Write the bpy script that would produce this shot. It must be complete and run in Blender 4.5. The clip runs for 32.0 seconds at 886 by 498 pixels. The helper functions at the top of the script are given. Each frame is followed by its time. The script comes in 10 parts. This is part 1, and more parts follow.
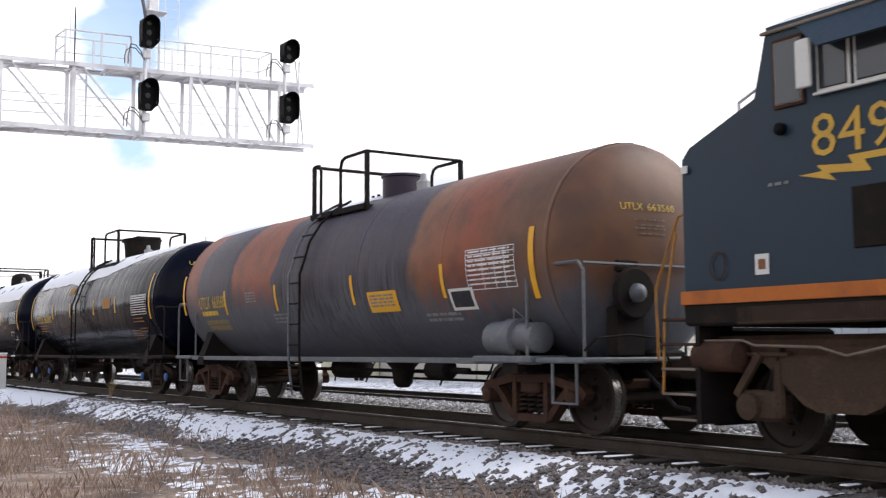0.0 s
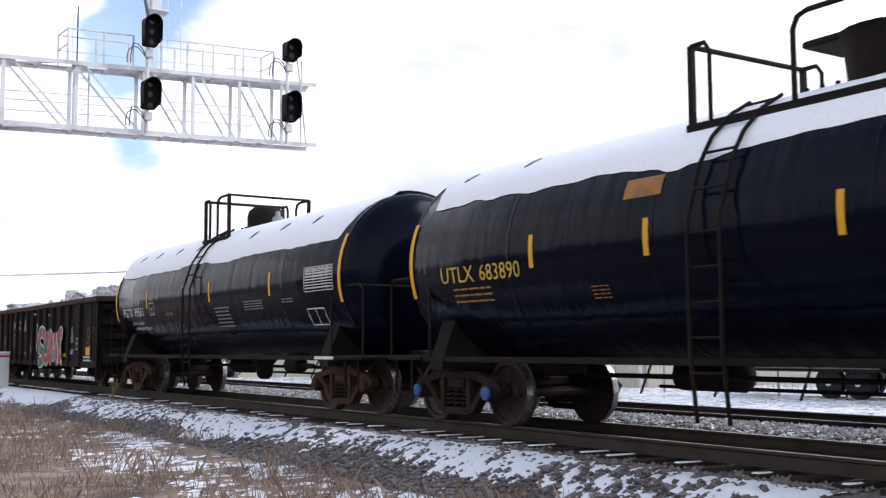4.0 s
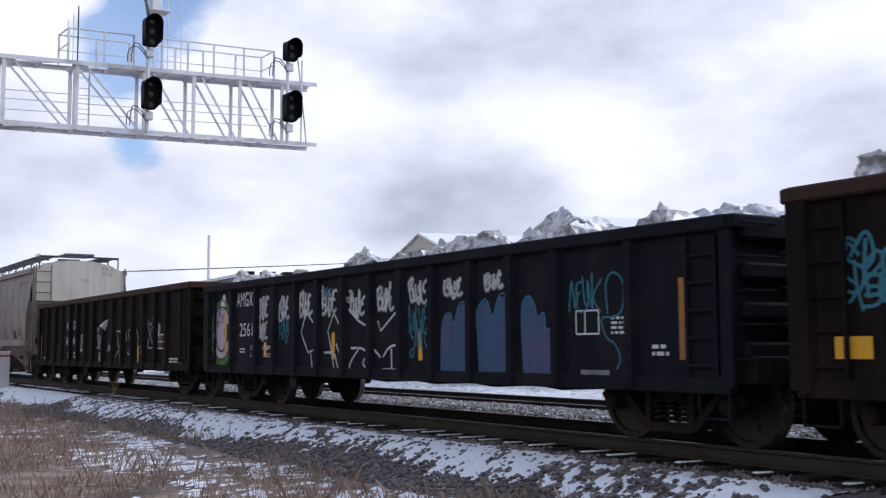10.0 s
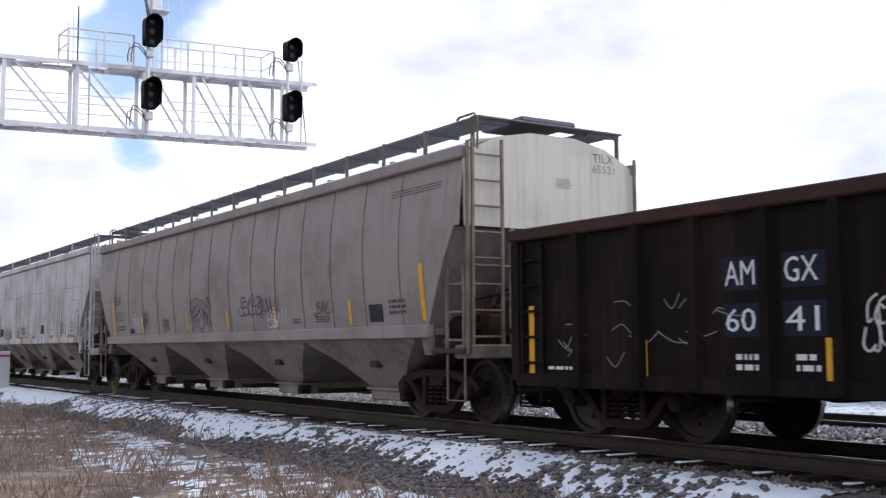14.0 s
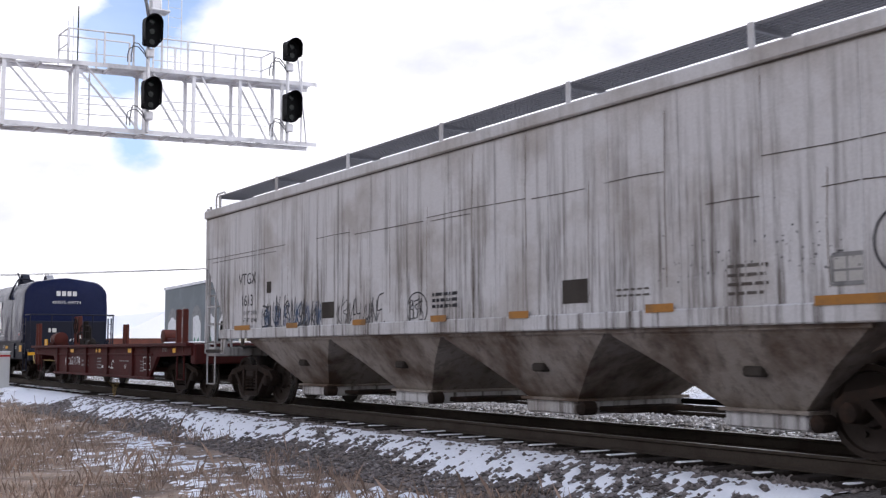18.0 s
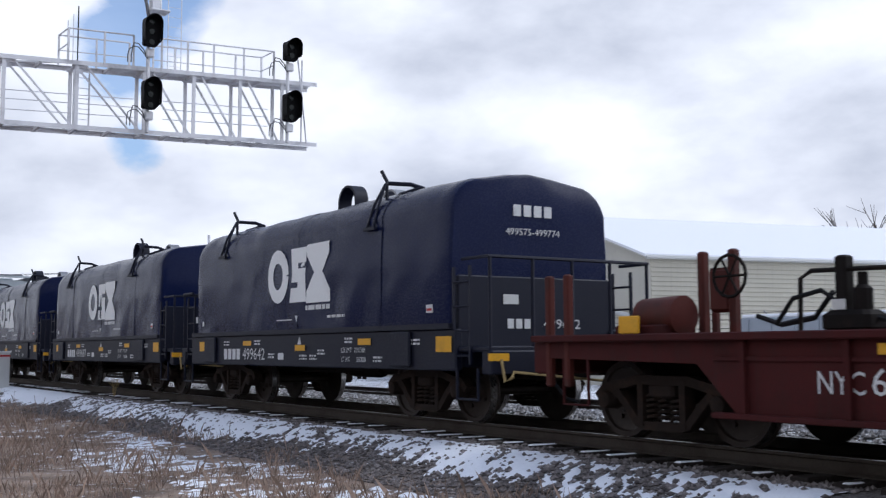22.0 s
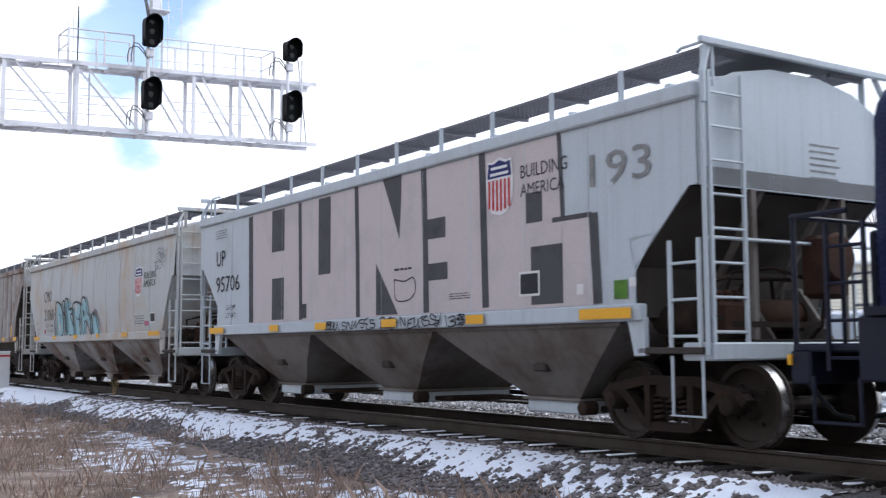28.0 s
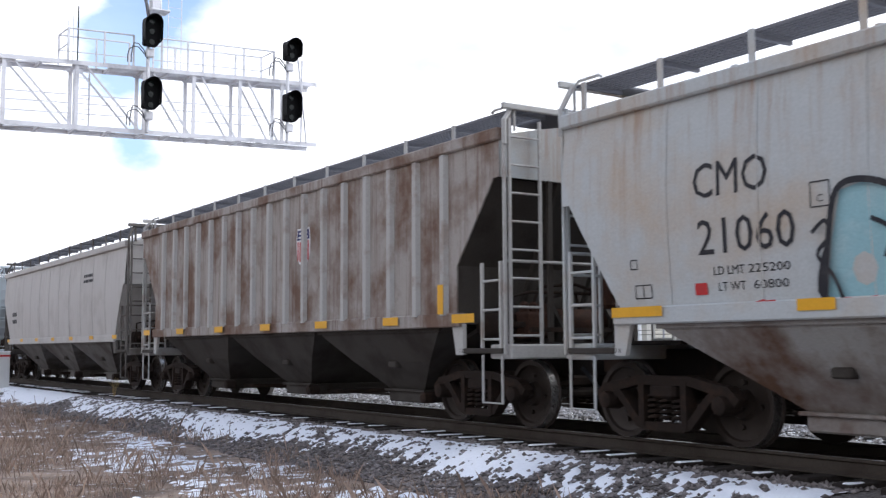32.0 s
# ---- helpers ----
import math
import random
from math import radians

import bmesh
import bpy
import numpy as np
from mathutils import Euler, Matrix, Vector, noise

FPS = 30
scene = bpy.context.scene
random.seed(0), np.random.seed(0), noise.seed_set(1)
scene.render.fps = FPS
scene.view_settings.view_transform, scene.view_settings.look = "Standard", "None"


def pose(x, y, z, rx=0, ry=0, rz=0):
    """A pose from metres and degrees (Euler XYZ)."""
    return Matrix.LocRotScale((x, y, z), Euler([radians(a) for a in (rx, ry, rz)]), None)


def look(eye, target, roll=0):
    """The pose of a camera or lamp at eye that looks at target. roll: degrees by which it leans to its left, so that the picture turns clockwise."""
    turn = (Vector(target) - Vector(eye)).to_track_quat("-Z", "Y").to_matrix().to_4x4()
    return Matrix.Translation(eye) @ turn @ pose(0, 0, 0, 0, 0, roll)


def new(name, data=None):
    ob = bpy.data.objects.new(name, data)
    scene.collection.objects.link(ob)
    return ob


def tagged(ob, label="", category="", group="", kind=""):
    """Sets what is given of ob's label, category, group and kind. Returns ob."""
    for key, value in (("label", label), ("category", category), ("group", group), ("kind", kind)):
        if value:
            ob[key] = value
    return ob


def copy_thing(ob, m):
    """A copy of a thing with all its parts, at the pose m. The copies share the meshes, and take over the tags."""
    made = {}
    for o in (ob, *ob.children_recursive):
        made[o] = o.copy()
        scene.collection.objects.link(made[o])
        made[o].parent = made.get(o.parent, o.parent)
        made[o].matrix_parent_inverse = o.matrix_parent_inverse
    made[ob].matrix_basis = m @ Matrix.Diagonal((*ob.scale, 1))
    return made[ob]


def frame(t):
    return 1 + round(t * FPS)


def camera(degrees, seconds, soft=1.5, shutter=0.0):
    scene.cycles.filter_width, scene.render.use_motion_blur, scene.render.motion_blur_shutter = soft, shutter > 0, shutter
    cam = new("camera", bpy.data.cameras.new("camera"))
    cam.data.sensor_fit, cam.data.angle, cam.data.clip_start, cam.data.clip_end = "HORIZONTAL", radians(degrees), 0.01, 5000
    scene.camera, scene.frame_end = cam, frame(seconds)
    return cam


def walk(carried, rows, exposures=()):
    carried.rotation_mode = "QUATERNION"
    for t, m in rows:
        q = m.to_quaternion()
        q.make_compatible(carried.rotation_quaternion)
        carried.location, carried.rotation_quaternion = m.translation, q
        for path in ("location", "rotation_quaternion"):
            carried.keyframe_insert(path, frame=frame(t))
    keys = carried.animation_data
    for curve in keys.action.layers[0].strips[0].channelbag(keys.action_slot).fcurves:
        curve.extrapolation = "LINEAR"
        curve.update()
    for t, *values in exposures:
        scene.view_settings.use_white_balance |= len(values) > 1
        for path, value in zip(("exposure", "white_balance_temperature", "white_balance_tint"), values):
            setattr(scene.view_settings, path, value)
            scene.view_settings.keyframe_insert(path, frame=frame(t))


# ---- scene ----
# World: x along the track (the train runs towards +x), y across it away from the camera, z up from the rail head.
cam = camera(44.54, 32.0, soft=1.3, shutter=0.14)
EYE = Vector((0.0, -9.791, 1.077))


def aim(dyaw, dpitch):
    yaw, pit = radians(32.965 + dyaw), radians(5.223 + dpitch)
    way = Vector((-math.cos(yaw) * math.cos(pit), math.sin(yaw) * math.cos(pit), math.sin(pit)))
    return look(EYE, EYE + way, -0.298)


walk(cam, [(0.0, aim(0.155, 0.075)), (1.0, aim(0.12, 0.065)), (2.0, aim(0.075, 0.055)), (3.0, aim(0.04, 0.04)),
           (3.5, aim(0.035, 0.03)), (5.5, aim(0.0, 0.0)), (9.0, aim(0.0, 0.0)), (20.0, aim(0.0, 0.0)), (32.0, aim(0.0, 0.0))],
     exposures=[(0, 0.3, 6650, 12), (2, 0.3, 6500, 12), (3.5, 0.22, 6350, 12), (6, 0.05, 6150, 12), (8, -0.2, 5950, 13), (10, -0.35, 5900, 14), (12.5, -0.28, 5950, 13), (14, 0.05, 6150, 12),
                (17, 0.22, 6400, 15), (18.5, 0.0, 6300, 14), (20, -0.45, 5900, 15), (21.5, -0.48, 5850, 13), (22.7, 0, 6000, 10), (24, 0.15, 6000, 10), (28, 0.3, 6000, 11), (32, 0.28, 6150, 11)])

# ---------------------------------------------------------------- world and sun
SUN_EL, SUN_AZ = 42.0, 20.0
world = bpy.data.worlds.new("world")
scene.world = world
world.use_nodes = True
wt = world.node_tree
wt.nodes.clear()


def wn(kind, **kw):
    n = wt.nodes.new(kind)
    for k, v in kw.items():
        n.inputs[k.replace("_", " ")].default_value = v
    return n


w_out, w_bg = wn("ShaderNodeOutputWorld"), wn("ShaderNodeBackground", Strength=1.0)
w_sky = wn("ShaderNodeTexSky")
w_sky.sky_type, w_sky.sun_disc = "NISHITA", False
w_sky.sun_elevation, w_sky.sun_rotation = radians(SUN_EL), radians(SUN_AZ)
w_dim = wn("ShaderNodeVectorMath")
w_dim.operation = "MULTIPLY"
w_dim.inputs[1].default_value = (0.12, 0.16, 0.195)
w_co = wn("ShaderNodeTexCoord")
w_map = wn("ShaderNodeMapping", Scale=(1.0, 1.0, 2.1), Location=(0.43, 0.21, 0.1))
w_n1 = wn("ShaderNodeTexNoise", Scale=5.5, Detail=9.0, Roughness=0.55, Distortion=0.1)
w_n2 = wn("ShaderNodeTexNoise", Scale=4.2, Detail=8.0, Roughness=0.52, Distortion=0.05)
w_cov = wn("ShaderNodeMapRange", From_Min=0.40, From_Max=0.56, To_Min=0.26)
w_shade = wn("ShaderNodeMapRange", From_Min=0.27, From_Max=0.60)
w_cloud = wn("ShaderNodeMix")
w_cloud.data_type = "RGBA"
w_cloud.inputs[6].default_value, w_cloud.inputs[7].default_value = (0.64, 0.67, 0.76, 1), (1.34, 1.34, 1.37, 1)
w_mix = wn("ShaderNodeMix")
# overhead the clouds open to blue
w_sep = wn("ShaderNodeSeparateXYZ")
w_high = wn("ShaderNodeMapRange", From_Min=0.45, From_Max=0.8, To_Min=1.0, To_Max=0.25)
w_part = wn("ShaderNodeMath")
w_part.operation = "MULTIPLY"
w_mix.data_type = "RGBA"
# ragged clear gaps in the clouds lie low over the track to the west
w_norm = wn("ShaderNodeVectorMath")
w_norm.operation = "NORMALIZE"
w_sum = wn("ShaderNodeMath")
w_gaps = None
for way, wide in (((-0.905, 0.292, 0.310), 2.3), ((-0.929, 0.262, 0.262), 2.0), ((-0.942, 0.287, 0.174), 1.3)):
    w_dot = wn("ShaderNodeVectorMath")
    w_dot.operation = "DOT_PRODUCT"
    w_dot.inputs[1].default_value = Vector(way).normalized()
    w_near = wn("ShaderNodeMapRange", From_Min=math.cos(radians(wide * 1.7)), From_Max=math.cos(radians(wide * 0.35)), To_Min=0.25, To_Max=-0.15)
    wt.links.new(w_norm.outputs[0], w_dot.inputs[0])
    wt.links.new(w_dot.outputs["Value"], w_near.inputs[0])
    if w_gaps:
        w_least = wn("ShaderNodeMath")
        w_least.operation = "MINIMUM"
        wt.links.new(w_gaps, w_least.inputs[0])
        wt.links.new(w_near.outputs[0], w_least.inputs[1])
        w_gaps = w_least.outputs[0]
    else:
        w_gaps = w_near.outputs[0]
for a, b in ((w_co.outputs["Generated"], w_norm.inputs[0]), (w_gaps, w_sum.inputs[1]), (w_n1.outputs[0], w_sum.inputs[0]), (w_norm.outputs[0], w_sep.inputs[0]),
             (w_sep.outputs[2], w_high.inputs[0]), (w_high.outputs[0], w_part.inputs[1]), (w_cov.outputs[0], w_part.inputs[0])):
    wt.links.new(a, b)
for a, b in ((w_co.outputs["Generated"], w_map.inputs[0]), (w_map.outputs[0], w_n1.inputs[0]), (w_map.outputs[0], w_n2.inputs[0]),
             (w_sum.outputs[0], w_cov.inputs[0]), (w_n2.outputs[0], w_shade.inputs[0]), (w_shade.outputs[0], w_cloud.inputs[0]),
             (w_sky.outputs[0], w_dim.inputs[0]), (w_part.outputs[0], w_mix.inputs[0]), (w_dim.outputs[0], w_mix.inputs[6]),
             (w_cloud.outputs[2], w_mix.inputs[7]), (w_mix.outputs[2], w_bg.inputs[0]), (w_bg.outputs[0], w_out.inputs[0])):
    wt.links.new(a, b)

sun = new("sun", bpy.data.lights.new("sun", "SUN"))
sun.data.energy, sun.data.angle, sun.data.color = 2.0, radians(40), (1.0, 0.96, 0.9)
sun.matrix_world = look((0, 0, 60), (-math.sin(radians(SUN_AZ)) * 40, -math.cos(radians(SUN_AZ)) * 40, 60 - 40 * math.tan(radians(SUN_EL))))


# ---------------------------------------------------------------- materials
def material(name, color, rough=0.6, metal=0.0, second=None, amount=0.5, scale=1.2, streak=None, streak_amount=0.5, grain=0.12,
             grain_scale=40.0, bump=0.15, spec=None, island=0.0, dents=0.0, streak_fade=None, ripple=0.0, streak_at=(0.5, 0.72)):
    """Base colour, large patches of a second colour, vertical streaks of a third, fine grain and relief."""
    m = bpy.data.materials.new(name)
    m.use_nodes = True
    t = m.node_tree
    b = t.nodes["Principled BSDF"]
    b.inputs["Roughness"].default_value, b.inputs["Metallic"].default_value = rough, metal
    b.inputs["Specular IOR Level"].default_value = spec if spec is not None else (0.13 if rough >= 0.6 else 0.26)
    co = t.nodes.new("ShaderNodeTexCoord")

    def noise_node(s, detail=6.0, stretch=None, roughness=0.6):
        n = t.nodes.new("ShaderNodeTexNoise")
        n.inputs["Scale"].default_value, n.inputs["Detail"].default_value, n.inputs["Roughness"].default_value = s, detail, roughness
        if stretch:
            mp = t.nodes.new("ShaderNodeMapping")
            mp.inputs["Scale"].default_value = stretch
            t.links.new(co.outputs["Object"], mp.inputs[0])
            t.links.new(mp.outputs[0], n.inputs[0])
        else:
            t.links.new(co.outputs["Object"], n.inputs[0])
        return n

    def ranged(out, lo, hi, top=1.0):
        r = t.nodes.new("ShaderNodeMapRange")
        r.inputs[1].default_value, r.inputs[2].default_value, r.inputs[4].default_value = lo, hi, top
        t.links.new(out, r.inputs[0])
        return r.outputs[0]

    def mix(fac, a, c, mode="MIX"):
        n = t.nodes.new("ShaderNodeMix")
        n.data_type, n.blend_type = "RGBA", mode
        t.links.new(fac, n.inputs[0])
        for i, x in ((6, a), (7, c)):
            if isinstance(x, tuple):
                n.inputs[i].default_value = (*x, 1)
            else:
                t.links.new(x, n.inputs[i])
        return n.outputs[2]

    col = color
    if second:
        col = mix(ranged(noise_node(scale, 8.0).outputs[0], 0.62 - 0.3 * amount, 0.75 - 0.2 * amount, min(1.0, amount * 1.6)), col, second)
    if streak:
        n = noise_node(1.0, 8.0, (8.0, 8.0, 0.35), 0.7)
        amount_out = ranged(n.outputs[0], *streak_at, streak_amount)
        if streak_fade:
            sp, fd, ml = t.nodes.new("ShaderNodeSeparateXYZ"), t.nodes.new("ShaderNodeMapRange"), t.nodes.new("ShaderNodeMath")
            fd.inputs[1].default_value, fd.inputs[2].default_value, fd.inputs[3].default_value, fd.inputs[4].default_value = streak_fade[0], streak_fade[1], 1.0, 0.12
            ml.operation = "MULTIPLY"
            t.links.new(co.outputs["Object"], sp.inputs[0])
            t.links.new(sp.outputs[2], fd.inputs[0])
            t.links.new(amount_out, ml.inputs[0])
            t.links.new(fd.outputs[0], ml.inputs[1])
            amount_out = ml.outputs[0]
        col = mix(amount_out, col, streak)
    g = noise_node(grain_scale, 4.0)
    lum = t.nodes.new("ShaderNodeMapRange")
    lum.inputs[1].default_value, lum.inputs[2].default_value, lum.inputs[3].default_value, lum.inputs[4].default_value = 0.3, 0.7, 1 - grain, 1 + grain
    t.links.new(g.outputs[0], lum.inputs[0])
    hsv = t.nodes.new("ShaderNodeHueSaturation")
    t.links.new(lum.outputs[0], hsv.inputs["Value"])
    if isinstance(col, tuple):
        hsv.inputs["Color"].default_value = (*col, 1)
    else:
        t.links.new(col, hsv.inputs["Color"])
    out = hsv.outputs[0]
    if island:
        geo = t.nodes.new("ShaderNodeNewGeometry")
        r2 = t.nodes.new("ShaderNodeMapRange")
        r2.inputs[3].default_value, r2.inputs[4].default_value = 1 - island, 1 + island
        t.links.new(geo.outputs["Random Per Island"], r2.inputs[0])
        h2 = t.nodes.new("ShaderNodeHueSaturation")
        t.links.new(out, h2.inputs["Color"])
        t.links.new(r2.outputs[0], h2.inputs["Value"])
        out = h2.outputs[0]
    t.links.new(out, b.inputs["Base Color"])
    rr = t.nodes.new("ShaderNodeMapRange")
    rr.inputs[1].default_value, rr.inputs[2].default_value = 0.3, 0.7
    rr.inputs[3].default_value, rr.inputs[4].default_value = max(0.05, rough - 0.12), min(1.0, rough + 0.12)
    t.links.new(g.outputs[0], rr.inputs[0])
    t.links.new(rr.outputs[0], b.inputs["Roughness"])
    prev = None
    if dents:
        d = t.nodes.new("ShaderNodeBump")
        d.inputs["Strength"].default_value, d.inputs["Distance"].default_value = dents, 0.12
        t.links.new(noise_node(0.9, 1.5).outputs[0], d.inputs["Height"])
        prev = d.outputs[0]
    if ripple:
        d = t.nodes.new("ShaderNodeBump")
        d.inputs["Strength"].default_value, d.inputs["Distance"].default_value = ripple, 0.05
        t.links.new(noise_node(1.0, 4.0, (3.4, 0.5, 0.5), 0.5).outputs[0], d.inputs["Height"])
        if prev:
            t.links.new(prev, d.inputs["Normal"])
        prev = d.outputs[0]
    if bump:
        bp = t.nodes.new("ShaderNodeBump")
        bp.inputs["Strength"].default_value, bp.inputs["Distance"].default_value = bump, 0.01
        t.links.new(g.outputs[0], bp.inputs["Height"])
        if prev:
            t.links.new(prev, bp.inputs["Normal"])
        prev = bp.outputs[0]
    if prev:
        t.links.new(prev, b.inputs["Normal"])
    return m


def banded_material():
    """Tank shell in weathered blue-grey with rust and dark purple bands on its upper half and black drips below them."""
    m = material("rusty_tank_paint", (0.075, 0.082, 0.097), 0.5, second=(0.046, 0.043, 0.055), amount=0.5, scale=0.9, streak=(0.125, 0.125, 0.13),
                 streak_amount=0.4, grain=0.15, dents=0.1, ripple=0.18)
    t = m.node_tree
    b = t.nodes["Principled BSDF"]
    src = b.inputs["Base Color"].links[0].from_socket
    co, sep = t.nodes.new("ShaderNodeTexCoord"), t.nodes.new("ShaderNodeSeparateXYZ")
    t.links.new(co.outputs["Object"], sep.inputs[0])

    def noise_at(stretch, detail=6.0):
        n, mp = t.nodes.new("ShaderNodeTexNoise"), t.nodes.new("ShaderNodeMapping")
        n.inputs["Scale"].default_value, n.inputs["Detail"].default_value = 1.0, detail
        mp.inputs["Scale"].default_value = stretch
        t.links.new(co.outputs["Object"], mp.inputs[0])
        t.links.new(mp.outputs[0], n.inputs[0])
        return n.outputs[0]

    def spread(src_out, lo, hi, a=0.0, c=1.0):
        r = t.nodes.new("ShaderNodeMapRange")
        for i, v in enumerate((lo, hi, a, c)):
            r.inputs[i + 1].default_value = v
        t.links.new(src_out, r.inputs[0])
        return r.outputs[0]

    def join(kind, a, c):
        n = t.nodes.new("ShaderNodeMath")
        n.operation = kind
        for i, v in enumerate((a, c)):
            if isinstance(v, float):
                n.inputs[i].default_value = v
            else:
                t.links.new(v, n.inputs[i])
        return n.outputs[0]

    def blend(f, a, c):
        n = t.nodes.new("ShaderNodeMix")
        n.data_type = "RGBA"
        t.links.new(f, n.inputs[0])
        for i, v in ((6, a), (7, c)):
            if isinstance(v, tuple):
                n.inputs[i].default_value = (*v, 1)
            else:
                t.links.new(v, n.inputs[i])
        return n.outputs[2]

    along = join("ADD", sep.outputs[0], join("MULTIPLY", join("SUBTRACT", noise_at((0.9, 0.9, 1.6), 9.0), 0.5), 0.75))
    ramp = t.nodes.new("ShaderNodeValToRGB")
    t.links.new(spread(along, -7.0, 7.0), ramp.inputs[0])
    cr = ramp.color_ramp
    rust, plum, brown, end = (0.23, 0.058, 0.024, 1), (0.034, 0.026, 0.044, 1), (0.185, 0.078, 0.036, 1), (0.145, 0.070, 0.038, 1)
    cr.elements[0].position, cr.elements[0].color = 0.0, rust
    cr.elements[1].position, cr.elements[1].color = 1.0, end
    for x, colour in ((-5.65, rust), (-5.55, plum), (-3.80, plum), (-3.72, rust), (-1.80, rust), (-1.70, plum), (3.05, plum), (3.22, brown), (4.6, rust), (5.6, end)):
        cr.elements.new((x + 7.0) / 14.0).color = colour
    mottled = blend(spread(noise_at((2.2, 2.2, 2.2), 9.0), 0.44, 0.70, 0.0, 0.5), ramp.outputs[0], (0.050, 0.032, 0.028))
    edge = join("ADD", sep.outputs[2], join("MULTIPLY", join("SUBTRACT", noise_at((7.0, 3.0, 0.5), 8.0), 0.5), 1.1))
    lower = join("ADD", edge, spread(along, 2.9, 3.3, 0.0, 0.30))
    over = blend(spread(lower, 1.85, 2.45), src, mottled)
    # thin black drips below the plum band
    drip = spread(noise_at((16.0, 5.0, 0.45), 3.0), 0.53, 0.60, 0.0, 0.85)
    where = join("MULTIPLY", join("MULTIPLY", spread(along, -1.9, -1.6), spread(along, 3.3, 2.6)), join("MULTIPLY", spread(edge, 1.1, 1.8), spread(edge, 2.6, 2.3)))
    t.links.new(blend(join("MULTIPLY", drip, where), over, (0.018, 0.015, 0.018)), b.inputs["Base Color"])
    return m


SNOW = material("snow", (0.90, 0.905, 0.93), 0.7, grain=0.05, bump=0.3, grain_scale=25.0)
BLACK = material("black_tank_paint", (0.0028, 0.004, 0.010), 0.13, second=(0.0045, 0.007, 0.018), amount=0.4, scale=0.7, grain=0.1, dents=0.14, spec=0.075, bump=0.0, ripple=0.45)
RUSTY_TANK = banded_material()
UNDER = material("grimy_black_steel", (0.012, 0.0095, 0.0085), 0.8, second=(0.030, 0.019, 0.014), amount=0.4, scale=3.0, grain=0.2)
TRUCK = material("brown_cast_steel", (0.022, 0.0155, 0.0125), 0.85, second=(0.042, 0.025, 0.017), amount=0.45, scale=4.0, grain=0.25)
TRUCK_RUST = material("rusty_cast_steel", (0.046, 0.025, 0.018), 0.85, second=(0.078, 0.038, 0.023), amount=0.5, scale=4.0, grain=0.25)
LOCO_TRUCK = material("dusty_brown_cast_steel", (0.052, 0.034, 0.024), 0.85, second=(0.085, 0.052, 0.034), amount=0.45, scale=3.0, grain=0.25)
WHEEL = material("worn_wheel_steel", (0.034, 0.025, 0.020), 0.55, metal=0.3, second=(0.020, 0.0135, 0.0105), amount=0.5, scale=6.0, grain=0.2)
GOND = material("dark_brown_gondola_paint", (0.0100, 0.0074, 0.0072), 0.7, second=(0.023, 0.0140, 0.0115), amount=0.45, scale=1.2, streak=(0.033, 0.024, 0.021),
                streak_amount=0.5, grain=0.2, dents=0.15, spec=0.06)
GOND_BLUE = material("blue_black_gondola_paint", (0.0105, 0.0112, 0.016), 0.7, second=(0.024, 0.021, 0.021), amount=0.4, scale=1.2, streak=(0.026, 0.025, 0.026),
                     streak_amount=0.4, grain=0.2, dents=0.15, spec=0.07)
GOND_RIM = material("rust_brown_chord_paint", (0.042, 0.024, 0.019), 0.75, second=(0.07, 0.035, 0.024), amount=0.5, scale=2.0, grain=0.2)
PATCH_BLUE = material("dark_blue_patch_paint", (0.012, 0.016, 0.030), 0.7, second=(0.02, 0.02, 0.03), amount=0.4, scale=3.0, grain=0.2)
SCRAP = material("shredded_scrap_metal", (0.60, 0.60, 0.61), 0.42, metal=0.45, second=(0.075, 0.068, 0.06), amount=0.5, scale=11.0, grain=0.5, grain_scale=22.0, bump=1.0, island=0.15)
TAUPE = material("taupe_hopper_paint", (0.30, 0.265, 0.25), 0.65, second=(0.21, 0.18, 0.17), amount=0.5, scale=0.8, streak=(0.16, 0.13, 0.12), streak_amount=0.45,
                 grain=0.08, dents=0.12)
CREAM = material("cream_hopper_paint", (0.60, 0.57, 0.50), 0.6, second=(0.45, 0.40, 0.33), amount=0.3, scale=1.0, streak=(0.25, 0.19, 0.14), streak_amount=0.4, grain=0.06)
DIRTY_WHITE = material("dirty_white_hopper_paint", (0.55, 0.545, 0.55), 0.6, second=(0.37, 0.345, 0.325), amount=0.55, scale=0.8, streak=(0.075, 0.06, 0.05),
                       streak_amount=1.0, grain=0.08, dents=0.2, streak_fade=(1.9, 4.1), streak_at=(0.49, 0.66))
UP_GREY = material("pale_grey_hopper_paint", (0.44, 0.485, 0.515), 0.55, second=(0.36, 0.385, 0.405), amount=0.35, scale=0.8, streak=(0.25, 0.25, 0.25), streak_amount=0.3,
                   grain=0.06, dents=0.08)
CMO_GREY = material("rust_stained_grey_hopper_paint", (0.44, 0.46, 0.46), 0.6, second=(0.43, 0.315, 0.205), amount=0.48, scale=0.5, streak=(0.30, 0.19, 0.12),
                    streak_amount=0.85, grain=0.08, dents=0.14, streak_fade=(3.9, 1.9))
RIB_RUST = material("rust_blotched_hopper_paint", (0.34, 0.31, 0.285), 0.7, second=(0.15, 0.092, 0.065), amount=0.6, scale=1.1, streak=(0.12, 0.066, 0.045), streak_amount=0.95,
                    grain=0.12)
PALE_RIB = material("pale_rib_paint", (0.42, 0.41, 0.39), 0.65, second=(0.22, 0.15, 0.11), amount=0.35, scale=2.0, grain=0.1)
TAN_WHITE = material("warm_white_hopper_paint", (0.47, 0.45, 0.43), 0.6, second=(0.36, 0.33, 0.31), amount=0.4, scale=0.9, streak=(0.25, 0.22, 0.2), streak_amount=0.3, grain=0.06)
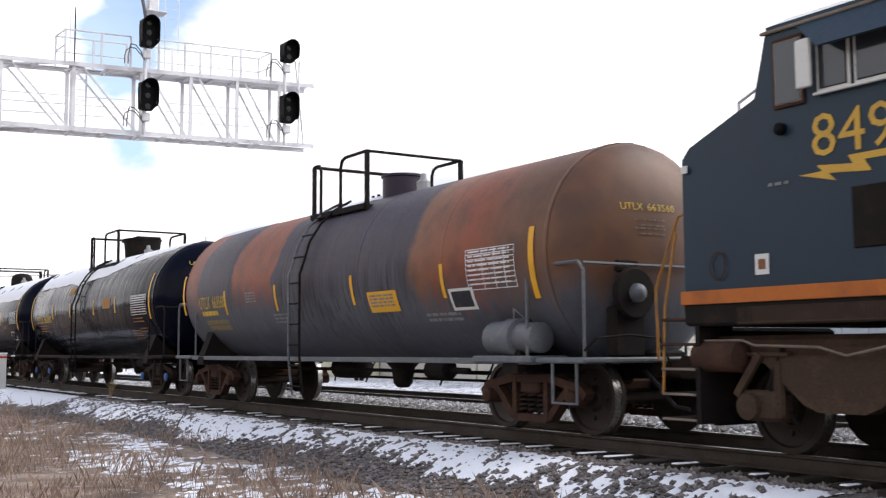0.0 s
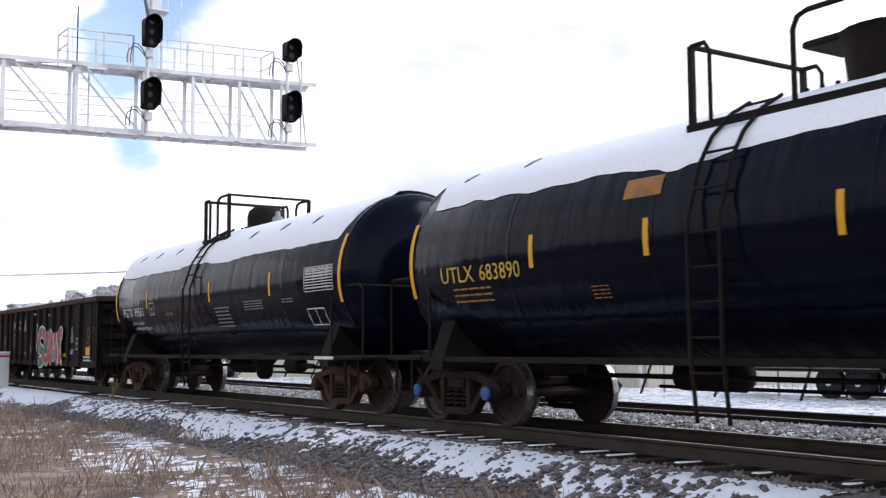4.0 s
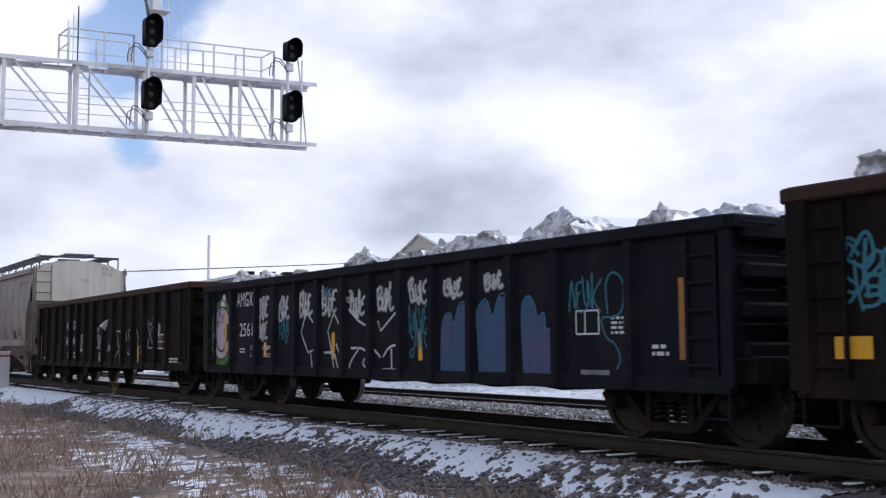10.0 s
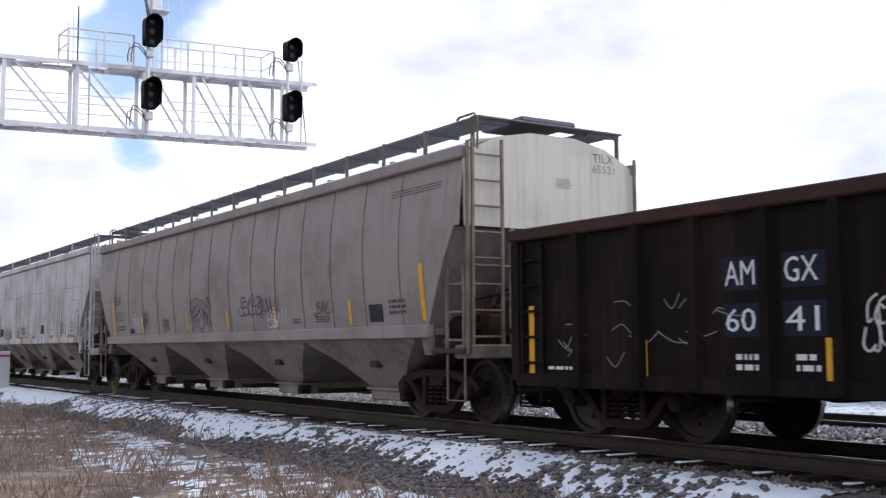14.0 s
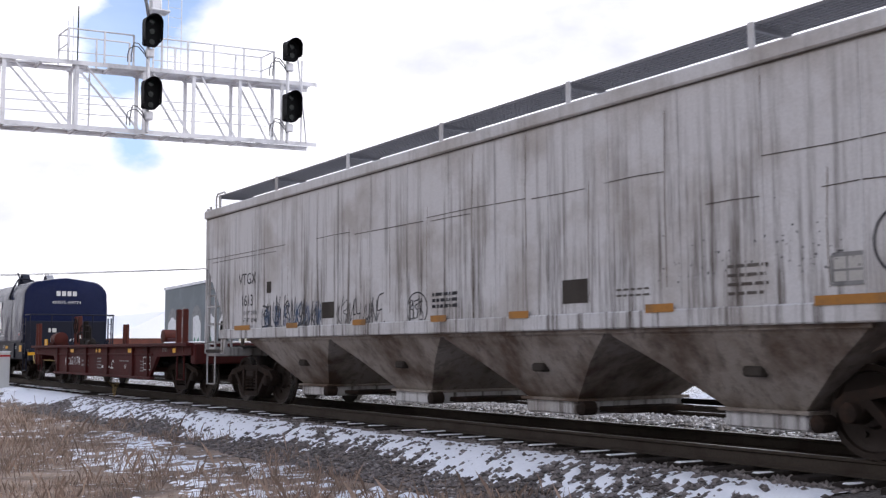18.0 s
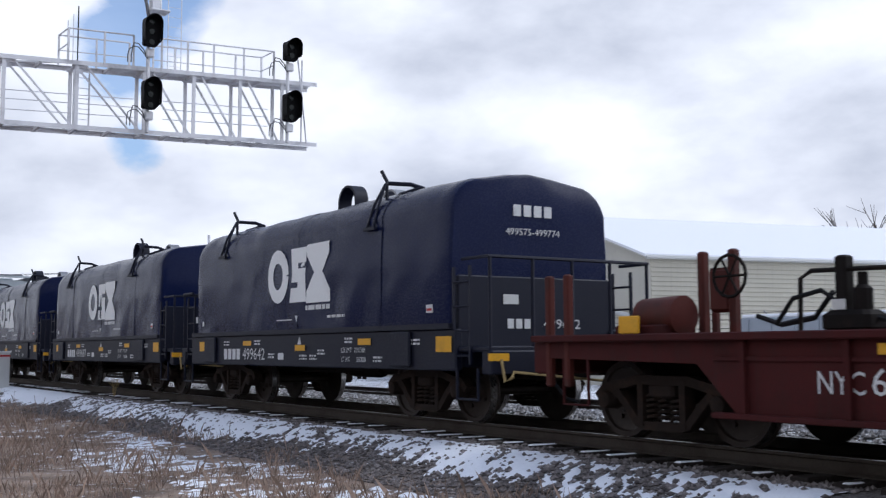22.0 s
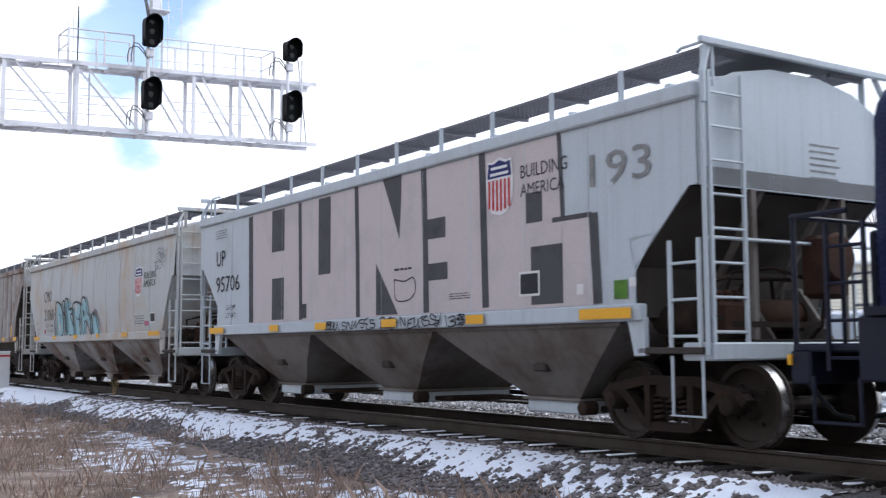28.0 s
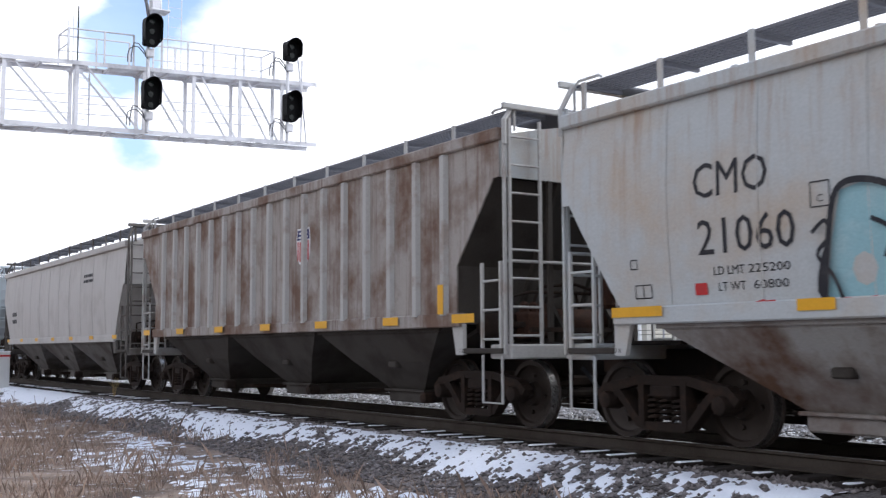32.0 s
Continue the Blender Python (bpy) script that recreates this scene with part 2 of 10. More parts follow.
# bay paints: brown grime and rust, base also darkened for shade on downward slopes
HOP_GREY = material("grimy_shaded_hopper_bay_paint", (0.13, 0.12, 0.11), 0.75, second=(0.06, 0.045, 0.038), amount=0.5, scale=1.3, streak=(0.05, 0.04, 0.035), streak_amount=0.6, grain=0.15)
BAY_TAUPE = material("grimy_shaded_taupe_bay_paint", (0.25, 0.215, 0.195), 0.7, second=(0.13, 0.10, 0.085), amount=0.45, scale=1.0, streak=(0.07, 0.055, 0.045), streak_amount=0.5, grain=0.12)
BAY_WHITE = material("grimy_shaded_white_bay_paint", (0.30, 0.265, 0.235), 0.7, second=(0.10, 0.068, 0.05), amount=0.6, scale=1.0, streak=(0.07, 0.055, 0.048), streak_amount=0.75, grain=0.12)
BAY_GREY = material("rust_stained_shaded_bay_paint", (0.29, 0.28, 0.265), 0.65, second=(0.10, 0.055, 0.035), amount=0.62, scale=0.9, streak=(0.16, 0.12, 0.10), streak_amount=0.5, grain=0.1)
BAY_DARK = material("shaded_brown_grey_bay_paint", (0.16, 0.145, 0.13), 0.7, second=(0.075, 0.055, 0.044), amount=0.5, scale=0.9, streak=(0.07, 0.055, 0.045), streak_amount=0.4, grain=0.12)
# near-black that puts shade into end slopes, the bay ridge and the ribbed hopper's bays
HOP_DARK = material("dark_grimy_shaded_hopper_paint", (0.055, 0.048, 0.042), 0.8, second=(0.03, 0.024, 0.02), amount=0.5, scale=1.3, grain=0.15)
HOP_TAN = material("grimy_tan_steel", (0.20, 0.165, 0.135), 0.7, second=(0.11, 0.08, 0.06), amount=0.5, scale=2.0, grain=0.15)
GRATE = material("dark_galvanised_grating", (0.16, 0.16, 0.17), 0.6, metal=0.4, grain=0.2)
FLAT_RED = material("oxide_red_flatcar_paint", (0.062, 0.0125, 0.012), 0.7, second=(0.04, 0.012, 0.011), amount=0.5, scale=1.4, streak=(0.035, 0.02, 0.018), streak_amount=0.5,
                    grain=0.15)
STAKE_RED = material("bright_oxide_red_paint", (0.085, 0.022, 0.017), 0.6, second=(0.05, 0.022, 0.018), amount=0.5, scale=2.5, grain=0.15)
COIL_BLUE = material("dark_blue_coil_hood", (0.0068, 0.0112, 0.044), 0.26, second=(0.010, 0.0145, 0.052), amount=0.4, scale=0.8, grain=0.05, dents=0.45, bump=0.0, spec=0.115)
COIL_DARK = material("dark_blue_car_paint", (0.006, 0.0075, 0.019), 0.55, second=(0.013, 0.013, 0.019), amount=0.35, scale=1.5, grain=0.12)
LOCO_BLUE = material("dark_blue_locomotive_paint", (0.013, 0.030, 0.048), 0.42, second=(0.016, 0.026, 0.043), amount=0.4, scale=1.0, grain=0.08, dents=0.05)
LOCO_YELLOW = material("yellow_locomotive_paint", (0.55, 0.33, 0.05), 0.5, second=(0.35, 0.22, 0.06), amount=0.3, scale=3.0, grain=0.1)
ORANGE = material("orange_frame_stripe", (0.42, 0.12, 0.02), 0.5, second=(0.22, 0.07, 0.02), amount=0.4, scale=2.5, grain=0.1)
YELLOW = material("yellow_reflective_tape", (0.70, 0.36, 0.02), 0.45, second=(0.5, 0.28, 0.03), amount=0.3, scale=4.0, grain=0.06)
DULL_ORANGE = material("faded_orange_tape", (0.36, 0.17, 0.045), 0.6, second=(0.2, 0.12, 0.06), amount=0.5, scale=4.0, grain=0.1)
WHITE_INK = material("white_stencil_paint", (0.66, 0.66, 0.66), 0.6, second=(0.4, 0.4, 0.4), amount=0.35, scale=5.0, grain=0.1)
EMBLEM_WHITE = material("white_emblem_paint", (0.82, 0.82, 0.81), 0.5, second=(0.66, 0.66, 0.66), amount=0.25, scale=2.0, grain=0.06)
YELLOW_INK = material("yellow_stencil_paint", (0.60, 0.40, 0.06), 0.6, second=(0.35, 0.24, 0.06), amount=0.3, scale=5.0, grain=0.1)
DARK_INK = material("dark_stencil_paint", (0.03, 0.03, 0.035), 0.6, second=(0.07, 0.065, 0.065), amount=0.35, scale=5.0, grain=0.1)
GREY_INK = material("faded_stencil_paint", (0.23, 0.23, 0.23), 0.7, second=(0.1, 0.1, 0.1), amount=0.4, scale=5.0, grain=0.1)
RED_INK = material("red_paint", (0.45, 0.04, 0.04), 0.6, second=(0.3, 0.05, 0.05), amount=0.3, scale=5.0, grain=0.1)
BLUE_INK = material("shield_blue_paint", (0.025, 0.03, 0.12), 0.6, second=(0.05, 0.05, 0.12), amount=0.3, scale=5.0, grain=0.1)
GRAF_WHITE = material("white_spray_paint", (0.55, 0.56, 0.56), 0.6, second=(0.3, 0.3, 0.3), amount=0.45, scale=3.0, grain=0.1)
GRAF_BLUE = material("blue_spray_paint", (0.055, 0.095, 0.175), 0.6, second=(0.10, 0.085, 0.17), amount=0.55, scale=1.6, streak=(0.035, 0.075, 0.12), streak_amount=0.6, grain=0.2)
GRAF_TEAL = material("teal_spray_paint", (0.045, 0.17, 0.22), 0.6, second=(0.03, 0.12, 0.14), amount=0.4, scale=3.0, grain=0.1)
GRAF_AQUA = material("pale_aqua_spray_paint", (0.27, 0.45, 0.49), 0.6, second=(0.38, 0.50, 0.52), amount=0.4, scale=2.5, grain=0.08)
GRAF_PINK = material("pink_spray_paint", (0.45, 0.16, 0.24), 0.6, second=(0.35, 0.07, 0.05), amount=0.5, scale=2.5, grain=0.1)
PALE_PINK = material("pale_pink_spray_paint", (0.50, 0.37, 0.36), 0.6, second=(0.44, 0.40, 0.39), amount=0.5, scale=2.0, grain=0.1)
GRAF_RED = material("orange_red_spray_paint", (0.40, 0.075, 0.03), 0.6, second=(0.28, 0.05, 0.06), amount=0.4, scale=2.5, grain=0.1)
GRAF_GREEN = material("green_spray_paint", (0.03, 0.18, 0.11), 0.6, second=(0.02, 0.1, 0.07), amount=0.4, scale=2.5, grain=0.1)
GRAF_LIME = material("lime_spray_paint", (0.09, 0.2, 0.03), 0.6, second=(0.05, 0.12, 0.03), amount=0.5, scale=3.0, grain=0.1)
GRAF_LILAC = material("lilac_white_spray_paint", (0.42, 0.38, 0.46), 0.6, second=(0.5, 0.5, 0.52), amount=0.4, scale=3.0, grain=0.1)
GRAF_BROWN = material("faded_orange_spray_paint", (0.22, 0.10, 0.05), 0.6, second=(0.1, 0.06, 0.05), amount=0.5, scale=4.0, grain=0.15)
BIG_BEIGE = material("beige_roller_paint", (0.50, 0.445, 0.44), 0.7, second=(0.42, 0.385, 0.385), amount=0.4, scale=1.5, grain=0.06)
BIG_DARK = material("charcoal_roller_paint", (0.075, 0.075, 0.08), 0.7, second=(0.045, 0.045, 0.05), amount=0.4, scale=3.0, grain=0.12)
STEEL = material("galvanised_truss_steel", (0.74, 0.74, 0.76), 0.6, metal=0.1, second=(0.42, 0.42, 0.44), amount=0.4, scale=1.5, grain=0.1)
SIGNAL = material("black_signal_housing", (0.004, 0.004, 0.0045), 0.6, grain=0.1, spec=0.1)
LENS = material("dark_signal_lens", (0.01, 0.014, 0.012), 0.12, grain=0.05, bump=0.0)
RAIL = material("rail_side_steel", (0.052, 0.042, 0.034), 0.7, second=(0.035, 0.025, 0.02), amount=0.5, scale=3.0, grain=0.2)
RAIL_TOP = material("polished_rail_head", (0.35, 0.34, 0.33), 0.3, metal=0.9, grain=0.08)
TIE = material("dark_creosoted_timber", (0.028, 0.023, 0.02), 0.85, second=(0.055, 0.047, 0.043), amount=0.4, scale=5.0, grain=0.3)
STONE = material("grey_ballast_stone", (0.17, 0.148, 0.138), 0.9, second=(0.32, 0.295, 0.28), amount=0.35, scale=8.0, grain=0.25, island=0.5)
STONE_PALE = material("pale_snow_dusted_stone", (0.24, 0.225, 0.215), 0.9, second=(0.72, 0.72, 0.74), amount=0.5, scale=5.0, grain=0.25, island=0.5)
CREAM_WALL = material("cream_metal_siding", (0.55, 0.52, 0.43), 0.6, second=(0.48, 0.45, 0.38), amount=0.35, scale=0.4, streak=(0.42, 0.39, 0.33), streak_amount=0.4, grain=0.04)
GABLE_WALL = material("pale_cream_block_wall", (0.52, 0.495, 0.43), 0.75, second=(0.46, 0.435, 0.38), amount=0.4, scale=0.5, streak=(0.41, 0.39, 0.345), streak_amount=0.25, grain=0.05)
BLOCK_CREAM = material("pale_yellow_render", (0.60, 0.58, 0.44), 0.75, second=(0.52, 0.5, 0.39), amount=0.35, scale=0.5, grain=0.04)
MURAL_GREY = material("grey_mural_wall", (0.17, 0.19, 0.20), 0.75, second=(0.21, 0.23, 0.24), amount=0.4, scale=0.6, grain=0.06)
TRIM = material("white_metal_trim", (0.6, 0.6, 0.58), 0.5, grain=0.05)
TRAILER = material("silver_grey_trailer_skin", (0.33, 0.36, 0.40), 0.4, metal=0.3, second=(0.26, 0.28, 0.31), amount=0.3, scale=1.5, grain=0.06)
BRICK = material("dull_red_brick", (0.18, 0.07, 0.05), 0.85, second=(0.13, 0.06, 0.05), amount=0.5, scale=1.0, grain=0.15)
BARK = material("bare_bark", (0.09, 0.075, 0.065), 0.9, second=(0.13, 0.11, 0.1), amount=0.4, scale=3.0, grain=0.2)
TWIG = material("bare_twigs", (0.12, 0.10, 0.09), 0.9, grain=0.2)
GRASS = material("dead_brown_grass", (0.27, 0.195, 0.15), 0.9, second=(0.37, 0.275, 0.215), amount=0.5, scale=1.5, grain=0.2, island=0.5)
RUBBER = material("black_rubber", (0.015, 0.015, 0.016), 0.7, grain=0.15)
CHROME = material("bare_galvanised_pipe", (0.3, 0.3, 0.31), 0.45, metal=0.5, grain=0.1)
GLASS = material("dark_cab_glass", (0.035, 0.042, 0.048), 0.06, grain=0.03, bump=0.0, spec=0.7)
MACHINE = material("blue_grey_valve_housing", (0.11, 0.12, 0.13), 0.5, second=(0.2, 0.2, 0.21), amount=0.4, scale=4.0, grain=0.15)
ROPE = material("tan_rope", (0.35, 0.26, 0.12), 0.9, grain=0.2)
SIGN_BLUE = material("faded_blue_sign", (0.18, 0.28, 0.45), 0.6, grain=0.08)
PANEL_WHITE = material("white_enamel_panel", (0.62, 0.62, 0.6), 0.5, second=(0.5, 0.49, 0.46), amount=0.3, scale=3.0, grain=0.05)


# ---------------------------------------------------------------- mesh tools
class Shape:
    """Vertices and faces of one mesh."""

    def __init__(self):
        self.v, self.f = [], []

    def add(self, verts, faces):
        n = len(self.v)
        self.v += [tuple(p) for p in verts]
        self.f += [tuple(i + n for i in f) for f in faces]
        return self

    def box(self, x0, x1, y0, y1, z0, z1):
        return self.add([(x, y, z) for x in (x0, x1) for y in (y0, y1) for z in (z0, z1)],
                        [(0, 1, 3, 2), (4, 6, 7, 5), (0, 4, 5, 1), (2, 3, 7, 6), (0, 2, 6, 4), (1, 5, 7, 3)])

    def slab(self, x0, x1, y0, y1, z0, z1, c=0.02):
        """A box with chamfered long edges all round in plan and section."""
        out = []
        for z, k in ((z0, c), (z0 + c, 0), (z1 - c, 0), (z1, c)):
            out.append([(x0 + k + c, y0 + k, z), (x1 - k - c, y0 + k, z), (x1 - k, y0 + k + c, z), (x1 - k, y1 - k - c, z),
                        (x1 - k - c, y1 - k, z), (x0 + k + c, y1 - k, z), (x0 + k, y1 - k - c, z), (x0 + k, y0 + k + c, z)])
        return self.loft(out)

    def loft(self, rings, cap=True, closed=True):
        n, k = len(self.v), len(rings[0])
        for ring in rings:
            self.v += [tuple(p) for p in ring]
        for i in range(len(rings) - 1):
            for j in range(k if closed else k - 1):
                a, b = n + i * k + j, n + i * k + (j + 1) % k
                self.f.append((a, b, b + k, a + k))
        if cap:
            self.f.append(tuple(range(n + k - 1, n - 1, -1)))
            self.f.append(tuple(range(n + (len(rings) - 1) * k, n + len(rings) * k)))
        return self

    def prism_y(self, poly, y0, y1):
        """A polygon of (x, z) drawn out across the track."""
        return self.loft([[(x, y0, z) for x, z in poly], [(x, y1, z) for x, z in poly]])

    def prism_x(self, poly, x0, x1):
        return self.loft([[(x0, y, z) for y, z in poly], [(x1, y, z) for y, z in poly]])

    def cyl(self, p, q, r, n=8, r2=None):
        p, q = Vector(p), Vector(q)
        d = (q - p).normalized()
        a = d.orthogonal().normalized()
        b = d.cross(a)
        ring = lambda c, k: [c + (a * math.cos(2 * math.pi * i / n) + b * math.sin(2 * math.pi * i / n)) * k for i in range(n)]
        return self.loft([ring(p, r), ring(q, r if r2 is None else r2)])

    def tube(self, pts, r, n=6):
        pts = [Vector(p) for p in pts]
        rings, a = [], None
        for i, p in enumerate(pts):
            d = (pts[min(i + 1, len(pts) - 1)] - pts[max(i - 1, 0)]).normalized()
            a = d.orthogonal().normalized() if a is None else (a - d * a.dot(d)).normalized()
            b = d.cross(a)
            rings.append([p + (a * math.cos(2 * math.pi * k / n) + b * math.sin(2 * math.pi * k / n)) * r for k in range(n)])
        return self.loft(rings)

    def lathe(self, profile, axis="y", centre=(0, 0, 0), n=24):
        """profile: (along the axis, radius)."""
        rings = []
        for s, r in profile:
            ring = []
            for i in range(n):
                c, d = r * math.cos(2 * math.pi * i / n), r * math.sin(2 * math.pi * i / n)
                p = {"y": (c, s, d), "x": (s, c, d), "z": (c, d, s)}[axis]
                ring.append(tuple(p[j] + centre[j] for j in range(3)))
            rings.append(ring)
        return self.loft(rings)

    def beam(self, pts, w, y0, y1):
        """A bar of height w that follows (x, z) points, between y0 and y1."""
        for (x0, z0), (x1, z1) in zip(pts, pts[1:]):
            l = math.hypot(x1 - x0, z1 - z0)
            ex, ez = (x1 - x0) / l * w * 0.25, (z1 - z0) / l * w * 0.25
            nx, nz = -(z1 - z0) / l * w / 2, (x1 - x0) / l * w / 2
            self.prism_y([(x0 - ex + nx, z0 - ez + nz), (x1 + ex + nx, z1 + ez + nz), (x1 + ex - nx, z1 + ez - nz), (x0 - ex - nx, z0 - ez - nz)], y0, y1)
        return self


def mesh_of(name, shape, mat, smooth=None):
    me = bpy.data.meshes.new(name)
    me.from_pydata(shape.v, [], shape.f)
    if len(shape.f) < 6000:
        bm = bmesh.new()
        bm.from_mesh(me)
        bmesh.ops.recalc_face_normals(bm, faces=bm.faces)
        bm.to_mesh(me)
        bm.free()
    if smooth is not None:
        me.polygons.foreach_set("use_smooth", [True] * len(me.polygons))
        me.set_sharp_from_angle(angle=smooth)
    if mat:
        me.materials.append(mat)
    return me


def part(name, shape, mat, parent, label="", smooth=None, at=None, kind=""):
    """One mesh object under a thing or under a part."""
    me = shape if isinstance(shape, bpy.types.Mesh) else mesh_of(name, shape, mat, smooth)
    ob = new(name, me)
    ob.parent = parent
    if at:
        ob.location = at
    return tagged(ob, label, kind=kind)


def thing(name, label, category, group="", kind="", at=(0, 0, 0)):
    ob = new(name)
    ob.location = at
    return tagged(ob, label, category, group, kind)


def solid(name, shape, mat, label, category="", group="", kind="", smooth=None):
    """A thing that is one mesh."""
    return tagged(new(name, mesh_of(name, shape, mat, smooth)), label, category, group, kind)


# lettering: every word is turned into a mesh once
WORDS = ["UTLX", "663560", "683890", "PGTX 99501", "AMGX", "2744", "2561", "6041", "AM", "GX", "60", "41", "LD LMT", "LT WT", "220100", "66000", "197800", "70200", "TILX", "65521",
         "VTGX", "1613", "218300", "69700", "NYC", "631174", "499642", "499687", "499438", "230700", "55300", "230500", "55500", "499575-499774", "UP", "95706",
         "BUILDING", "AMERICA", "CMO", "21060", "225200", "60800", "849", "652T", "C", "193", "DO NOT HUMP", "LD LMT 213100 LB 96650 KG", "LT WT 72900 LB 33050 KG NEW 4-99", "LD LMT 191100 LB 86 650 KG", "LT WT 71900 LB 32 650 KG"]
WORD_MESH = {}


def make_words():
    obs = []
    for w in WORDS:
        cu = bpy.data.curves.new("word", "FONT")
        cu.body, cu.size, cu.align_x, cu.align_y, cu.resolution_u = w, 1.0, "CENTER", "CENTER", 2
        obs.append(new("word", cu))
    dg = bpy.context.evaluated_depsgraph_get()
    for w, ob in zip(WORDS, obs):
        me = bpy.data.meshes.new_from_object(ob.evaluated_get(dg))
        xs = [v.co.x for v in me.vertices]
        ys = [v.co.y for v in me.vertices]
        WORD_MESH[w] = ([tuple(v.co) for v in me.vertices], [tuple(p.vertices) for p in me.polygons], (min(xs), max(xs), min(ys), max(ys)))
        bpy.data.meshes.remove(me)
    for ob in obs:
        cu = ob.data
        bpy.data.objects.remove(ob)
        bpy.data.curves.remove(cu)


make_words()


class Side:
    """Paint on the near side of a car: shapes in (x, z) laid on a side whose y is given by a function of z."""

    def __init__(self, car, y_of_z, grid=0.25):
        self.car, self.y, self.lift, self.grid = car, y_of_z, 0.006, grid
        self.marks, self.inside, self.warp = {}, False, None

    def place(self, x, z):
        return (x, self.y(z) - self.lift + (self.warp(x, z) if self.warp else 0.0), z)

    def paint(self, name, shape, mat, label="", up=0.0):
        """Each word, stroke or patch of the shape becomes a part of its own."""
        marks = (self.marks.pop(id(shape), None) or [(0, 0)]) + [(len(shape.v), len(shape.f))]
        for (v0, f0), (v1, f1) in zip(marks, marks[1:]):
            s = Shape()
            s.v = [(x, y - up, z) for x, y, z in shape.v[v0:v1]]
            s.f = [tuple(i - v0 for i in f) for f in shape.f[f0:f1]]
            part(name, s, mat, self.car, label)

    def mark(self, s):
        if not self.inside:
            self.marks.setdefault(id(s), []).append((len(s.v), len(s.f)))

    def rect(self, s, x0, x1, z0, z1):
        self.mark(s)
        n = max(1, int(abs(z1 - z0) / self.grid + 0.5))
        zs = [z0 + (z1 - z0) * i / n for i in range(n + 1)]
        return s.loft([[self.place(x0, z), self.place(x1, z)] for z in zs], cap=False, closed=False)

    def word(self, s, text, x0, x1, z0, z1, slant=0.0):
        self.mark(s)
        v, f, (a, b, c, d) = WORD_MESH[text]
        return s.add([self.place(x0 + (p[0] - a) / (b - a) * (x1 - x0) + slant * (p[1] - c), z0 + (p[1] - c) / (d - c) * (z1 - z0)) for p in v], f)

    def line(self, s, pts, w):
        """A brush stroke along points."""
        self.mark(s)
        k = len(pts)
        lo, hi = [], []
        for i in range(k):
            x0, z0 = pts[max(i - 1, 0)]
            x1, z1 = pts[min(i + 1, k - 1)]
            l = math.hypot(x1 - x0, z1 - z0) or 1
            nx, nz = -(z1 - z0) / l * w / 2, (x1 - x0) / l * w / 2
            lo.append(self.place(pts[i][0] - nx, pts[i][1] - nz))
            hi.append(self.place(pts[i][0] + nx, pts[i][1] + nz))
        return s.loft([lo, hi], cap=False, closed=False)

    def curve(self, s, pts, w, steps=5):
        out = []
        k = len(pts)
        for i in range(k - 1):
            p0, p1, p2, p3 = pts[max(i - 1, 0)], pts[i], pts[i + 1], pts[min(i + 2, k - 1)]
            for j in range(steps):
                u = j / steps
                out.append(tuple(0.5 * (2 * p1[c] + (p2[c] - p0[c]) * u + (2 * p0[c] - 5 * p1[c] + 4 * p2[c] - p3[c]) * u * u
                                        + (3 * p1[c] - p0[c] - 3 * p2[c] + p3[c]) * u ** 3) for c in (0, 1)))
        return self.line(s, out + [pts[-1]], w)

    def fill(self, s, pts):
        """A filled convex-ish patch round its middle, in rings so that it hugs the side."""
        self.mark(s)
        cx, cz = sum(p[0] for p in pts) / len(pts), sum(p[1] for p in pts) / len(pts)
        rings = [[self.place(cx + (x - cx) * k, cz + (z - cz) * k) for x, z in pts] for k in (1.0, 0.66, 0.33)]
        s.loft(rings, cap=False)
        n = len(s.v)
        s.add([self.place(cx, cz)], [])
        k = len(pts)
        s.f += [(n - k + i, n - k + (i + 1) % k, n) for i in range(k)]
        return s

    def bars(self, s, x0, x1, z0, z1, rows, rnd, gap=0.45):
        """Small print that cannot be read, as plain bars."""
        self.mark(s)
        self.inside = True
        h = (z1 - z0) / rows
        for i in range(rows):
            x = x0
            while x < x1 - 0.02:
                l = min(rnd.uniform(0.05, 0.22) * (x1 - x0 + 0.3), x1 - x)
                self.rect(s, x, x + l, z1 - h * (i + 1) + h * gap, z1 - h * i)
                x += l + 0.03
        self.inside = False
        return s

    def table(self, s, x0, x1, z0, z1, rows, cols, w=0.012):
        self.mark(s)
        self.inside = True
        for i in range(rows + 1):
            z = z0 + (z1 - z0) * i / rows
            self.rect(s, x0, x1, z - w / 2, z + w / 2)
        for x in [x0, x1] + [x0 + (x1 - x0) * c for c in cols]:
            self.rect(s, x - w / 2, x + w / 2, z0, z1)
        self.inside = False
        return s


# ---------------------------------------------------------------- ground and tracks
TRACK_2 = 4.3


def smoothstep(a, b, x):
    t = min(1, max(0, (x - a) / (b - a)))
    return t * t * (3 - 2 * t)


def ground_z(x, y):
    near = -0.55 + 0.33 * smoothstep(-3.3, -1.7, y)
    far = -0.62 + 0.40 * smoothstep(TRACK_2 + 3.2, TRACK_2 + 1.7, y)
    z = near if y < 2 else far
    if -1.6 < y < TRACK_2 + 1.6:
        z = -0.22 + 0.19 * smoothstep(1.15, 0.55, abs(y - TRACK_2 / 2))
    rough = 0.06 * noise.noise((x * 0.35, y * 0.35, 1)) + 0.035 * noise.noise((x * 1.5, y * 1.5, 5))
    flat = 0.25 if -2.0 < y < TRACK_2 + 2 else 1.0
    dip = -0.0006 * max(0.0, math.hypot(x + 10, y) - 150)
    return z + rough * flat + max(dip, -2.0)


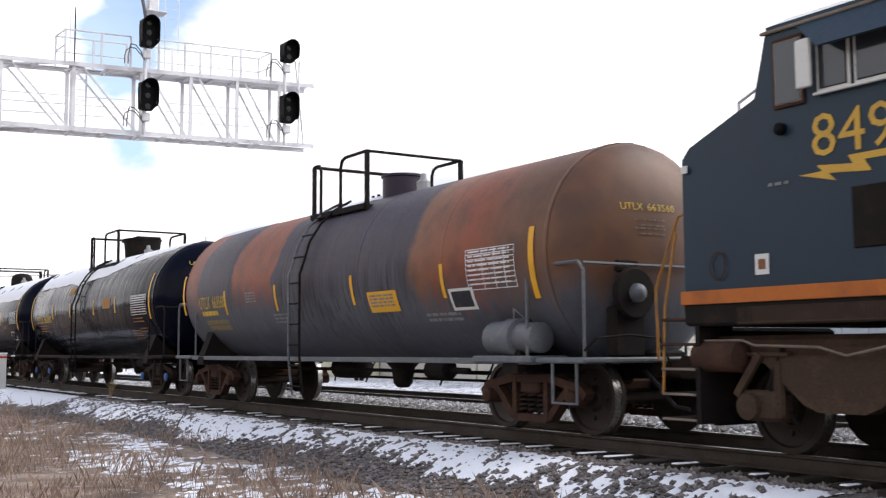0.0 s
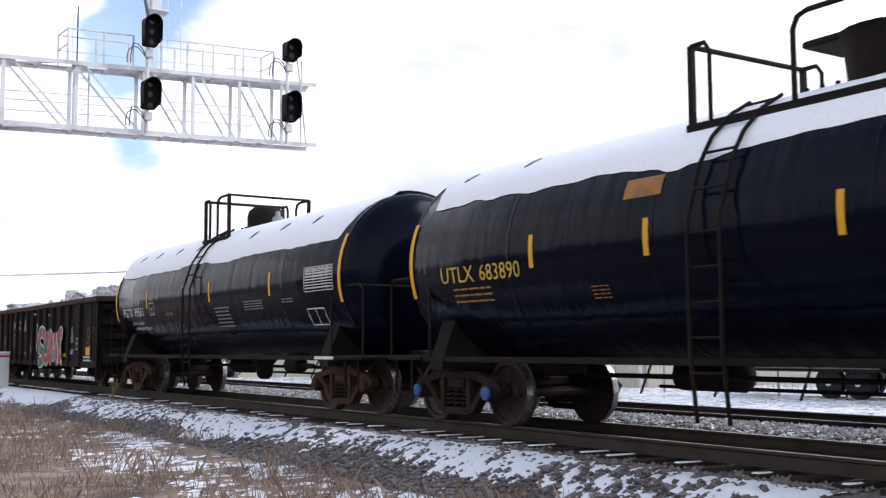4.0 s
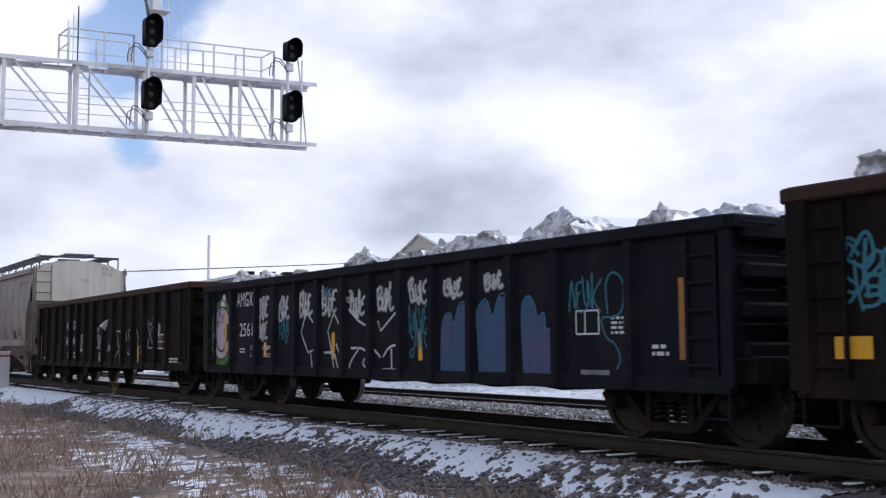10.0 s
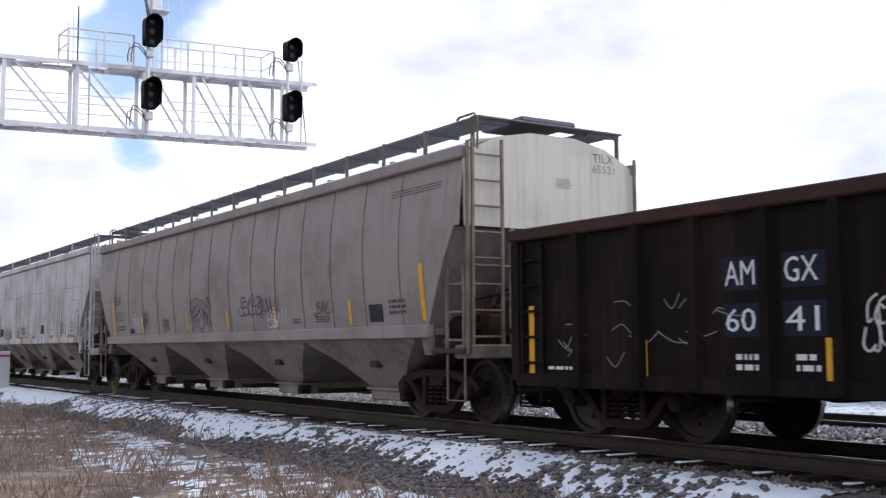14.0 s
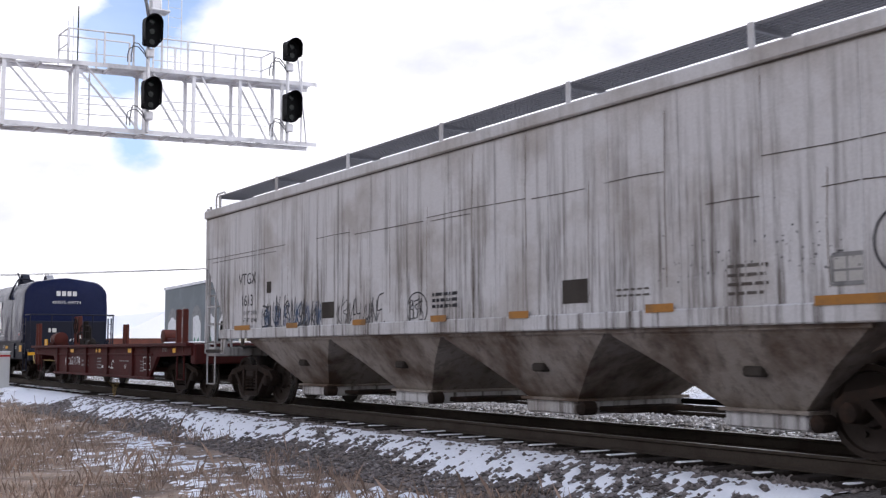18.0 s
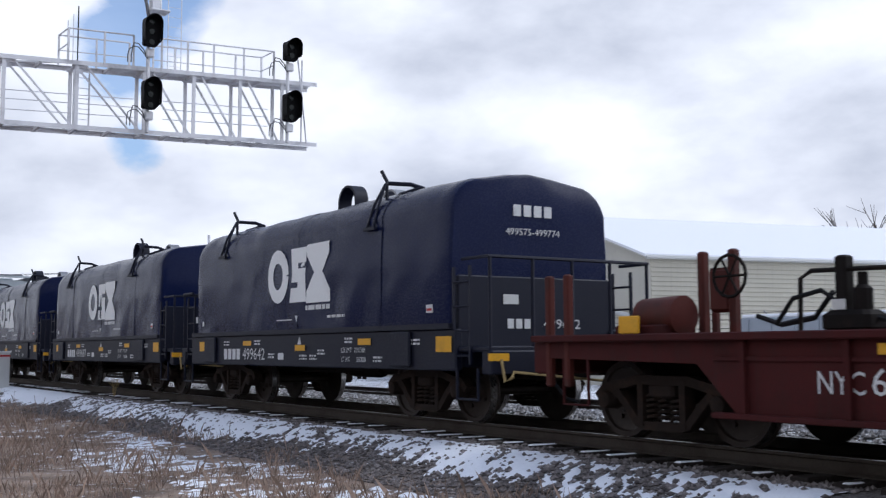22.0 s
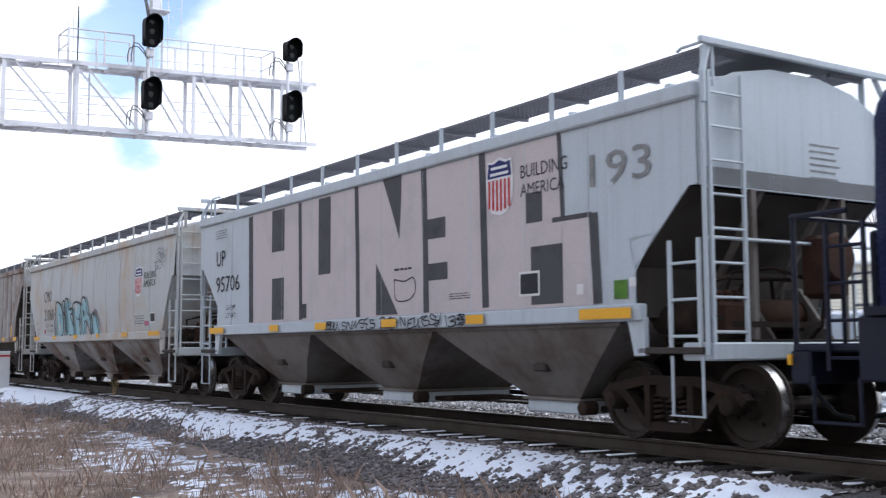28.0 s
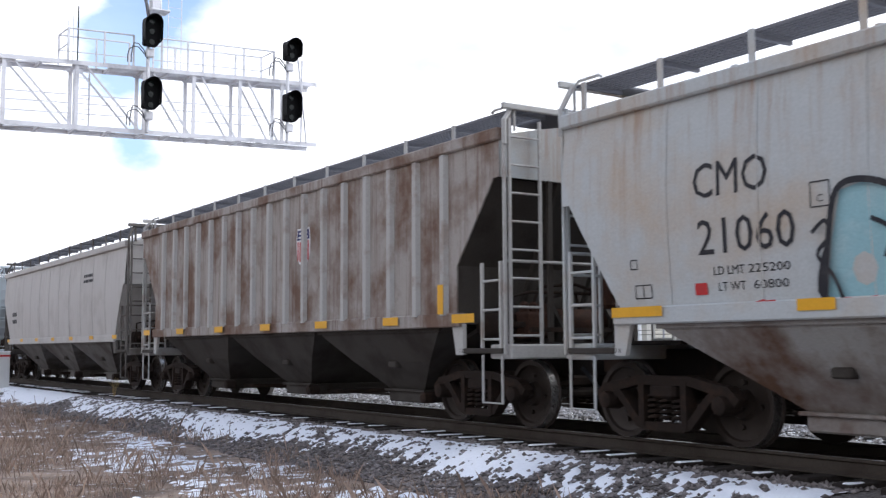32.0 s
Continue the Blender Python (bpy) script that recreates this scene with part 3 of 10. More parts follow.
def make_ground():
    def axis(lo, hi, step, far):
        out = [lo + step * i for i in range(int((hi - lo) / step) + 1)]
        d = step
        while out[-1] < far:
            d *= 1.25
            out.append(out[-1] + d)
        d = step
        while out[0] > -far:
            d *= 1.25
            out.insert(0, out[0] - d)
        return out

    xs, ys = axis(-42, 4, 0.2, 2500), axis(-9, 9, 0.16, 2500)
    s = Shape()
    s.v = [(x, y, ground_z(x, y)) for x in xs for y in ys]
    k = len(ys)
    s.f = [(i * k + j, (i + 1) * k + j, (i + 1) * k + j + 1, i * k + j + 1) for i in range(len(xs) - 1) for j in range(k - 1)]
    me = mesh_of("ground", s, ground_material(), 3.2)
    return tagged(new("ground", me), "brown dead grass and grey ballast with thin patchy snow", "ground", kind="structure")


def ground_material():
    m = bpy.data.materials.new("ground_grass_ballast_snow")
    m.use_nodes = True
    t = m.node_tree
    b = t.nodes["Principled BSDF"]
    b.inputs["Roughness"].default_value, b.inputs["Specular IOR Level"].default_value = 0.9, 0.2
    co = t.nodes.new("ShaderNodeTexCoord")
    sep = t.nodes.new("ShaderNodeSeparateXYZ")
    t.links.new(co.outputs["Object"], sep.inputs[0])

    def nz(scale, detail=8.0, stretch=None, rough=0.6):
        n = t.nodes.new("ShaderNodeTexNoise")
        n.inputs["Scale"].default_value, n.inputs["Detail"].default_value, n.inputs["Roughness"].default_value = scale, detail, rough
        src = co.outputs["Object"]
        if stretch:
            mp = t.nodes.new("ShaderNodeMapping")
            mp.inputs["Scale"].default_value = stretch
            t.links.new(src, mp.inputs[0])
            src = mp.outputs[0]
        t.links.new(src, n.inputs[0])
        return n.outputs[0]

    def rng(src, a, c, lo=0.0, hi=1.0):
        r = t.nodes.new("ShaderNodeMapRange")
        for i, v in enumerate((a, c, lo, hi)):
            r.inputs[i + 1].default_value = v
        t.links.new(src, r.inputs[0])
        return r.outputs[0]

    def op(kind, a, c):
        n = t.nodes.new("ShaderNodeMath")
        n.operation = kind
        for i, v in enumerate((a, c)):
            if isinstance(v, float):
                n.inputs[i].default_value = v
            else:
                t.links.new(v, n.inputs[i])
        return n.outputs[0]

    def mix(f, a, c):
        n = t.nodes.new("ShaderNodeMix")
        n.data_type = "RGBA"
        t.links.new(f, n.inputs[0])
        for i, v in ((6, a), (7, c)):
            if isinstance(v, tuple):
                n.inputs[i].default_value = (*v, 1)
            else:
                t.links.new(v, n.inputs[i])
        return n.outputs[2]

    y = op("ADD", sep.outputs[1], op("ADD", op("MULTIPLY", op("SUBTRACT", nz(0.55), 0.5), 1.9), op("MULTIPLY", op("SUBTRACT", nz(2.6), 0.5), 0.9)))
    grass = mix(rng(nz(1.6), 0.35, 0.65), (0.225, 0.168, 0.13), (0.42, 0.32, 0.25))
    grass = mix(rng(nz(9.0), 0.55, 0.75, 0.0, 0.6), grass, (0.06, 0.045, 0.035))
    grass = mix(rng(nz(1.1, 10.0, None, 0.7), 0.52, 0.62, 0.0, 0.75), grass, (0.085, 0.062, 0.05))
    stone = mix(rng(nz(26.0, 3.0), 0.35, 0.65), (0.07, 0.060, 0.055), (0.29, 0.26, 0.24))
    on_ballast = rng(y, -3.3, -2.55)
    base = mix(on_ballast, grass, stone)
    spots = nz(7.5, 10.0, (1.35, 0.5, 1.0), 0.74)
    big = nz(0.45, 4.0)
    more = op("ADD", spots, op("MULTIPLY", op("SUBTRACT", big, 0.5), 0.22))
    field = rng(y, TRACK_2 + 1.4, TRACK_2 + 3.5)
    between = op("MULTIPLY", rng(y, 0.9, 1.4), rng(y, TRACK_2 - 0.9, TRACK_2 - 1.4))
    gain = op("ADD", op("MULTIPLY", field, 0.15), op("MULTIPLY", between, 0.10))
    snow = rng(op("ADD", more, gain), 0.605, 0.625)
    col = mix(snow, base, (0.88, 0.89, 0.92))
    t.links.new(col, b.inputs["Base Color"])
    bp = t.nodes.new("ShaderNodeBump")
    bp.inputs["Strength"].default_value, bp.inputs["Distance"].default_value = 0.8, 0.05
    t.links.new(op("ADD", nz(22.0, 4.0), op("MULTIPLY", snow, 0.3)), bp.inputs["Height"])
    t.links.new(bp.outputs[0], b.inputs["Normal"])
    return m


make_ground()


def unseen_backdrop():
    """An added backdrop behind the viewer, out of view: a plain ragged wall that darkens reflections."""
    s = Shape()
    rows = []
    for i in range(161):
        x = -260 + 2.6 * i
        h = 8.5 + 2.0 * noise.noise((x * 0.05, 0, 3)) + 1.4 * noise.noise((x * 0.31, 4, 3))
        y = -52 + 2.0 * noise.noise((x * 0.08, 7, 1))
        rows.append([(x, y, -1.0), (x, y - 0.6, h * 0.6), (x, y - 1.5, h), (x, y - 3.5, h * 0.9), (x, y - 4, -1.0)])
    s.loft(rows)
    return solid("backdrop", s, TWIG, "unseen ragged brown wall added to darken reflections in the train", "woods", kind="structure")


unseen_backdrop()


def make_track(y0, label):
    track = thing("railway_track", label, "railway track", kind="structure", at=(0, y0, 0))
    for side in (-1, 1):
        c = side * 0.7525
        prof = [(-0.075, -0.172), (0.075, -0.172), (0.075, -0.160), (0.012, -0.135), (0.012, -0.045), (0.036, -0.03), (0.036, -0.004), (0.03, 0.0),
                (-0.03, 0.0), (-0.036, -0.004), (-0.036, -0.03), (-0.012, -0.045), (-0.012, -0.135), (-0.075, -0.160)]
        part("rail", Shape().prism_x([(c + a, b) for a, b in prof], -700, 300), RAIL, track, "brown rusted steel rail")
        part("rail_head", Shape().box(-700, 300, c - 0.028, c + 0.028, 0.0, 0.0015), RAIL_TOP, track, "shiny worn running surface of the rail")
    return track


TRACK = make_track(0.0, "near railway track on dark timber ties and ballast")
TRACK_FAR = make_track(TRACK_2, "second railway track behind the train on snowy ballast")


def rocks(name, n, area, size, mat, label, lift=0.0, flat=0.6, bare=False):
    rnd = np.random.default_rng(7 + n)
    base = np.array([(1, 0, 0), (-1, 0, 0), (0, 1, 0), (0, -1, 0), (0, 0, 1), (0, 0, -1)], float)
    tri = np.array([(0, 2, 4), (2, 1, 4), (1, 3, 4), (3, 0, 4), (2, 0, 5), (1, 2, 5), (3, 1, 5), (0, 3, 5)])
    vs, fs = [], []
    for i in range(n):
        x, y = rnd.uniform(area[0], area[1]), rnd.uniform(area[2], area[3])
        v = base * rnd.uniform(0.6, 1.3, (6, 3)) * rnd.uniform(size[0], size[1])
        if bare and drift(x, y) > 0.06 + 0.5 * (rnd.random() < 0.12):
            continue
        a = rnd.uniform(0, 6.3)
        v = np.stack([v[:, 0] * math.cos(a) - v[:, 1] * math.sin(a) + x, v[:, 0] * math.sin(a) + v[:, 1] * math.cos(a) + y,
                      v[:, 2] * flat + ground_z(x, y) + lift], 1)
        vs.append(v)
        fs.append(tri + 6 * len(fs))
    s = Shape()
    s.v, s.f = np.concatenate(vs).tolist(), np.concatenate(fs).tolist()
    return tagged(new(name, mesh_of(name, s, mat)), label, "ballast", kind="stuff")


def drift(x, y):
    """How deep old snow lies on the near shoulder; below nought it is bare."""
    band = smoothstep(-3.05, -2.4, y + 0.7 * noise.noise((x * 0.35, 1, 6))) * smoothstep(-1.28, -1.62, y)
    low = smoothstep(-6.4, -4.6, y) * smoothstep(-2.9, -3.6, y)
    near = smoothstep(-27.0, -10.0, x)
    streak = 0.22 * noise.noise((x * 2.1 + y * 0.25, y * 0.9, 9)) + 0.5 * noise.noise((x * 5.6 + y * 1.6, y * 3.0, 2)) + 0.36 * noise.noise((x * 12.0 + y * 3.0, y * 6.5, 4)) + 0.2 * noise.noise((x * 25.0, y * 14.0, 8))
    patch = 0.4 * noise.noise((x * 0.28, y * 0.6, 21))
    return streak + patch + band * (0.13 + 0.07 * near) + low * (-0.30 + 0.24 * near) - 0.55 * (1 - max(band, low)) - 0.02


def snow_sheet():
    """Thin ragged snow between the stones: a sheet that dips under the ground where it has melted."""
    xs, x = [], -6.2
    while x > -42:
        xs.append(x)
        x -= 0.032 + 0.0022 * (-6.2 - x)
    ys = [-6.6 + 0.05 * k for k in range(107)]
    s = Shape()
    depth = [[drift(x, y) for y in ys] for x in xs]
    s.v = [(x, y, ground_z(x, y) + max(-0.05, min(0.022, 0.11 * d + 0.004))) for x, row in zip(xs, depth) for y, d in zip(ys, row)]
    k = len(ys)
    for i in range(len(xs) - 1):
        for j in range(k - 1):
            if max(depth[i][j], depth[i + 1][j], depth[i][j + 1], depth[i + 1][j + 1]) > -0.05:
                s.f.append((i * k + j, i * k + j + 1, (i + 1) * k + j + 1, (i + 1) * k + j))
    return solid("snow_patches", s, SNOW, "thin ragged patches of old snow on the ballast", "snow", kind="stuff", smooth=1.2)


snow_sheet()
rocks("ballast_stones", 15000, (-31, -6.2, -3.3, -1.0), (0.02, 0.05), STONE, "loose grey crushed stone beside the near track", 0.012, bare=True)
rocks("ballast_stones", 14000, (-32, -4, 0.95, 3.4), (0.028, 0.062), STONE_PALE, "loose pale crushed stone between the two tracks", 0.012)


def dead_grass():
    rnd = np.random.default_rng(11)
    vs, fs = [], []
    k = 0
    for i in range(36000):
        x = -7 - 38 * rnd.random() ** 1.6
        y = -8.6 + 5.9 * rnd.random()
        if noise.noise((x * 0.6, y * 0.6, 3)) < -0.18 + 0.25 * (y > -3.9):
            continue
        z = ground_z(x, y)
        h = rnd.uniform(0.05, 0.16) * (2.6 if rnd.random() < 0.05 else 1.0)
        w = rnd.uniform(0.0018, 0.0045)
        a, l = rnd.uniform(0, 6.28), rnd.uniform(0.1, 0.7) * h
        dx, dy = math.cos(a), math.sin(a)
        vs += [(x - dy * w, y + dx * w, z - 0.01), (x + dy * w, y - dx * w, z - 0.01), (x + dx * l * 0.4 + dy * w * 0.7, y + dy * l * 0.4 - dx * w * 0.7, z + h * 0.6),
               (x + dx * l, y + dy * l, z + h)]
        fs += [(k, k + 1, k + 2), (k, k + 2, k + 3)]
        k += 4
    s = Shape()
    s.v, s.f = vs, fs
    return solid("dead_grass", s, GRASS, "matted brown dead grass and weed stalks beside the track", "grass", kind="stuff")


dead_grass()


# ---------------------------------------------------------------- signal gantry
GX0, GX1 = -29.8, -30.63


def signal_gantry():
    g = thing("signal_gantry", "galvanised steel lattice signal gantry reaching over both tracks", "signal gantry", kind="structure")
    y0, y1 = -7.4, 4.9

    def zb(y):
        return 7.256 + 0.0305 * y

    def zt(y):
        return 9.079 + 0.0435 * y

    def angle(gx, inward, zf, ya, yb, tall):
        """A steel angle: an upright leg and a leg turned inwards at its top."""
        s = Shape()
        for x0, x1, h0, h1 in ((gx, gx + inward * 0.018, -tall, 0.0), (gx + inward * 0.02, gx + inward * 0.13, -0.018, 0.0)):
            s.loft([[(x0, y, zf(y) + h0), (x1, y, zf(y) + h0), (x1, y, zf(y) + h1), (x0, y, zf(y) + h1)] for y in (ya, yb)])
        return s

    ys = [-7.4, -5.95, -4.25, -2.36, -0.49, 0.96, 2.39, 3.75]
    for gx, inward in ((GX0, -1), (GX1, 1)):
        for zf in (zb, zt):
            part("chord", angle(gx, inward, zf, y0, y1 if gx == GX0 else y1 + 0.05, 0.12), STEEL, g, "steel angle chord of the lattice")
        for i, y in enumerate(ys):
            part("post", Shape().box(gx + inward * 0.05 - 0.02, gx + inward * 0.05 + 0.02, y - 0.05, y + 0.05, zb(y), zt(y) - 0.02), STEEL, g)
            if i < len(ys) - 1:
                a, b = (y + 0.22, zt(y) - 0.06), (ys[i + 1] - 0.12, zb(ys[i + 1]) - 0.02)
                x = gx + inward * 0.09
                part("diagonal", Shape().loft([[(x - 0.012, p + d, z) for d in (-0.036, 0.036)] + [(x + 0.012, p + d, z) for d in (0.036, -0.036)] for p, z in (a, b)]), STEEL, g)
                part("gusset", Shape().prism_x([(y - 0.12, zt(y) - 0.18), (y + 0.3, zt(y) - 0.18), (y + 0.3, zt(y) - 0.06), (y - 0.12, zt(y) - 0.06)], gx + inward * 0.105, gx + inward * 0.12), STEEL, g)
    # open plank decks between the two lattices, with cross members
    for zf, ya in ((zt, -1.3),):
        for k in range(3):
            x0 = GX1 + 0.15 + 0.19 * k
            part("deck_plank", Shape().loft([[(x0, y, zf(y) - 0.06), (x0 + 0.15, y, zf(y) - 0.06), (x0 + 0.15, y, zf(y) - 0.025), (x0, y, zf(y) - 0.025)] for y in (ya, 4.8)]), STEEL, g, "pressed steel walkway plank")
    for zf in (zb, zt):
        for i in range(len(ys) - 1):
            for f in (0.0, 0.5):
                y = ys[i] + (ys[i + 1] - ys[i]) * f
                part("cross_member", Shape().box(GX1 + 0.02, GX0 - 0.02, y - 0.04, y + 0.04, zf(y) - 0.13, zf(y) - 0.065), STEEL, g)
        for i in range(3):
            a, b = (GX0 - 0.05, GX1 + 0.05) if i % 2 else (GX1 + 0.05, GX0 - 0.05)
            part("cross_brace", Shape().tube([(a, ys[i], zf(ys[i]) - 0.03), (b, ys[i + 1], zf(ys[i + 1]) - 0.03)], 0.035, 5), STEEL, g)
    # railings stand on both top chords, with a gap where the signal post rises

    def zr(y):
        return 9.945 + 0.038 * y

    for x, runs in ((GX0, ((-2.62, -1.64, -0.83), (-0.02, 0.75, 1.54, 2.48, 3.45))), (GX1, ((-2.68, -1.64, -0.7), (0.0, 0.66, 1.52, 2.55, 3.40)))):
        for run in runs:
            for y in run:
                part("railing_post", Shape().box(x - 0.018, x + 0.018, y - 0.026, y + 0.026, zt(y) - 0.05, zr(y)), STEEL, g)
            part("railing_bar", Shape().tube([(x, run[0], zr(run[0])), (x, run[-1], zr(run[-1]))], 0.026, 6), STEEL, g)
            if x == GX1:
                part("railing_bar", Shape().tube([(x, run[0], zr(run[0]) - 0.43), (x, run[-1], zr(run[-1]) - 0.43)], 0.016, 5), STEEL, g)
    for h in (0.0, 0.43):
        part("railing_bar", Shape().tube([(GX0, -2.62, zr(-2.62) - h), (GX1, -2.68, zr(-2.68) - h)], 0.024, 6), STEEL, g)
        part("railing_bar", Shape().tube([(GX0, 3.45, zr(3.45) - h), (GX1, 3.40, zr(3.4) - h)], 0.02, 6), STEEL, g)
    # access ladders and aerials
    for ya, yb, za, zc, r in ((-2.15, -1.72, 7.2, 9.0, 0.026), (0.55, 0.96, 9.1, 12.4, 0.014)):
        for y in (ya, yb):
            part("ladder_rail", Shape().tube([(-31.0, y, za), (-31.0, y, zc)], r, 5), STEEL, g)
        for k in range(int((zc - za) / 0.3)):
            part("ladder_rung", Shape().tube([(-31.0, ya, za + 0.1 + 0.3 * k), (-31.0, yb, za + 0.1 + 0.3 * k)], r * 0.5, 4), STEEL, g)
    part("aerial", Shape().tube([(-30.6, -2.17, 9.0), (-30.6, -2.17, 10.75)], 0.02, 6), SIGNAL, g, "thin dark whip aerial")
    for y, h in ((-2.45, 10.3), (-2.3, 10.5), (0.62, 10.0)):
        part("aerial", Shape().tube([(-30.6, y, 9.0), (-30.6, y, h)], 0.013, 5), STEEL, g, "thin pale whip aerial")
    part("mast", Shape().lathe([(-0.5, 0.32), (9.6, 0.26)], "z", (-30.25, -7.6, 0), 12), STEEL, g, "thick galvanised mast that carries the lattice", smooth=0.6)
    for z in (7.95, 8.25, 8.5):
        for ya, yb in ((-7.0, -0.3), (0.6, 4.0)):
            part("railing_bar", Shape().tube([(-31.5, ya, z + 0.045 * ya), (-31.5, yb, z + 0.045 * yb)], 0.014, 5), STEEL, g)

    def head(y, z, tall):
        """A hooded colour-light head on its bracket, facing the camera side."""
        h = part("signal_head", Shape().slab(-29.62, -29.42, y - 0.2, y + 0.2, z - tall / 2 + 0.05, z + tall / 2 - 0.05, 0.03), SIGNAL, g, "black hooded colour-light signal head")
        ring = []
        r, hh = 0.265, tall / 2 - 0.265
        for k in range(24):
            a = 2 * math.pi * k / 24
            ring.append((math.cos(a) * r, math.sin(a) * r + (hh if math.sin(a) >= 0 else -hh)))
        part("backplate", Shape().loft([[(x, y + a, z + b) for a, b in ring] for x in (-29.41, -29.37)]), SIGNAL, h, "rounded black backplate")
        hood = Shape()
        outer, inner = [], []
        for k in range(25):
            a = -0.5 + (math.pi + 1.0) * k / 24
            p = (math.cos(a) * r, math.sin(a) * r + (hh if math.sin(a) >= 0 else -hh))
            l = 0.24 + 0.12 * max(0.0, math.sin(a))
            outer.append([(-29.38, y + p[0], z + p[1]), (-29.38 + l, y + p[0] * 0.97, z + p[1] * 0.99)])
        hood.loft(outer, cap=False, closed=False)
        part("hood", hood, SIGNAL, h, "deep black sun hood")
        lenses = (0.3, 0.0, -0.3) if tall > 0.8 else (0.14, -0.14)
        for dz in lenses:
            part("lens", Shape().lathe([(0, 0.10), (0.02, 0.08), (0.025, 0.02)], "x", (-29.365, y, z + dz), 14), LENS, h, "dark unlit lens")
        return h

    for y, zs in ((-0.46, ((9.975, 0.88), (8.18, 0.88))), (3.84, ((10.05, 0.66), (8.315, 0.92)))):
        part("signal_post", Shape().tube([(-29.66, y, zb(y) - 0.1), (-29.66, y, zs[0][0] - 0.2)], 0.055, 8), STEEL, g, "galvanised post that carries two heads")
        for z, tall in zs:
            head(y, z, tall)
            part("junction_box", Shape().slab(-29.62, -29.46, y - 0.1, y + 0.12, z - tall / 2 - 0.26, z - tall / 2 - 0.02, 0.02), STEEL, g, "small grey junction box")
            z0 = z - tall / 2
            for dy in (0.0, 0.1):
                part("conduit", Shape().tube([(-29.55, y - 0.05, z0 - 0.3), (-29.55, y - 0.16, z0 - 0.16 + dy), (-29.58, y - 0.3, z0 - 0.0 + dy), (-29.62, y - 0.42, z0 + 0.02 + dy),
                                              (-29.68, y - 0.53 + dy, z0 - 0.06 + dy), (-29.72, y - 0.56 + dy, z0 - 0.22), (-29.75, y - 0.55 + dy, z0 - 0.42)], 0.017, 6), GRATE, g, "grey looped cable")
    for ya, yb in ((4.2, 4.52), (4.34, 4.34)):
        part("end_ladder", Shape().tube([(-29.7, ya, 9.9), (-29.72, (ya + yb) / 2, 8.7), (-29.75, yb, 7.35)], 0.026, 5), STEEL, g)
    # small pale fitting over the first post
    part("top_platform", Shape().slab(-30.0, -29.5, -0.45, 0.12, 10.66, 10.72, 0.02), STEEL, g)
    part("top_bracket", Shape().tube([(-29.7, -0.45, 10.45), (-29.7, -0.5, 10.75), (-29.7, -0.62, 11.3)], 0.05, 6), GRATE, g, "dark leaning bracket")
    part("top_cabinet", Shape().slab(-29.9, -29.6, -0.4, -0.1, 10.72, 11.5, 0.03), STEEL, g, "pale grey equipment cabinet")
    return g


signal_gantry()


# ---------------------------------------------------------------- background
# one set of axes for the yard buildings: origin at the near corner of the long warehouse, u along its front away to the left, v back from it
BO, BU = Vector((-33.735, 22.326, 0)), Vector((-0.9976, 0.0698, 0))
BV = Vector((0.2244, 0.9745, 0))


def bp(u, v, z):
    return tuple(BO + BU * u + BV * v + Vector((0, 0, z)))


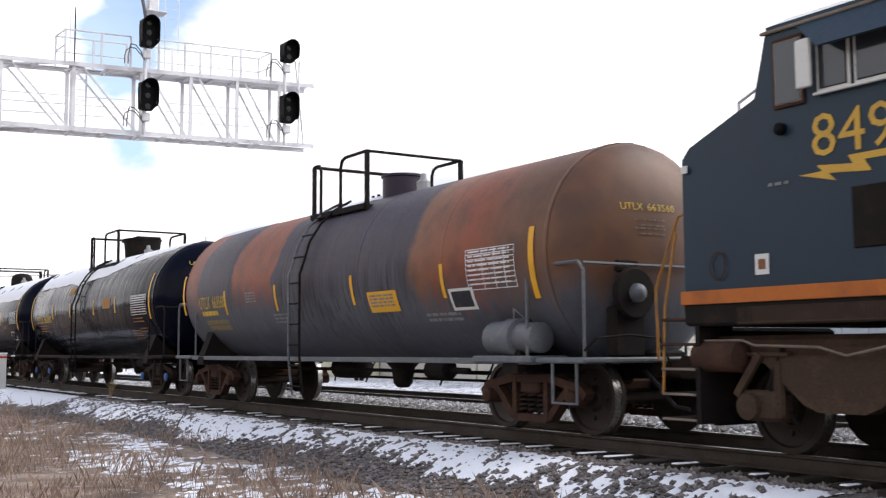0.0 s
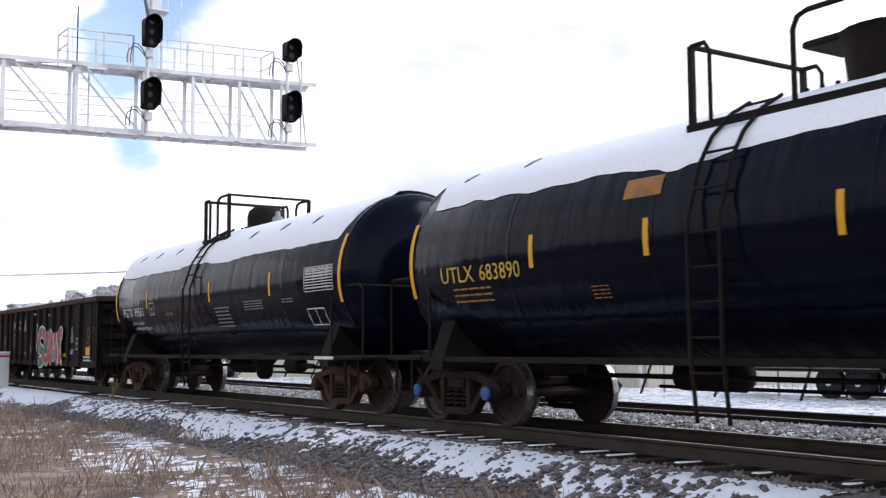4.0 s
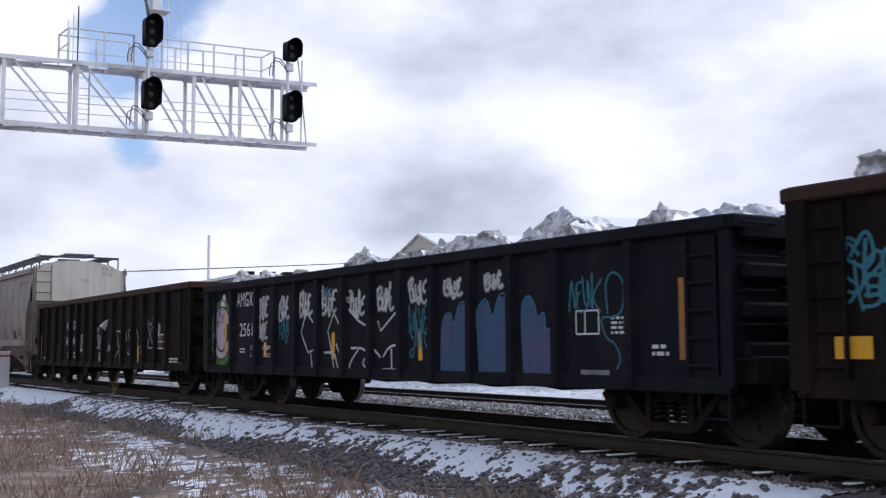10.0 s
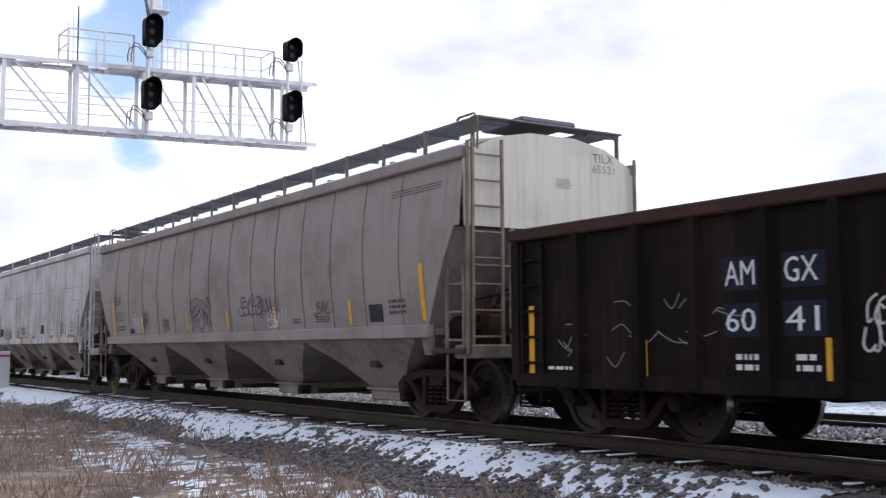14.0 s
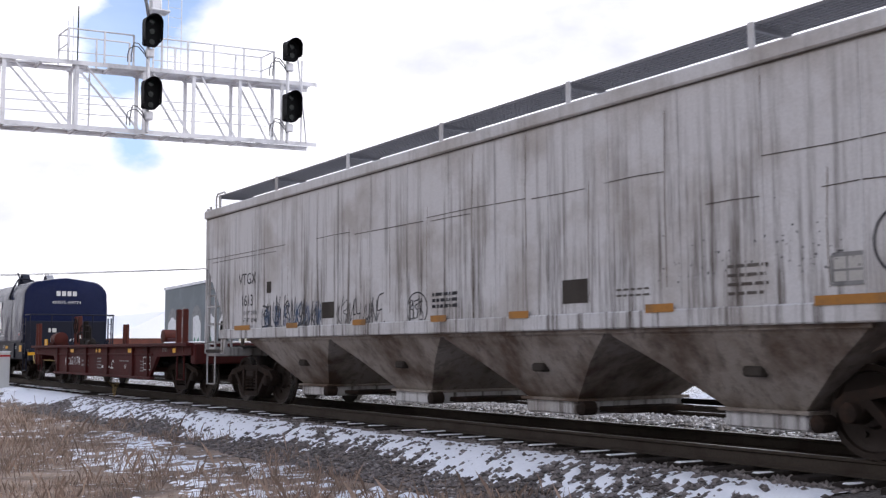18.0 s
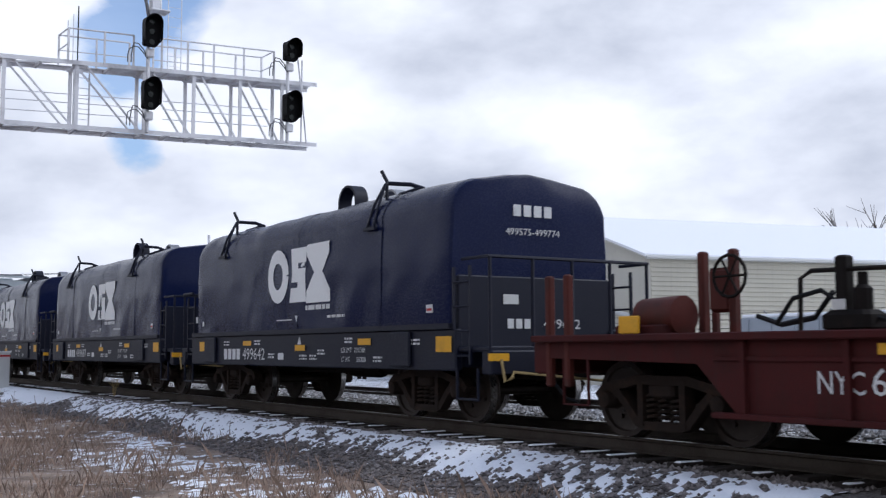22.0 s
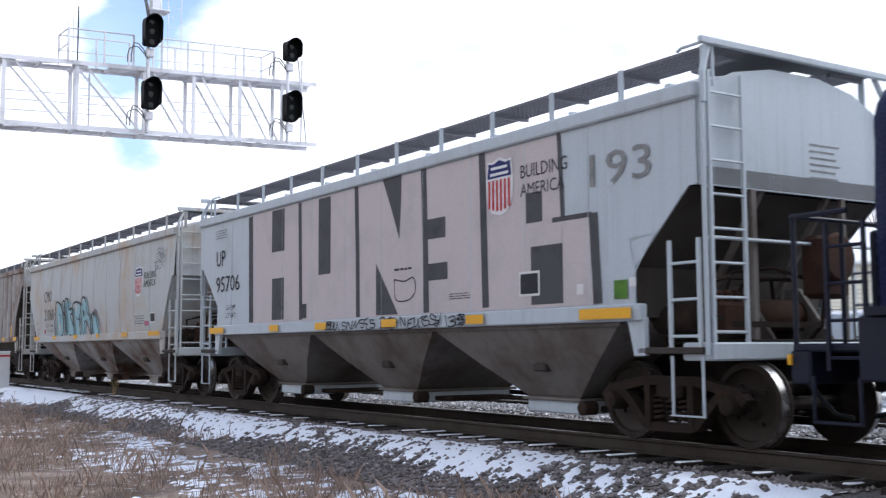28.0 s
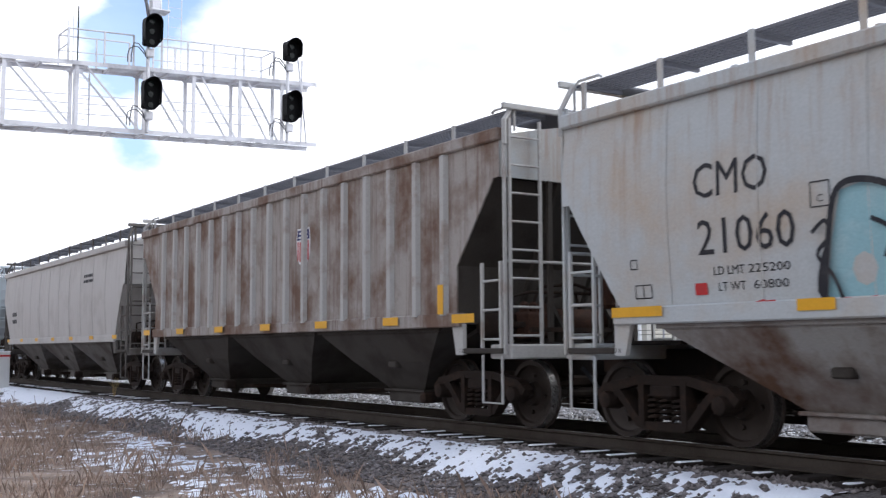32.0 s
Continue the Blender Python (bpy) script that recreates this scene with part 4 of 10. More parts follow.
def gabled(name, u0, u1, eave, ridge, depth, label, siding, boards, wall):
    b = thing(name, label, "warehouse", kind="structure")
    um, g0 = (u0 + u1) / 2, -1.0
    front = Shape().loft([[bp(u, v, z) for u, z in ((u0, g0), (u1, g0), (u1, eave), (um, ridge), (u0, eave))] for v in (0, 0.2)])
    part("gable_wall", front, wall, b, "pale grey gable wall with faint courses")
    part("side_wall", Shape().loft([[bp(u, v, z) for v, z in ((0.2, g0), (depth, g0), (depth, eave), (0.2, eave))] for u in (u0, u0 + 0.2)]), siding, b,
         "cream ribbed metal side wall")
    part("side_wall", Shape().loft([[bp(u, v, z) for v, z in ((0.2, g0), (depth, g0), (depth, eave), (0.2, eave))] for u in (u1 - 0.2, u1)]), siding, b)
    over = 0.25
    for ua, sgn in ((u0, -1), (u1, 1)):
        s = Shape().loft([[bp(ua + sgn * over * 0.6, v, eave - 0.06), bp(um, v, ridge + 0.03), bp(um, v, ridge + 0.13), bp(ua + sgn * over * 0.6, v, eave + 0.06)]
                          for v in (-0.12, depth + 0.2)])
        part("roof", s, SNOW, b, "roof slope under an even layer of snow")
        part("verge_trim", Shape().tube([bp(ua + sgn * over * 0.6, -0.16, eave - 0.1), bp(um, -0.16, ridge)], 0.035, 4), GABLE_WALL, b)
    if boards:
        n = int((eave - g0) / 0.2)
        for k in range(n):
            z = g0 + 0.2 * k + 0.05
            if z < 0.4:
                continue
            part("siding_board", Shape().loft([[bp(u0 - 0.004, v, z), bp(u0 - 0.045, v, z + 0.015), bp(u0 - 0.004, v, z + 0.17)] for v in (0.25, depth)]), siding, b)
        part("gutter", Shape().tube([bp(u0 - 0.2, -0.1, eave - 0.08), bp(u0 - 0.2, depth, eave - 0.08)], 0.08, 6), TRIM, b)
    for z in (1.6, 2.6, 3.6, 4.6):
        if z < ridge - 0.5:
            k = max(0.0, (z - eave) / (ridge - eave)) * (um - u0)
            part("course_line", Shape().loft([[bp(u0 + 0.25 + k, v, z), bp(u1 - 0.25 - k, v, z), bp(u1 - 0.25 - k, v, z + 0.03), bp(u0 + 0.25 + k, v, z + 0.03)] for v in (-0.012, 0.0)]),
                 GABLE_WALL, b)
    part("vent", Shape().loft([[bp(um - 0.45, v, ridge - 1.35), bp(um + 0.45, v, ridge - 1.35), bp(um + 0.45, v, ridge - 0.85), bp(um - 0.45, v, ridge - 0.85)] for v in (-0.08, -0.004)]),
         GRATE, b, "grey louvred vent high in the gable")
    return b


def rust_run(m, at, size, rust):
    """A ragged rust stain that runs down the wall round one place."""
    t = m.node_tree
    b = t.nodes["Principled BSDF"]
    old = b.inputs["Base Color"].links[0].from_socket
    co, sub, mul, ln = [t.nodes.new(k) for k in ("ShaderNodeTexCoord", "ShaderNodeVectorMath", "ShaderNodeVectorMath", "ShaderNodeVectorMath")]
    sub.operation, mul.operation, ln.operation = "SUBTRACT", "MULTIPLY", "LENGTH"
    sub.inputs[1].default_value, mul.inputs[1].default_value = at, (1 / size[0], 0.0, 1 / size[1])
    mp, n = t.nodes.new("ShaderNodeMapping"), t.nodes.new("ShaderNodeTexNoise")
    mp.inputs["Scale"].default_value = (6.0, 6.0, 1.3)
    n.inputs["Scale"].default_value, n.inputs["Detail"].default_value, n.inputs["Roughness"].default_value = 1.0, 8.0, 0.7
    add, r, mx = t.nodes.new("ShaderNodeMath"), t.nodes.new("ShaderNodeMapRange"), t.nodes.new("ShaderNodeMix")
    for i, v in ((1, 1.28), (2, 0.62), (3, 0.0), (4, 0.85)):
        r.inputs[i].default_value = v
    mx.data_type = "RGBA"
    mx.inputs[7].default_value = (*rust, 1)
    for a, c in ((co.outputs["Object"], sub.inputs[0]), (sub.outputs[0], mul.inputs[0]), (mul.outputs[0], ln.inputs[0]), (co.outputs["Object"], mp.inputs[0]), (mp.outputs[0], n.inputs[0]),
                 (ln.outputs["Value"], add.inputs[0]), (n.outputs[0], add.inputs[1]), (add.outputs[0], r.inputs[0]), (r.outputs[0], mx.inputs[0]), (old, mx.inputs[6]), (mx.outputs[2], b.inputs["Base Color"])):
        t.links.new(a, c)
    return m


GABLE_STAINED = rust_run(GABLE_WALL.copy(), bp(8.75, 0, 3.75), (1.0, 1.9), (0.34, 0.14, 0.035))
ware_a = gabled("long_warehouse", 0.0, 13.7, 4.95, 7.3, 60, "long cream warehouse with a grey gable end and snow-covered roof", CREAM_WALL, True, GABLE_STAINED)
ware_b = gabled("gabled_warehouse", 13.9, 27.2, 5.35, 7.75, 55, "pale grey gabled warehouse with a snow-covered roof", CREAM_WALL, False, GABLE_WALL)
# rust stain, sloping pipe and diamond signs on the long warehouse
part("roof_pipe", Shape().tube([bp(13.8, -0.2, 4.85), bp(13.2, -0.25, 4.5), bp(0.6, -0.25, 2.4), bp(0.15, -0.25, 2.2), bp(0.12, -0.25, -0.6)], 0.09, 8), TRIM, ware_a,
     "white downpipe that slopes across the gable")
for u, v, z in ((6.9, -0.02, 4.55), (-0.06, 13.0, 3.6)):
    n = BV * -0.02 if u > 0 else BU * -0.02
    e = BU if u > 0 else BV
    c = Vector(bp(u, v, z))
    for k, (mat, (a, b_)) in enumerate(zip((LOCO_YELLOW, SIGN_BLUE, PANEL_WHITE, PANEL_WHITE), ((-1, 0), (0, 1), (1, 0), (0, -1)))):
        o = c + (e * a + Vector((0, 0, b_))) * 0.19
        s = Shape().loft([[o + e * 0.18 + n * j, o + Vector((0, 0, 0.18)) + n * j, o - e * 0.18 + n * j, o - Vector((0, 0, 0.18)) + n * j] for j in (0, 1)])
        part("hazard_diamond", s, mat, ware_a)
# flat-roofed block with the mural
FO = Vector((-61.2, 14.98, 0))


def flat_block():
    b = thing("flat_roofed_building", "pale yellow flat-roofed building with a grey mural wall", "building", kind="structure")

    def q(u, v, z):
        return tuple(FO + BU * u + BV * v + Vector((0, 0, z)))

    top = 5.35
    part("mural_wall", Shape().loft([[q(u, v, z) for u, z in ((0, -1), (16, -1), (16, top), (0, top))] for v in (0, 0.3)]), MURAL_GREY, b, "grey wall with faded painted arches")
    part("yellow_wall", Shape().loft([[q(u, v, z) for v, z in ((0.3, -1), (9.2, -1), (9.2, top), (0.3, top))] for u in (0, 0.3)]), BLOCK_CREAM, b, "plain pale yellow side wall")
    part("roof", Shape().loft([[q(u, v, z) for u, v in ((-0.1, -0.1), (16, -0.1), (16, 9.15), (-0.1, 9.15))] for z in (top + 0.004, top + 0.18)]), STEEL, b, "flat roof edge")
    rnd = random.Random(8)
    for k in range(5):
        part("roof_unit", Shape().loft([[q(0.3 + j, 0.6 + 1.3 * k + i, z) for j, i in ((0, 0), (0.9, 0), (0.9, 0.7), (0, 0.7))] for z in (top + 0.18, top + 0.42)]), UNDER, b)
    part("wall_pipe", Shape().tube([q(-0.1, 2.6, -0.6), q(-0.1, 2.6, 4.3)], 0.07, 6), TRIM, b, "white pipe on the wall")
    for u in (1.9, 4.9, 7.9, 10.9, 13.9):
        for mat, w, h, lift in ((GREY_INK, 1.2, 2.6, 0.004), (WHITE_INK, 0.95, 1.6, 0.008), (GRAF_GREEN, 0.95, 1.1, 0.012)):
            ring = [(u - w, 0.3), (u + w, 0.3)] + [(u + w * math.cos(a), 0.3 + h + w * 0.9 * math.sin(a)) for a in [math.pi * k / 10 for k in range(11)]]
            if mat is WHITE_INK:
                ring = [(x + 0.2 * math.sin(x * 9), 1.6 + (z - 0.3) * 0.7) for x, z in ring]
            if mat is GRAF_GREEN:
                ring = [(x, 0.3 + (z - 0.3) * (0.7 + 0.2 * math.sin(7 * x))) for x, z in ring]
            part("mural_patch", Shape().loft([[q(x, v, z) for x, z in ring] for v in (-lift, -lift + 0.003)]), mat, b)
    part("outside_stair", Shape().tube([q(1.2, -0.8, -0.6), q(-0.4, -0.8, 2.7)], 0.1, 5), UNDER, b, "dark sloping conveyor arm at the corner")


flat_block()

pole = thing("utility_pole", "grey wooden utility pole behind the yard", "utility pole", at=(-91.0, 24.6, -1.0))
part("shaft", Shape().lathe([(0, 0.17), (12.1, 0.13)], "z", n=8), STEEL, pole, "weathered grey shaft", smooth=0.6)
pole2 = copy_thing(pole, pose(-82, 54, -1.0))
part("crossarm", Shape().slab(-0.08, 0.08, -1.2, 1.2, 9.3, 9.5, 0.02), UNDER, pole2)
for z0, dz in ((9.9, 0.0), (9.55, 0.4)):
    pts = [Vector((-230, -42, z0 + 3.0)).lerp(Vector((-70, 58, z0 - 0.4 + dz)), k / 14) - Vector((0, 0, 0.9 * math.sin(math.pi * k / 14))) for k in range(15)]
    solid("overhead_wire", Shape().tube(pts, 0.035, 4), UNDER, "thin black overhead wire strung across the yard", "wire", "overhead wires")


def far_houses():
    h = thing("far_shed", "low red brick shed with a snow-covered roof far behind", "building", kind="structure", at=(-150, 27, -1.0))
    part("wall", Shape().box(-26, 22, 0, 12, 0, 3.4), BRICK, h, "dull red brick wall")
    part("roof", Shape().prism_x([(-0.5, 3.4), (12.5, 3.4), (6, 6.6)], -27, 23), SNOW, h, "snow-covered roof")
    part("chimney", Shape().box(2, 3.4, 3.0, 4.2, 4.0, 7.4), UNDER, h)


far_houses()


def trailer(at, turn, label):
    t = thing("semi_trailer", label, "trailer", "parked trailers", at=at)
    t.rotation_euler = (0, 0, radians(turn))
    part("body", Shape().slab(-6.8, 6.8, -1.25, 1.25, 0.95, 2.65, 0.04), TRAILER, t, "silver-grey ribbed box body")
    for k in range(14):
        x = -6.4 + 0.98 * k
        part("side_rib", Shape().box(x - 0.03, x + 0.03, -1.28, -1.25, 1.0, 2.6), TRAILER, t)
    part("snow_cover", Shape().slab(-6.75, 6.75, -1.2, 1.2, 2.65, 2.78, 0.04), SNOW, t, "flat layer of snow on the roof")
    part("bottom_rail", Shape().box(-6.8, 6.8, -1.27, -1.2, 0.85, 0.95), UNDER, t)
    for x in (-3.2, -2.1):
        for y in (-1.05, 1.05):
            w = part("wheel", Shape().lathe([(-0.14, 0.3), (-0.14, 0.48), (-0.1, 0.52), (0.1, 0.52), (0.14, 0.48), (0.14, 0.3)], "y", (x, y, 0.52), 18), RUBBER, t, "black tyre")
            part("rim", Shape().lathe([(-0.15, 0.05), (-0.12, 0.28), (0.12, 0.28), (0.15, 0.05)], "y", (x, y, 0.52), 14), PANEL_WHITE, w, "white steel rim")
    for y in (-0.8, 0.8):
        part("landing_leg", Shape().box(4.0, 4.15, y - 0.08, y + 0.08, 0, 0.95), UNDER, t)
    return t


trailer((-19.5, 20.9, -0.6), 0, "silver-grey parked semi-trailer with snow on its roof")


def bare_tree(at, height, seed, label):
    rnd = random.Random(seed)
    t = thing("bare_tree", label, "tree", "bare winter trees", at=at)
    trunk, twigs = Shape(), Shape()

    def grow(p, d, length, r, depth):
        q = p + d * length
        (trunk if depth < 2 else twigs).cyl(p, q, r, 5 if depth < 2 else 3, r * 0.65)
        if depth >= 5:
            return
        for k in range(3 if depth < 4 else 2):
            nd = (d + Vector((rnd.gauss(0, 0.45), rnd.gauss(0, 0.45), rnd.gauss(0.12, 0.25)))).normalized()
            grow(p + d * length * rnd.uniform(0.6, 1.0), nd, length * rnd.uniform(0.6, 0.85), r * 0.6, depth + 1)

    grow(Vector((0, 0, 0)), Vector((0, 0, 1)), height * 0.3, height * 0.022, 0)
    part("trunk", trunk, BARK, t, "grey-brown trunk and limbs")
    part("crown", twigs, TWIG, t, "leafless crown of fine twigs")
    return t


bare_tree((-66.5, 86.0, -1.0), 20.0, 1, "tall bare deciduous tree behind the warehouse")
bare_tree((-62.5, 88.0, -1.0), 18.5, 4, "bare deciduous tree behind the warehouse roof")
for k in range(9):
    bare_tree((-190 - 6 * k, 8 + 5 * k, -1.5), 9.0 + (k * 37 % 5), 20 + k, "distant bare deciduous tree on the skyline")
for k in range(4):
    bare_tree((-96 + 3 * k, 46 + 4 * k, -1.0), 9.0 + k, 50 + k, "bare deciduous tree behind the flat-roofed building")
for k in range(14):
    bare_tree((-260 - 9 * k, -12 - 9 * (k % 4), -1.5), 10.0 + (k * 13 % 6), 70 + k, "distant bare deciduous tree beyond the train")

for x, h, reach, turn in ((-52.95, 4.3, 0.75, -1), (-52.35, 3.45, 1.6, 1)):
    vp = Shape().tube([(x, 19.0, -0.8), (x, 19.0, h - 0.7), (x + 0.12 * turn, 19.0, h - 0.25), (x + 0.4 * turn, 19.0, h - 0.03), (x + reach * turn, 19.0, h)], 0.12, 10)
    solid("vent_pipe", vp, UNDER, "bent black vent pipe standing behind the tracks", "pipe", "bent vent pipes", smooth=0.6)

def yard_fence():
    f = thing("yard_fence", "wire yard fence with slanted tops before the warehouse", "fence")
    for k in range(7):
        x = -33.1 + 2.72 * k
        lean = 0.0 if k == 0 else -0.38
        p = part("post", Shape().cyl((x, 20.0, -0.8), (x, 20.0, 1.82), 0.04, 6), CHROME, f, "thin galvanised post")
        part("arm", Shape().cyl((x, 20.0, 1.82), (x + lean, 19.8, 2.3), 0.03, 5), CHROME, p)
    for y, z, dx in ((20.0, 1.72, 0.0), (20.0, 1.55, 0.0), (19.9, 2.02, -0.18), (19.8, 2.24, -0.34)):
        part("wire", Shape().cyl((-33.1 + dx, y, z), (-16.8 + dx, y, z), 0.012, 4), UNDER, f)
    mesh = Shape()
    for k in range(64):
        x = -33.1 + 16.3 * k / 64
        mesh.cyl((x, 20.0, -0.7), (x + 0.4, 20.0, 1.5), 0.005, 3).cyl((x + 0.4, 20.0, -0.7), (x, 20.0, 1.5), 0.005, 3)
    part("chain_link", mesh, CHROME, f, "chain-link wire netting", kind="stuff")


yard_fence()

post = thing("marker_post", "white trackside post with a red band near its top", "marker post", at=(-40.5, -1.95, -0.62))
part("shaft", Shape().slab(-0.17, 0.17, -0.17, 0.17, 0, 1.62, 0.02), PANEL_WHITE, post, "square white shaft")
part("band", Shape().slab(-0.175, 0.175, -0.175, 0.175, 1.46, 1.54, 0.01), RED_INK, post, "red band")
part("cap", Shape().slab(-0.19, 0.19, -0.19, 0.19, 1.62, 1.66, 0.01), SNOW, post)
weed = Shape()
for k in range(9):
    weed.tube([(0, 0, 0), (0.05 * math.sin(k), 0.05 * math.cos(k * 2), 0.25), (0.16 * math.sin(k * 1.7), 0.14 * math.cos(k), 0.42 + 0.02 * k)], 0.006, 4)
w_ob = solid("weed_clump", weed, ROPE, "dry yellow weed growing beside the rail", "weed")
w_ob.location = (-29.5, -1.25, -0.25)


# ---------------------------------------------------------------- running gear
WHEEL_R = 0.457


def wheelset_mesh():
    s = Shape()
    for k in (-1, 1):
        prof = [(0.62, 0.08), (0.66, 0.13), (0.675, 0.17), (0.70, 0.30), (0.683, 0.385), (0.683, 0.484), (0.70, 0.486), (0.716, 0.465), (0.72, 0.458), (0.825, 0.452),
                (0.825, 0.39), (0.79, 0.375), (0.76, 0.30), (0.77, 0.17), (0.83, 0.14), (0.83, 0.08)]
        s.lathe([(k * a, b) for a, b in prof], "y", n=28)
    s.cyl((0, -1.08, 0), (0, 1.08, 0), 0.075, 10)
    for a in range(4):
        c, d = math.cos(a * 1.571) * 0.24, math.sin(a * 1.571) * 0.24
        s.cyl((c, -0.80, d), (c, -0.755, d), 0.03, 6)
    me = mesh_of("wheelset", s, WHEEL, 0.5)
    # the running faces are worn bright
    me.materials.append(RAIL_TOP)
    for q in me.polygons:
        radii = [math.hypot(me.vertices[i].co.x, me.vertices[i].co.z) for i in q.vertices]
        if min(radii) > 0.451 and max(radii) < 0.459:
            q.material_index = 1
    return me


def side_frame_mesh(mat):
    s = Shape()
    a, b = -1.10, -0.95
    s.beam([(-1.06, 0.50), (-0.94, 0.60), (-0.72, 0.63), (-0.40, 0.70), (0.40, 0.70), (0.72, 0.63), (0.94, 0.60), (1.06, 0.50)], 0.105, a, b)
    s.beam([(-0.74, 0.56), (-0.60, 0.43), (-0.40, 0.22), (-0.30, 0.185), (0.30, 0.185), (0.40, 0.22), (0.60, 0.43), (0.74, 0.56)], 0.095, a, b)
    for x in (-0.33, 0.33):
        s.beam([(x, 0.68), (x, 0.2)], 0.085, a - 0.01, b + 0.01)
    for x in (-0.889, 0.889):
        s.lathe([(-1.19, 0.05), (-1.17, 0.095), (-1.12, 0.105), (-0.96, 0.115), (-0.92, 0.10)], "y", (x, 0, WHEEL_R), 14)
        s.prism_y([(x - 0.12, 0.47), (x + 0.12, 0.47), (x + 0.15, 0.60), (x - 0.15, 0.60)], a + 0.01, b)
    return mesh_of("side_frame", s, mat, 0.6)


def spring_mesh():
    s = Shape()
    for x in (-0.19, 0.0, 0.19):
        pts = [(x + 0.075 * math.cos(t * 0.9), -1.02 + 0.075 * math.sin(t * 0.9), 0.245 + 0.0088 * t) for t in range(33)]
        s.tube(pts, 0.02, 5)
    return mesh_of("spring_nest", s, TRUCK, 0.8)


def bolster_mesh(mat):
    s = Shape().slab(-0.2, 0.2, -1.12, 1.12, 0.50, 0.66, 0.03)
    s.slab(-0.42, 0.42, -0.35, 0.35, 0.60, 0.74, 0.03)
    s.box(-0.62, -0.55, -0.9, 0.9, 0.38, 0.46)
    s.box(0.55, 0.62, -0.9, 0.9, 0.38, 0.46)
    return mesh_of("truck", s, mat)


GEAR = {"brown": (bolster_mesh(TRUCK), side_frame_mesh(TRUCK)), "rust": (bolster_mesh(TRUCK_RUST), side_frame_mesh(TRUCK_RUST))}
WHEELSET, SPRING = wheelset_mesh(), spring_mesh()
CARS, WHEELS = [], []
BLUE_CAP = mesh_of("bearing_cap", Shape().lathe([(-1.225, 0.03), (-1.215, 0.09), (-1.185, 0.10)], "y", n=12), material("blue_bearing_paint", (0.03, 0.10, 0.28), 0.5))


def truck(car, x, tone="brown", blue=False):
    body, frame_mesh = GEAR[tone]
    t = part("truck", body, None, car, "cast steel freight truck with bare wheels", at=(x, 0, 0))
    for sgn in (1, -1):
        f = part("side_frame", frame_mesh, None, t)
        n = part("spring_nest", SPRING, None, t)
        if sgn < 0:
            f.rotation_euler = n.rotation_euler = (0, 0, math.pi)
    for dx in (-0.889, 0.889):
        w = part("wheelset", WHEELSET, None, t, "pair of worn steel wheels on an axle", at=(dx, 0, WHEEL_R))
        WHEELS.append((w, dx))
        if blue:
            part("bearing_cap", BLUE_CAP, None, t, "blue painted bearing cap", at=(dx, 0, WHEEL_R))
    return t


def coupler_mesh():
    s = Shape().slab(-0.95, -0.1, -0.1, 0.1, 0.74, 0.94, 0.02)
    s.prism_x([(-0.16, 0.70), (0.16, 0.70), (0.16, 0.98), (-0.16, 0.98)], -0.16, 0.06)
    s.prism_y([(-0.16, 0.72), (0.12, 0.72), (0.12, 0.96), (-0.16, 0.96)], -0.18, -0.06)
    return mesh_of("coupler", s, TRUCK)


COUPLER = coupler_mesh()


def couplers(car, half, hose=True):
    for k in (1, -1):
        c = part("coupler", COUPLER, None, car, "rusty knuckle coupler", at=(k * half, 0, 0))
        if k < 0:
            c.rotation_euler = (0, 0, math.pi)
        if hose:
            part("brake_hose", Shape().tube([(k * (half - 0.6), -0.35 * k, 0.8), (k * (half - 0.35), -0.36 * k, 0.62), (k * (half - 0.15), -0.3 * k, 0.38), (k * (half + 0.02), -0.22 * k, 0.34)],
                                            0.028, 6), RUBBER, car, "black rubber air hose")


def car(name, label, category, u, half, spread, tone="brown", blue=False):
    c = thing(name, label, category, "cars of the passing freight train", at=(u, 0, 0))
    CARS.append((c, u))
    truck(c, spread, tone, blue)
    truck(c, -spread, tone, blue)
    couplers(c, half)
    return c


def ladder(car_ob, name, x, y, z0, z1, width, mat, along="x", rungs=None, r=0.017, label=""):
    """Two stiles and their rungs; along: the way in which the rungs run."""
    dx, dy = (width / 2, 0) if along == "x" else (0, width / 2)
    lad = part(name, Shape().box(x - dx - 0.019, x - dx + 0.019, y - dy - 0.019, y - dy + 0.019, z0, z1).box(x + dx - 0.019, x + dx + 0.019, y + dy - 0.019, y + dy + 0.019, z0, z1),
               mat, car_ob, label or "steel ladder")
    n = rungs or max(2, int((z1 - z0) / 0.38))
    for k in range(n):
        z = z0 + (z1 - z0) * (k + 0.35) / n
        part("rung", Shape().cyl((x - dx, y - dy, z), (x + dx, y + dy, z), r, 6), mat, lad)
    return lad


def brake_rigging(c, x0, x1):
    part("air_reservoir", Shape().lathe([(-0.6, 0.05), (-0.52, 0.2), (0.52, 0.2), (0.6, 0.05)], "x", (x0, 0.45, 0.72), 12), UNDER, c, "grimy air reservoir", smooth=0.6)
    part("brake_cylinder", Shape().lathe([(-0.3, 0.15), (0.25, 0.15), (0.3, 0.05), (0.8, 0.04)], "x", (x1, -0.3, 0.75), 10), UNDER, c, smooth=0.6)
    part("train_line", Shape().tube([(x0 - 3.5, 0.2, 0.7), (x1 + 3.5, 0.2, 0.7)], 0.035, 6), UNDER, c)


